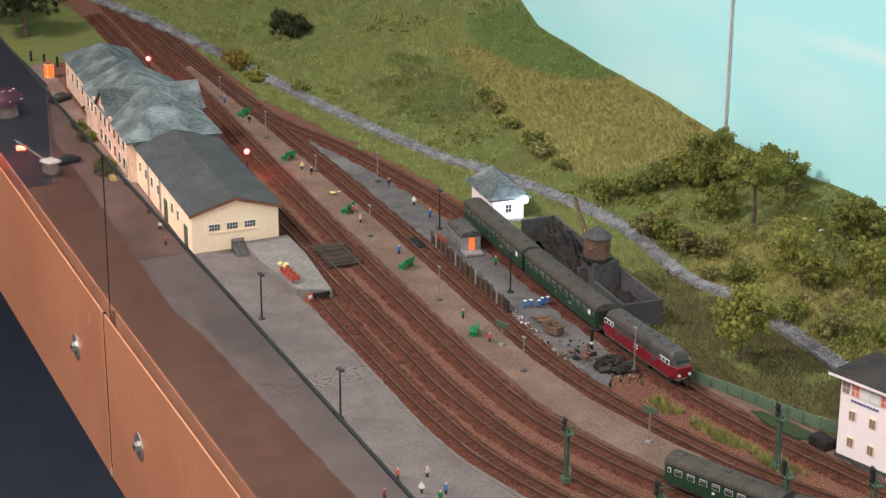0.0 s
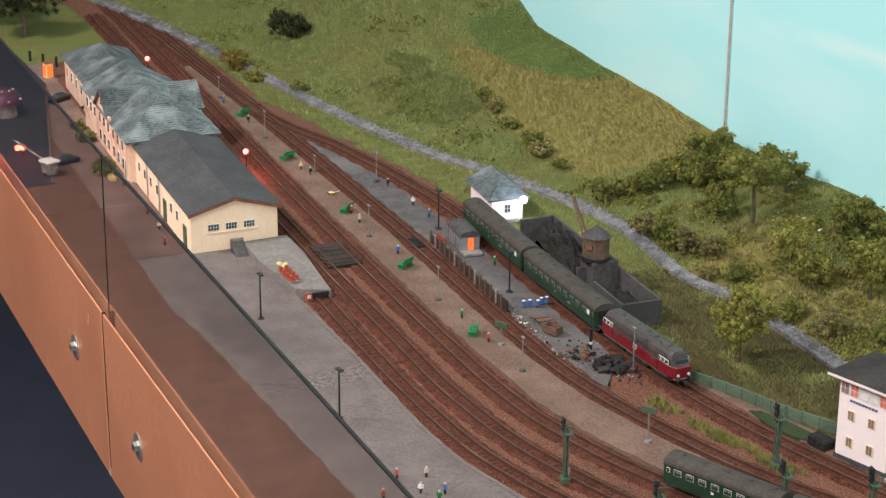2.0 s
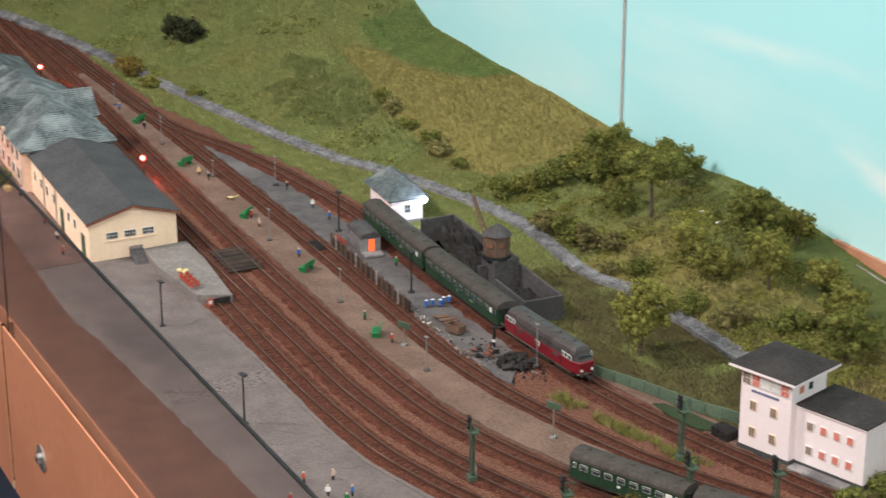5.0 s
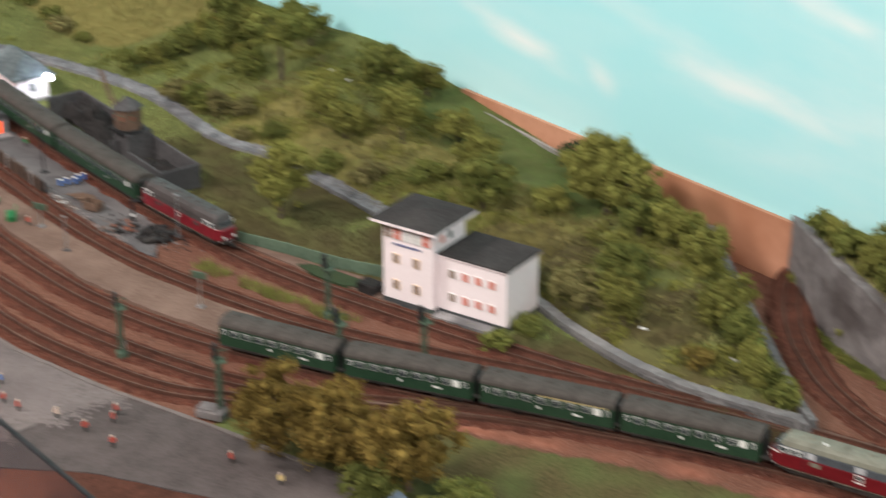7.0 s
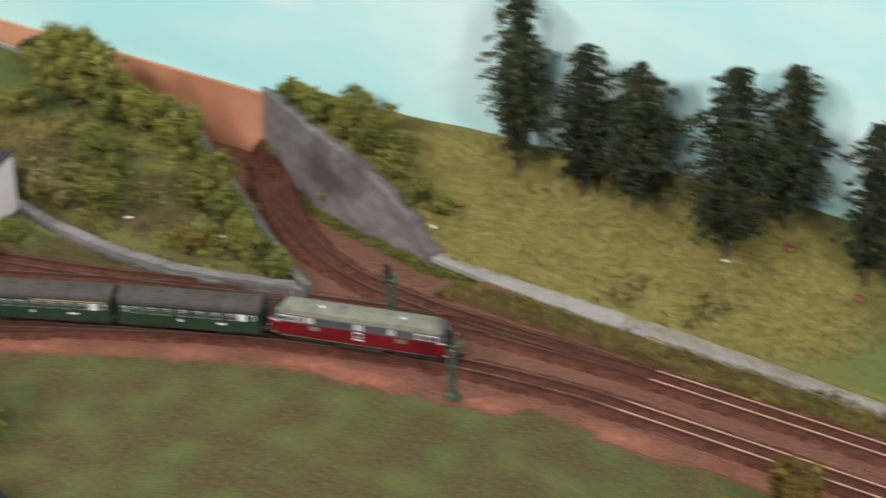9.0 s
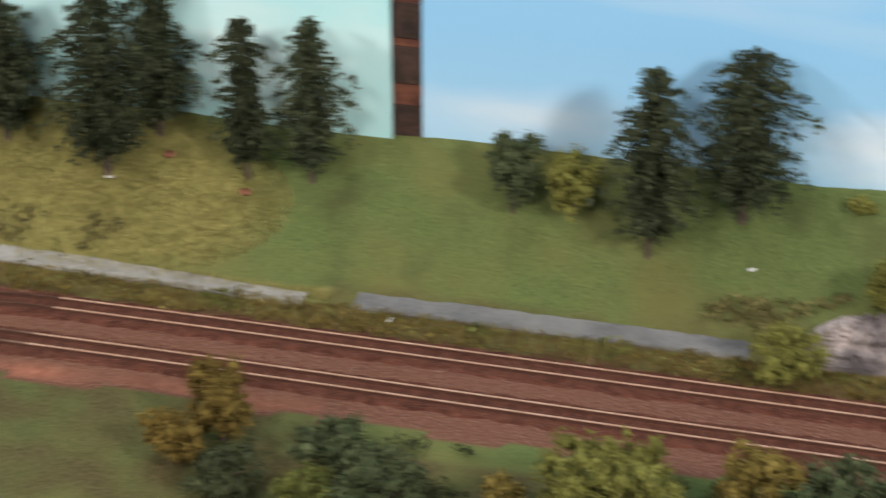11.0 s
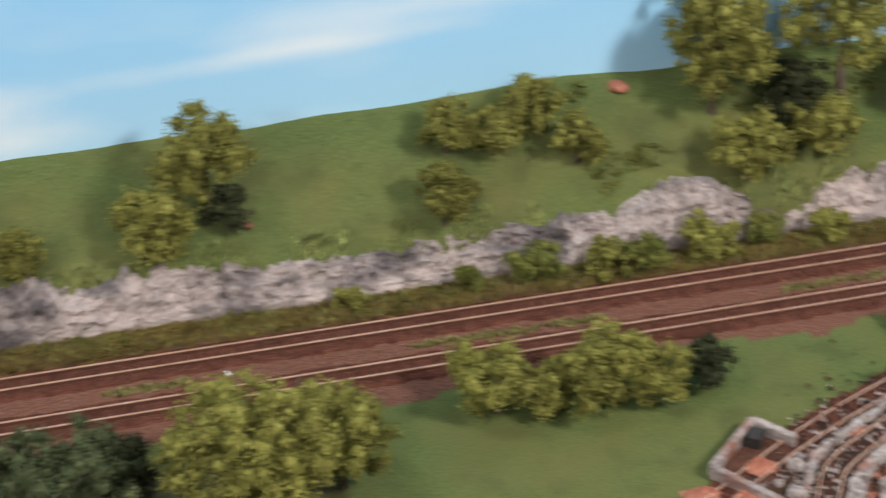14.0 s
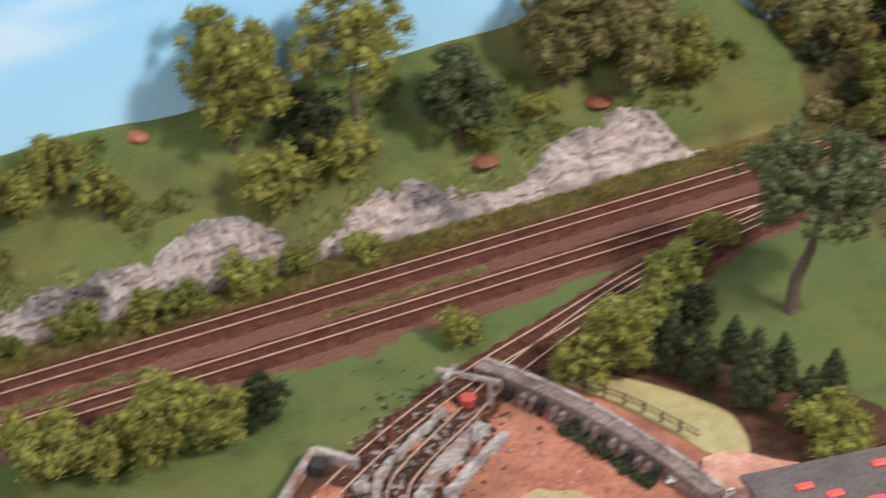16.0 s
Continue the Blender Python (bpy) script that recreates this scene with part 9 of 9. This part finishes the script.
scatter("depot_rubble", "pale crumbs of concrete on the depot ground", (0.32, 0.56, 0.62, 0.78), 260, 0.0014, ("pit_stone",), 91)
gantry = thing("ash_gantry", "weathered grey gantry across the depot track", "gantry", pose(0.4715, 0.772, 0, 0, 0, -50))
for sx in (-0.013, 0.013):
    part("leg", boxm(sx - 0.0013, sx + 0.0013, -0.0013, 0.0013, 0, 0.0165), "pit_stone", gantry)
part("beam", boxm(-0.019, 0.019, -0.0015, 0.0015, 0.0165, 0.0192, 0.0003), "pit_stone", gantry)
part("brace", boxm(-0.012, -0.009, -0.008, 0.008, 0.0168, 0.0188), "pit_stone", gantry)
part("bucket", rodm((0.002, -0.006, 0.003), (0.002, -0.006, 0.0085), 0.0036, 0.0048, 12), "red", gantry, "red-brown hanging bucket")
for i, (x, y) in enumerate(((0.4446, 0.7242), (0.415, 0.755))):
    post = thing("depot_post", "thin red-brown post beside the ash pit", "post", pose(x, y, 0.001), "depot posts")
    part("pole", rodm((0, 0, 0), (0, 0, 0.022), 0.0007), "rustbrown", post)
    part("foot", boxm(-0.002, 0.002, -0.002, 0.002, 0, 0.002), "pit_stone", post)


def ash_mound(x, y, r, h, seed):
    t = thing("ash_heap", "salmon red ash heap beside the pit", "ash heap", pose(x, y, 0.001), "ash heaps")
    bm = bmesh.new()
    bmesh.ops.create_grid(bm, x_segments=22, y_segments=22, size=1.0)
    for v in bm.verts:
        d = min(1.0, v.co.xy.length)
        z = h * (1 - d * d) * (0.8 + 0.7 * noise.noise((v.co.x * 2.5, v.co.y * 2.5, seed))) + 0.0008 * noise.noise((v.co.x * 11, v.co.y * 11, seed))
        v.co = Vector((v.co.x * r, v.co.y * r * 0.8, max(-0.001, z if d < 1 else -0.001)))
    part("mound", bm, "redsoil", t)


for k, (x, y, r, h) in enumerate(((0.3660, 0.7350, 0.0105, 0.0050), (0.458, 0.771, 0.008, 0.004), (0.352, 0.712, 0.012, 0.005), (0.425, 0.752, 0.008, 0.003), (0.330, 0.722, 0.010, 0.004))):
    ash_mound(x, y, r, h, k)
for k in range(3):
    heap("stone_heap", "pale broken stones on the red soil", "stones", 0.526 + k * 0.009, 0.655 - k * 0.012, 0.005, 7, 0.002, ("whitepaint", "grey_scenery"), 63 + k, 0.3)

M["shed_roof"] = surface("grey_felt_roof", (0.085, 0.066, 0.064), (0.155, 0.125, 0.120), 50, 0.8, 0.4, 8, c3=(0.13, 0.058, 0.050), stain=22)
hall = thing("railcar_shed", "dark-roofed depot building with red lit openings", "depot building", pose(0.605, 0.592, 0, 0, 0, -12))
part("wall", boxm(-0.062, 0.09, -0.03, 0.018, 0, 0.016), "rustbrown", hall)
part("roof", slab([(-0.066, -0.034, 0.0185), (0.094, -0.034, 0.0185), (0.094, 0.022, 0.0175), (-0.066, 0.022, 0.0175)], 0.0024), "shed_roof", hall)
M["red_glow"] = glow("red_lit_opening", (0.85, 0.06, 0.05), 0.8)
for x, y in ((-0.040, 0.002), (-0.028, -0.008), (0.006, 0.008), (-0.010, -0.018)):
    part("skylight", boxm(x - 0.004, x + 0.004, y - 0.0022, y + 0.0022, 0.0183, 0.0198, 0.0005), "red_glow", hall, "red glowing skylight")

# ---- loose bits on the slopes ----
random.seed(77)
for i, (x, y) in enumerate(((-0.624, 1.030), (-0.569, 1.021), (-0.422, 1.020), (-0.369, 1.006), (0.150, 0.983), (0.60, 0.968), (0.70, 0.985))):
    c = thing("clay_lump", "small reddish clay lump at a tree foot", "clay lump", pose(x, y, height(x, y)), "clay lumps")
    big = 0.011 if x > 0.5 else 0.0036
    part("lump", blob(bmesh.new(), (0, 0, 0.0005), big, 2, 0.3 if x > 0.5 else 0.6), "rustbrown", c)
red_rock = thing("clay_lump", "reddish clay boulder on the ridge of the slope", "clay lump", pose(0.393, 1.034, height(0.393, 1.034), 0, 0, 20), "clay lumps")
bm = blob(bmesh.new(), (0, 0, 0.0012), 0.0066, 2, 0.55)
for v in bm.verts:
    v.co *= 1 + 0.3 * noise.noise(v.co * 200)
part("lump", bm, "redsoil", red_rock)
for i, (x, y) in enumerate(((-0.76, 0.885), (-0.83, 0.872), (-1.33, 0.99), (-1.30, 0.985), (-0.655, 0.975), (-0.456, 1.004), (-0.06, 0.998), (-0.26, 0.937), (0.12, 0.889))):
    c = thing("white_stone", "small white stone lying on the ground", "stone", pose(x, y, height(x, y) + 0.0005, 0, 0, i * 37), "white stones")
    part("stone", boxm(-0.0024, 0.0024, -0.0010, 0.0010, 0, 0.0014, 0.0004), "whitepaint", c)
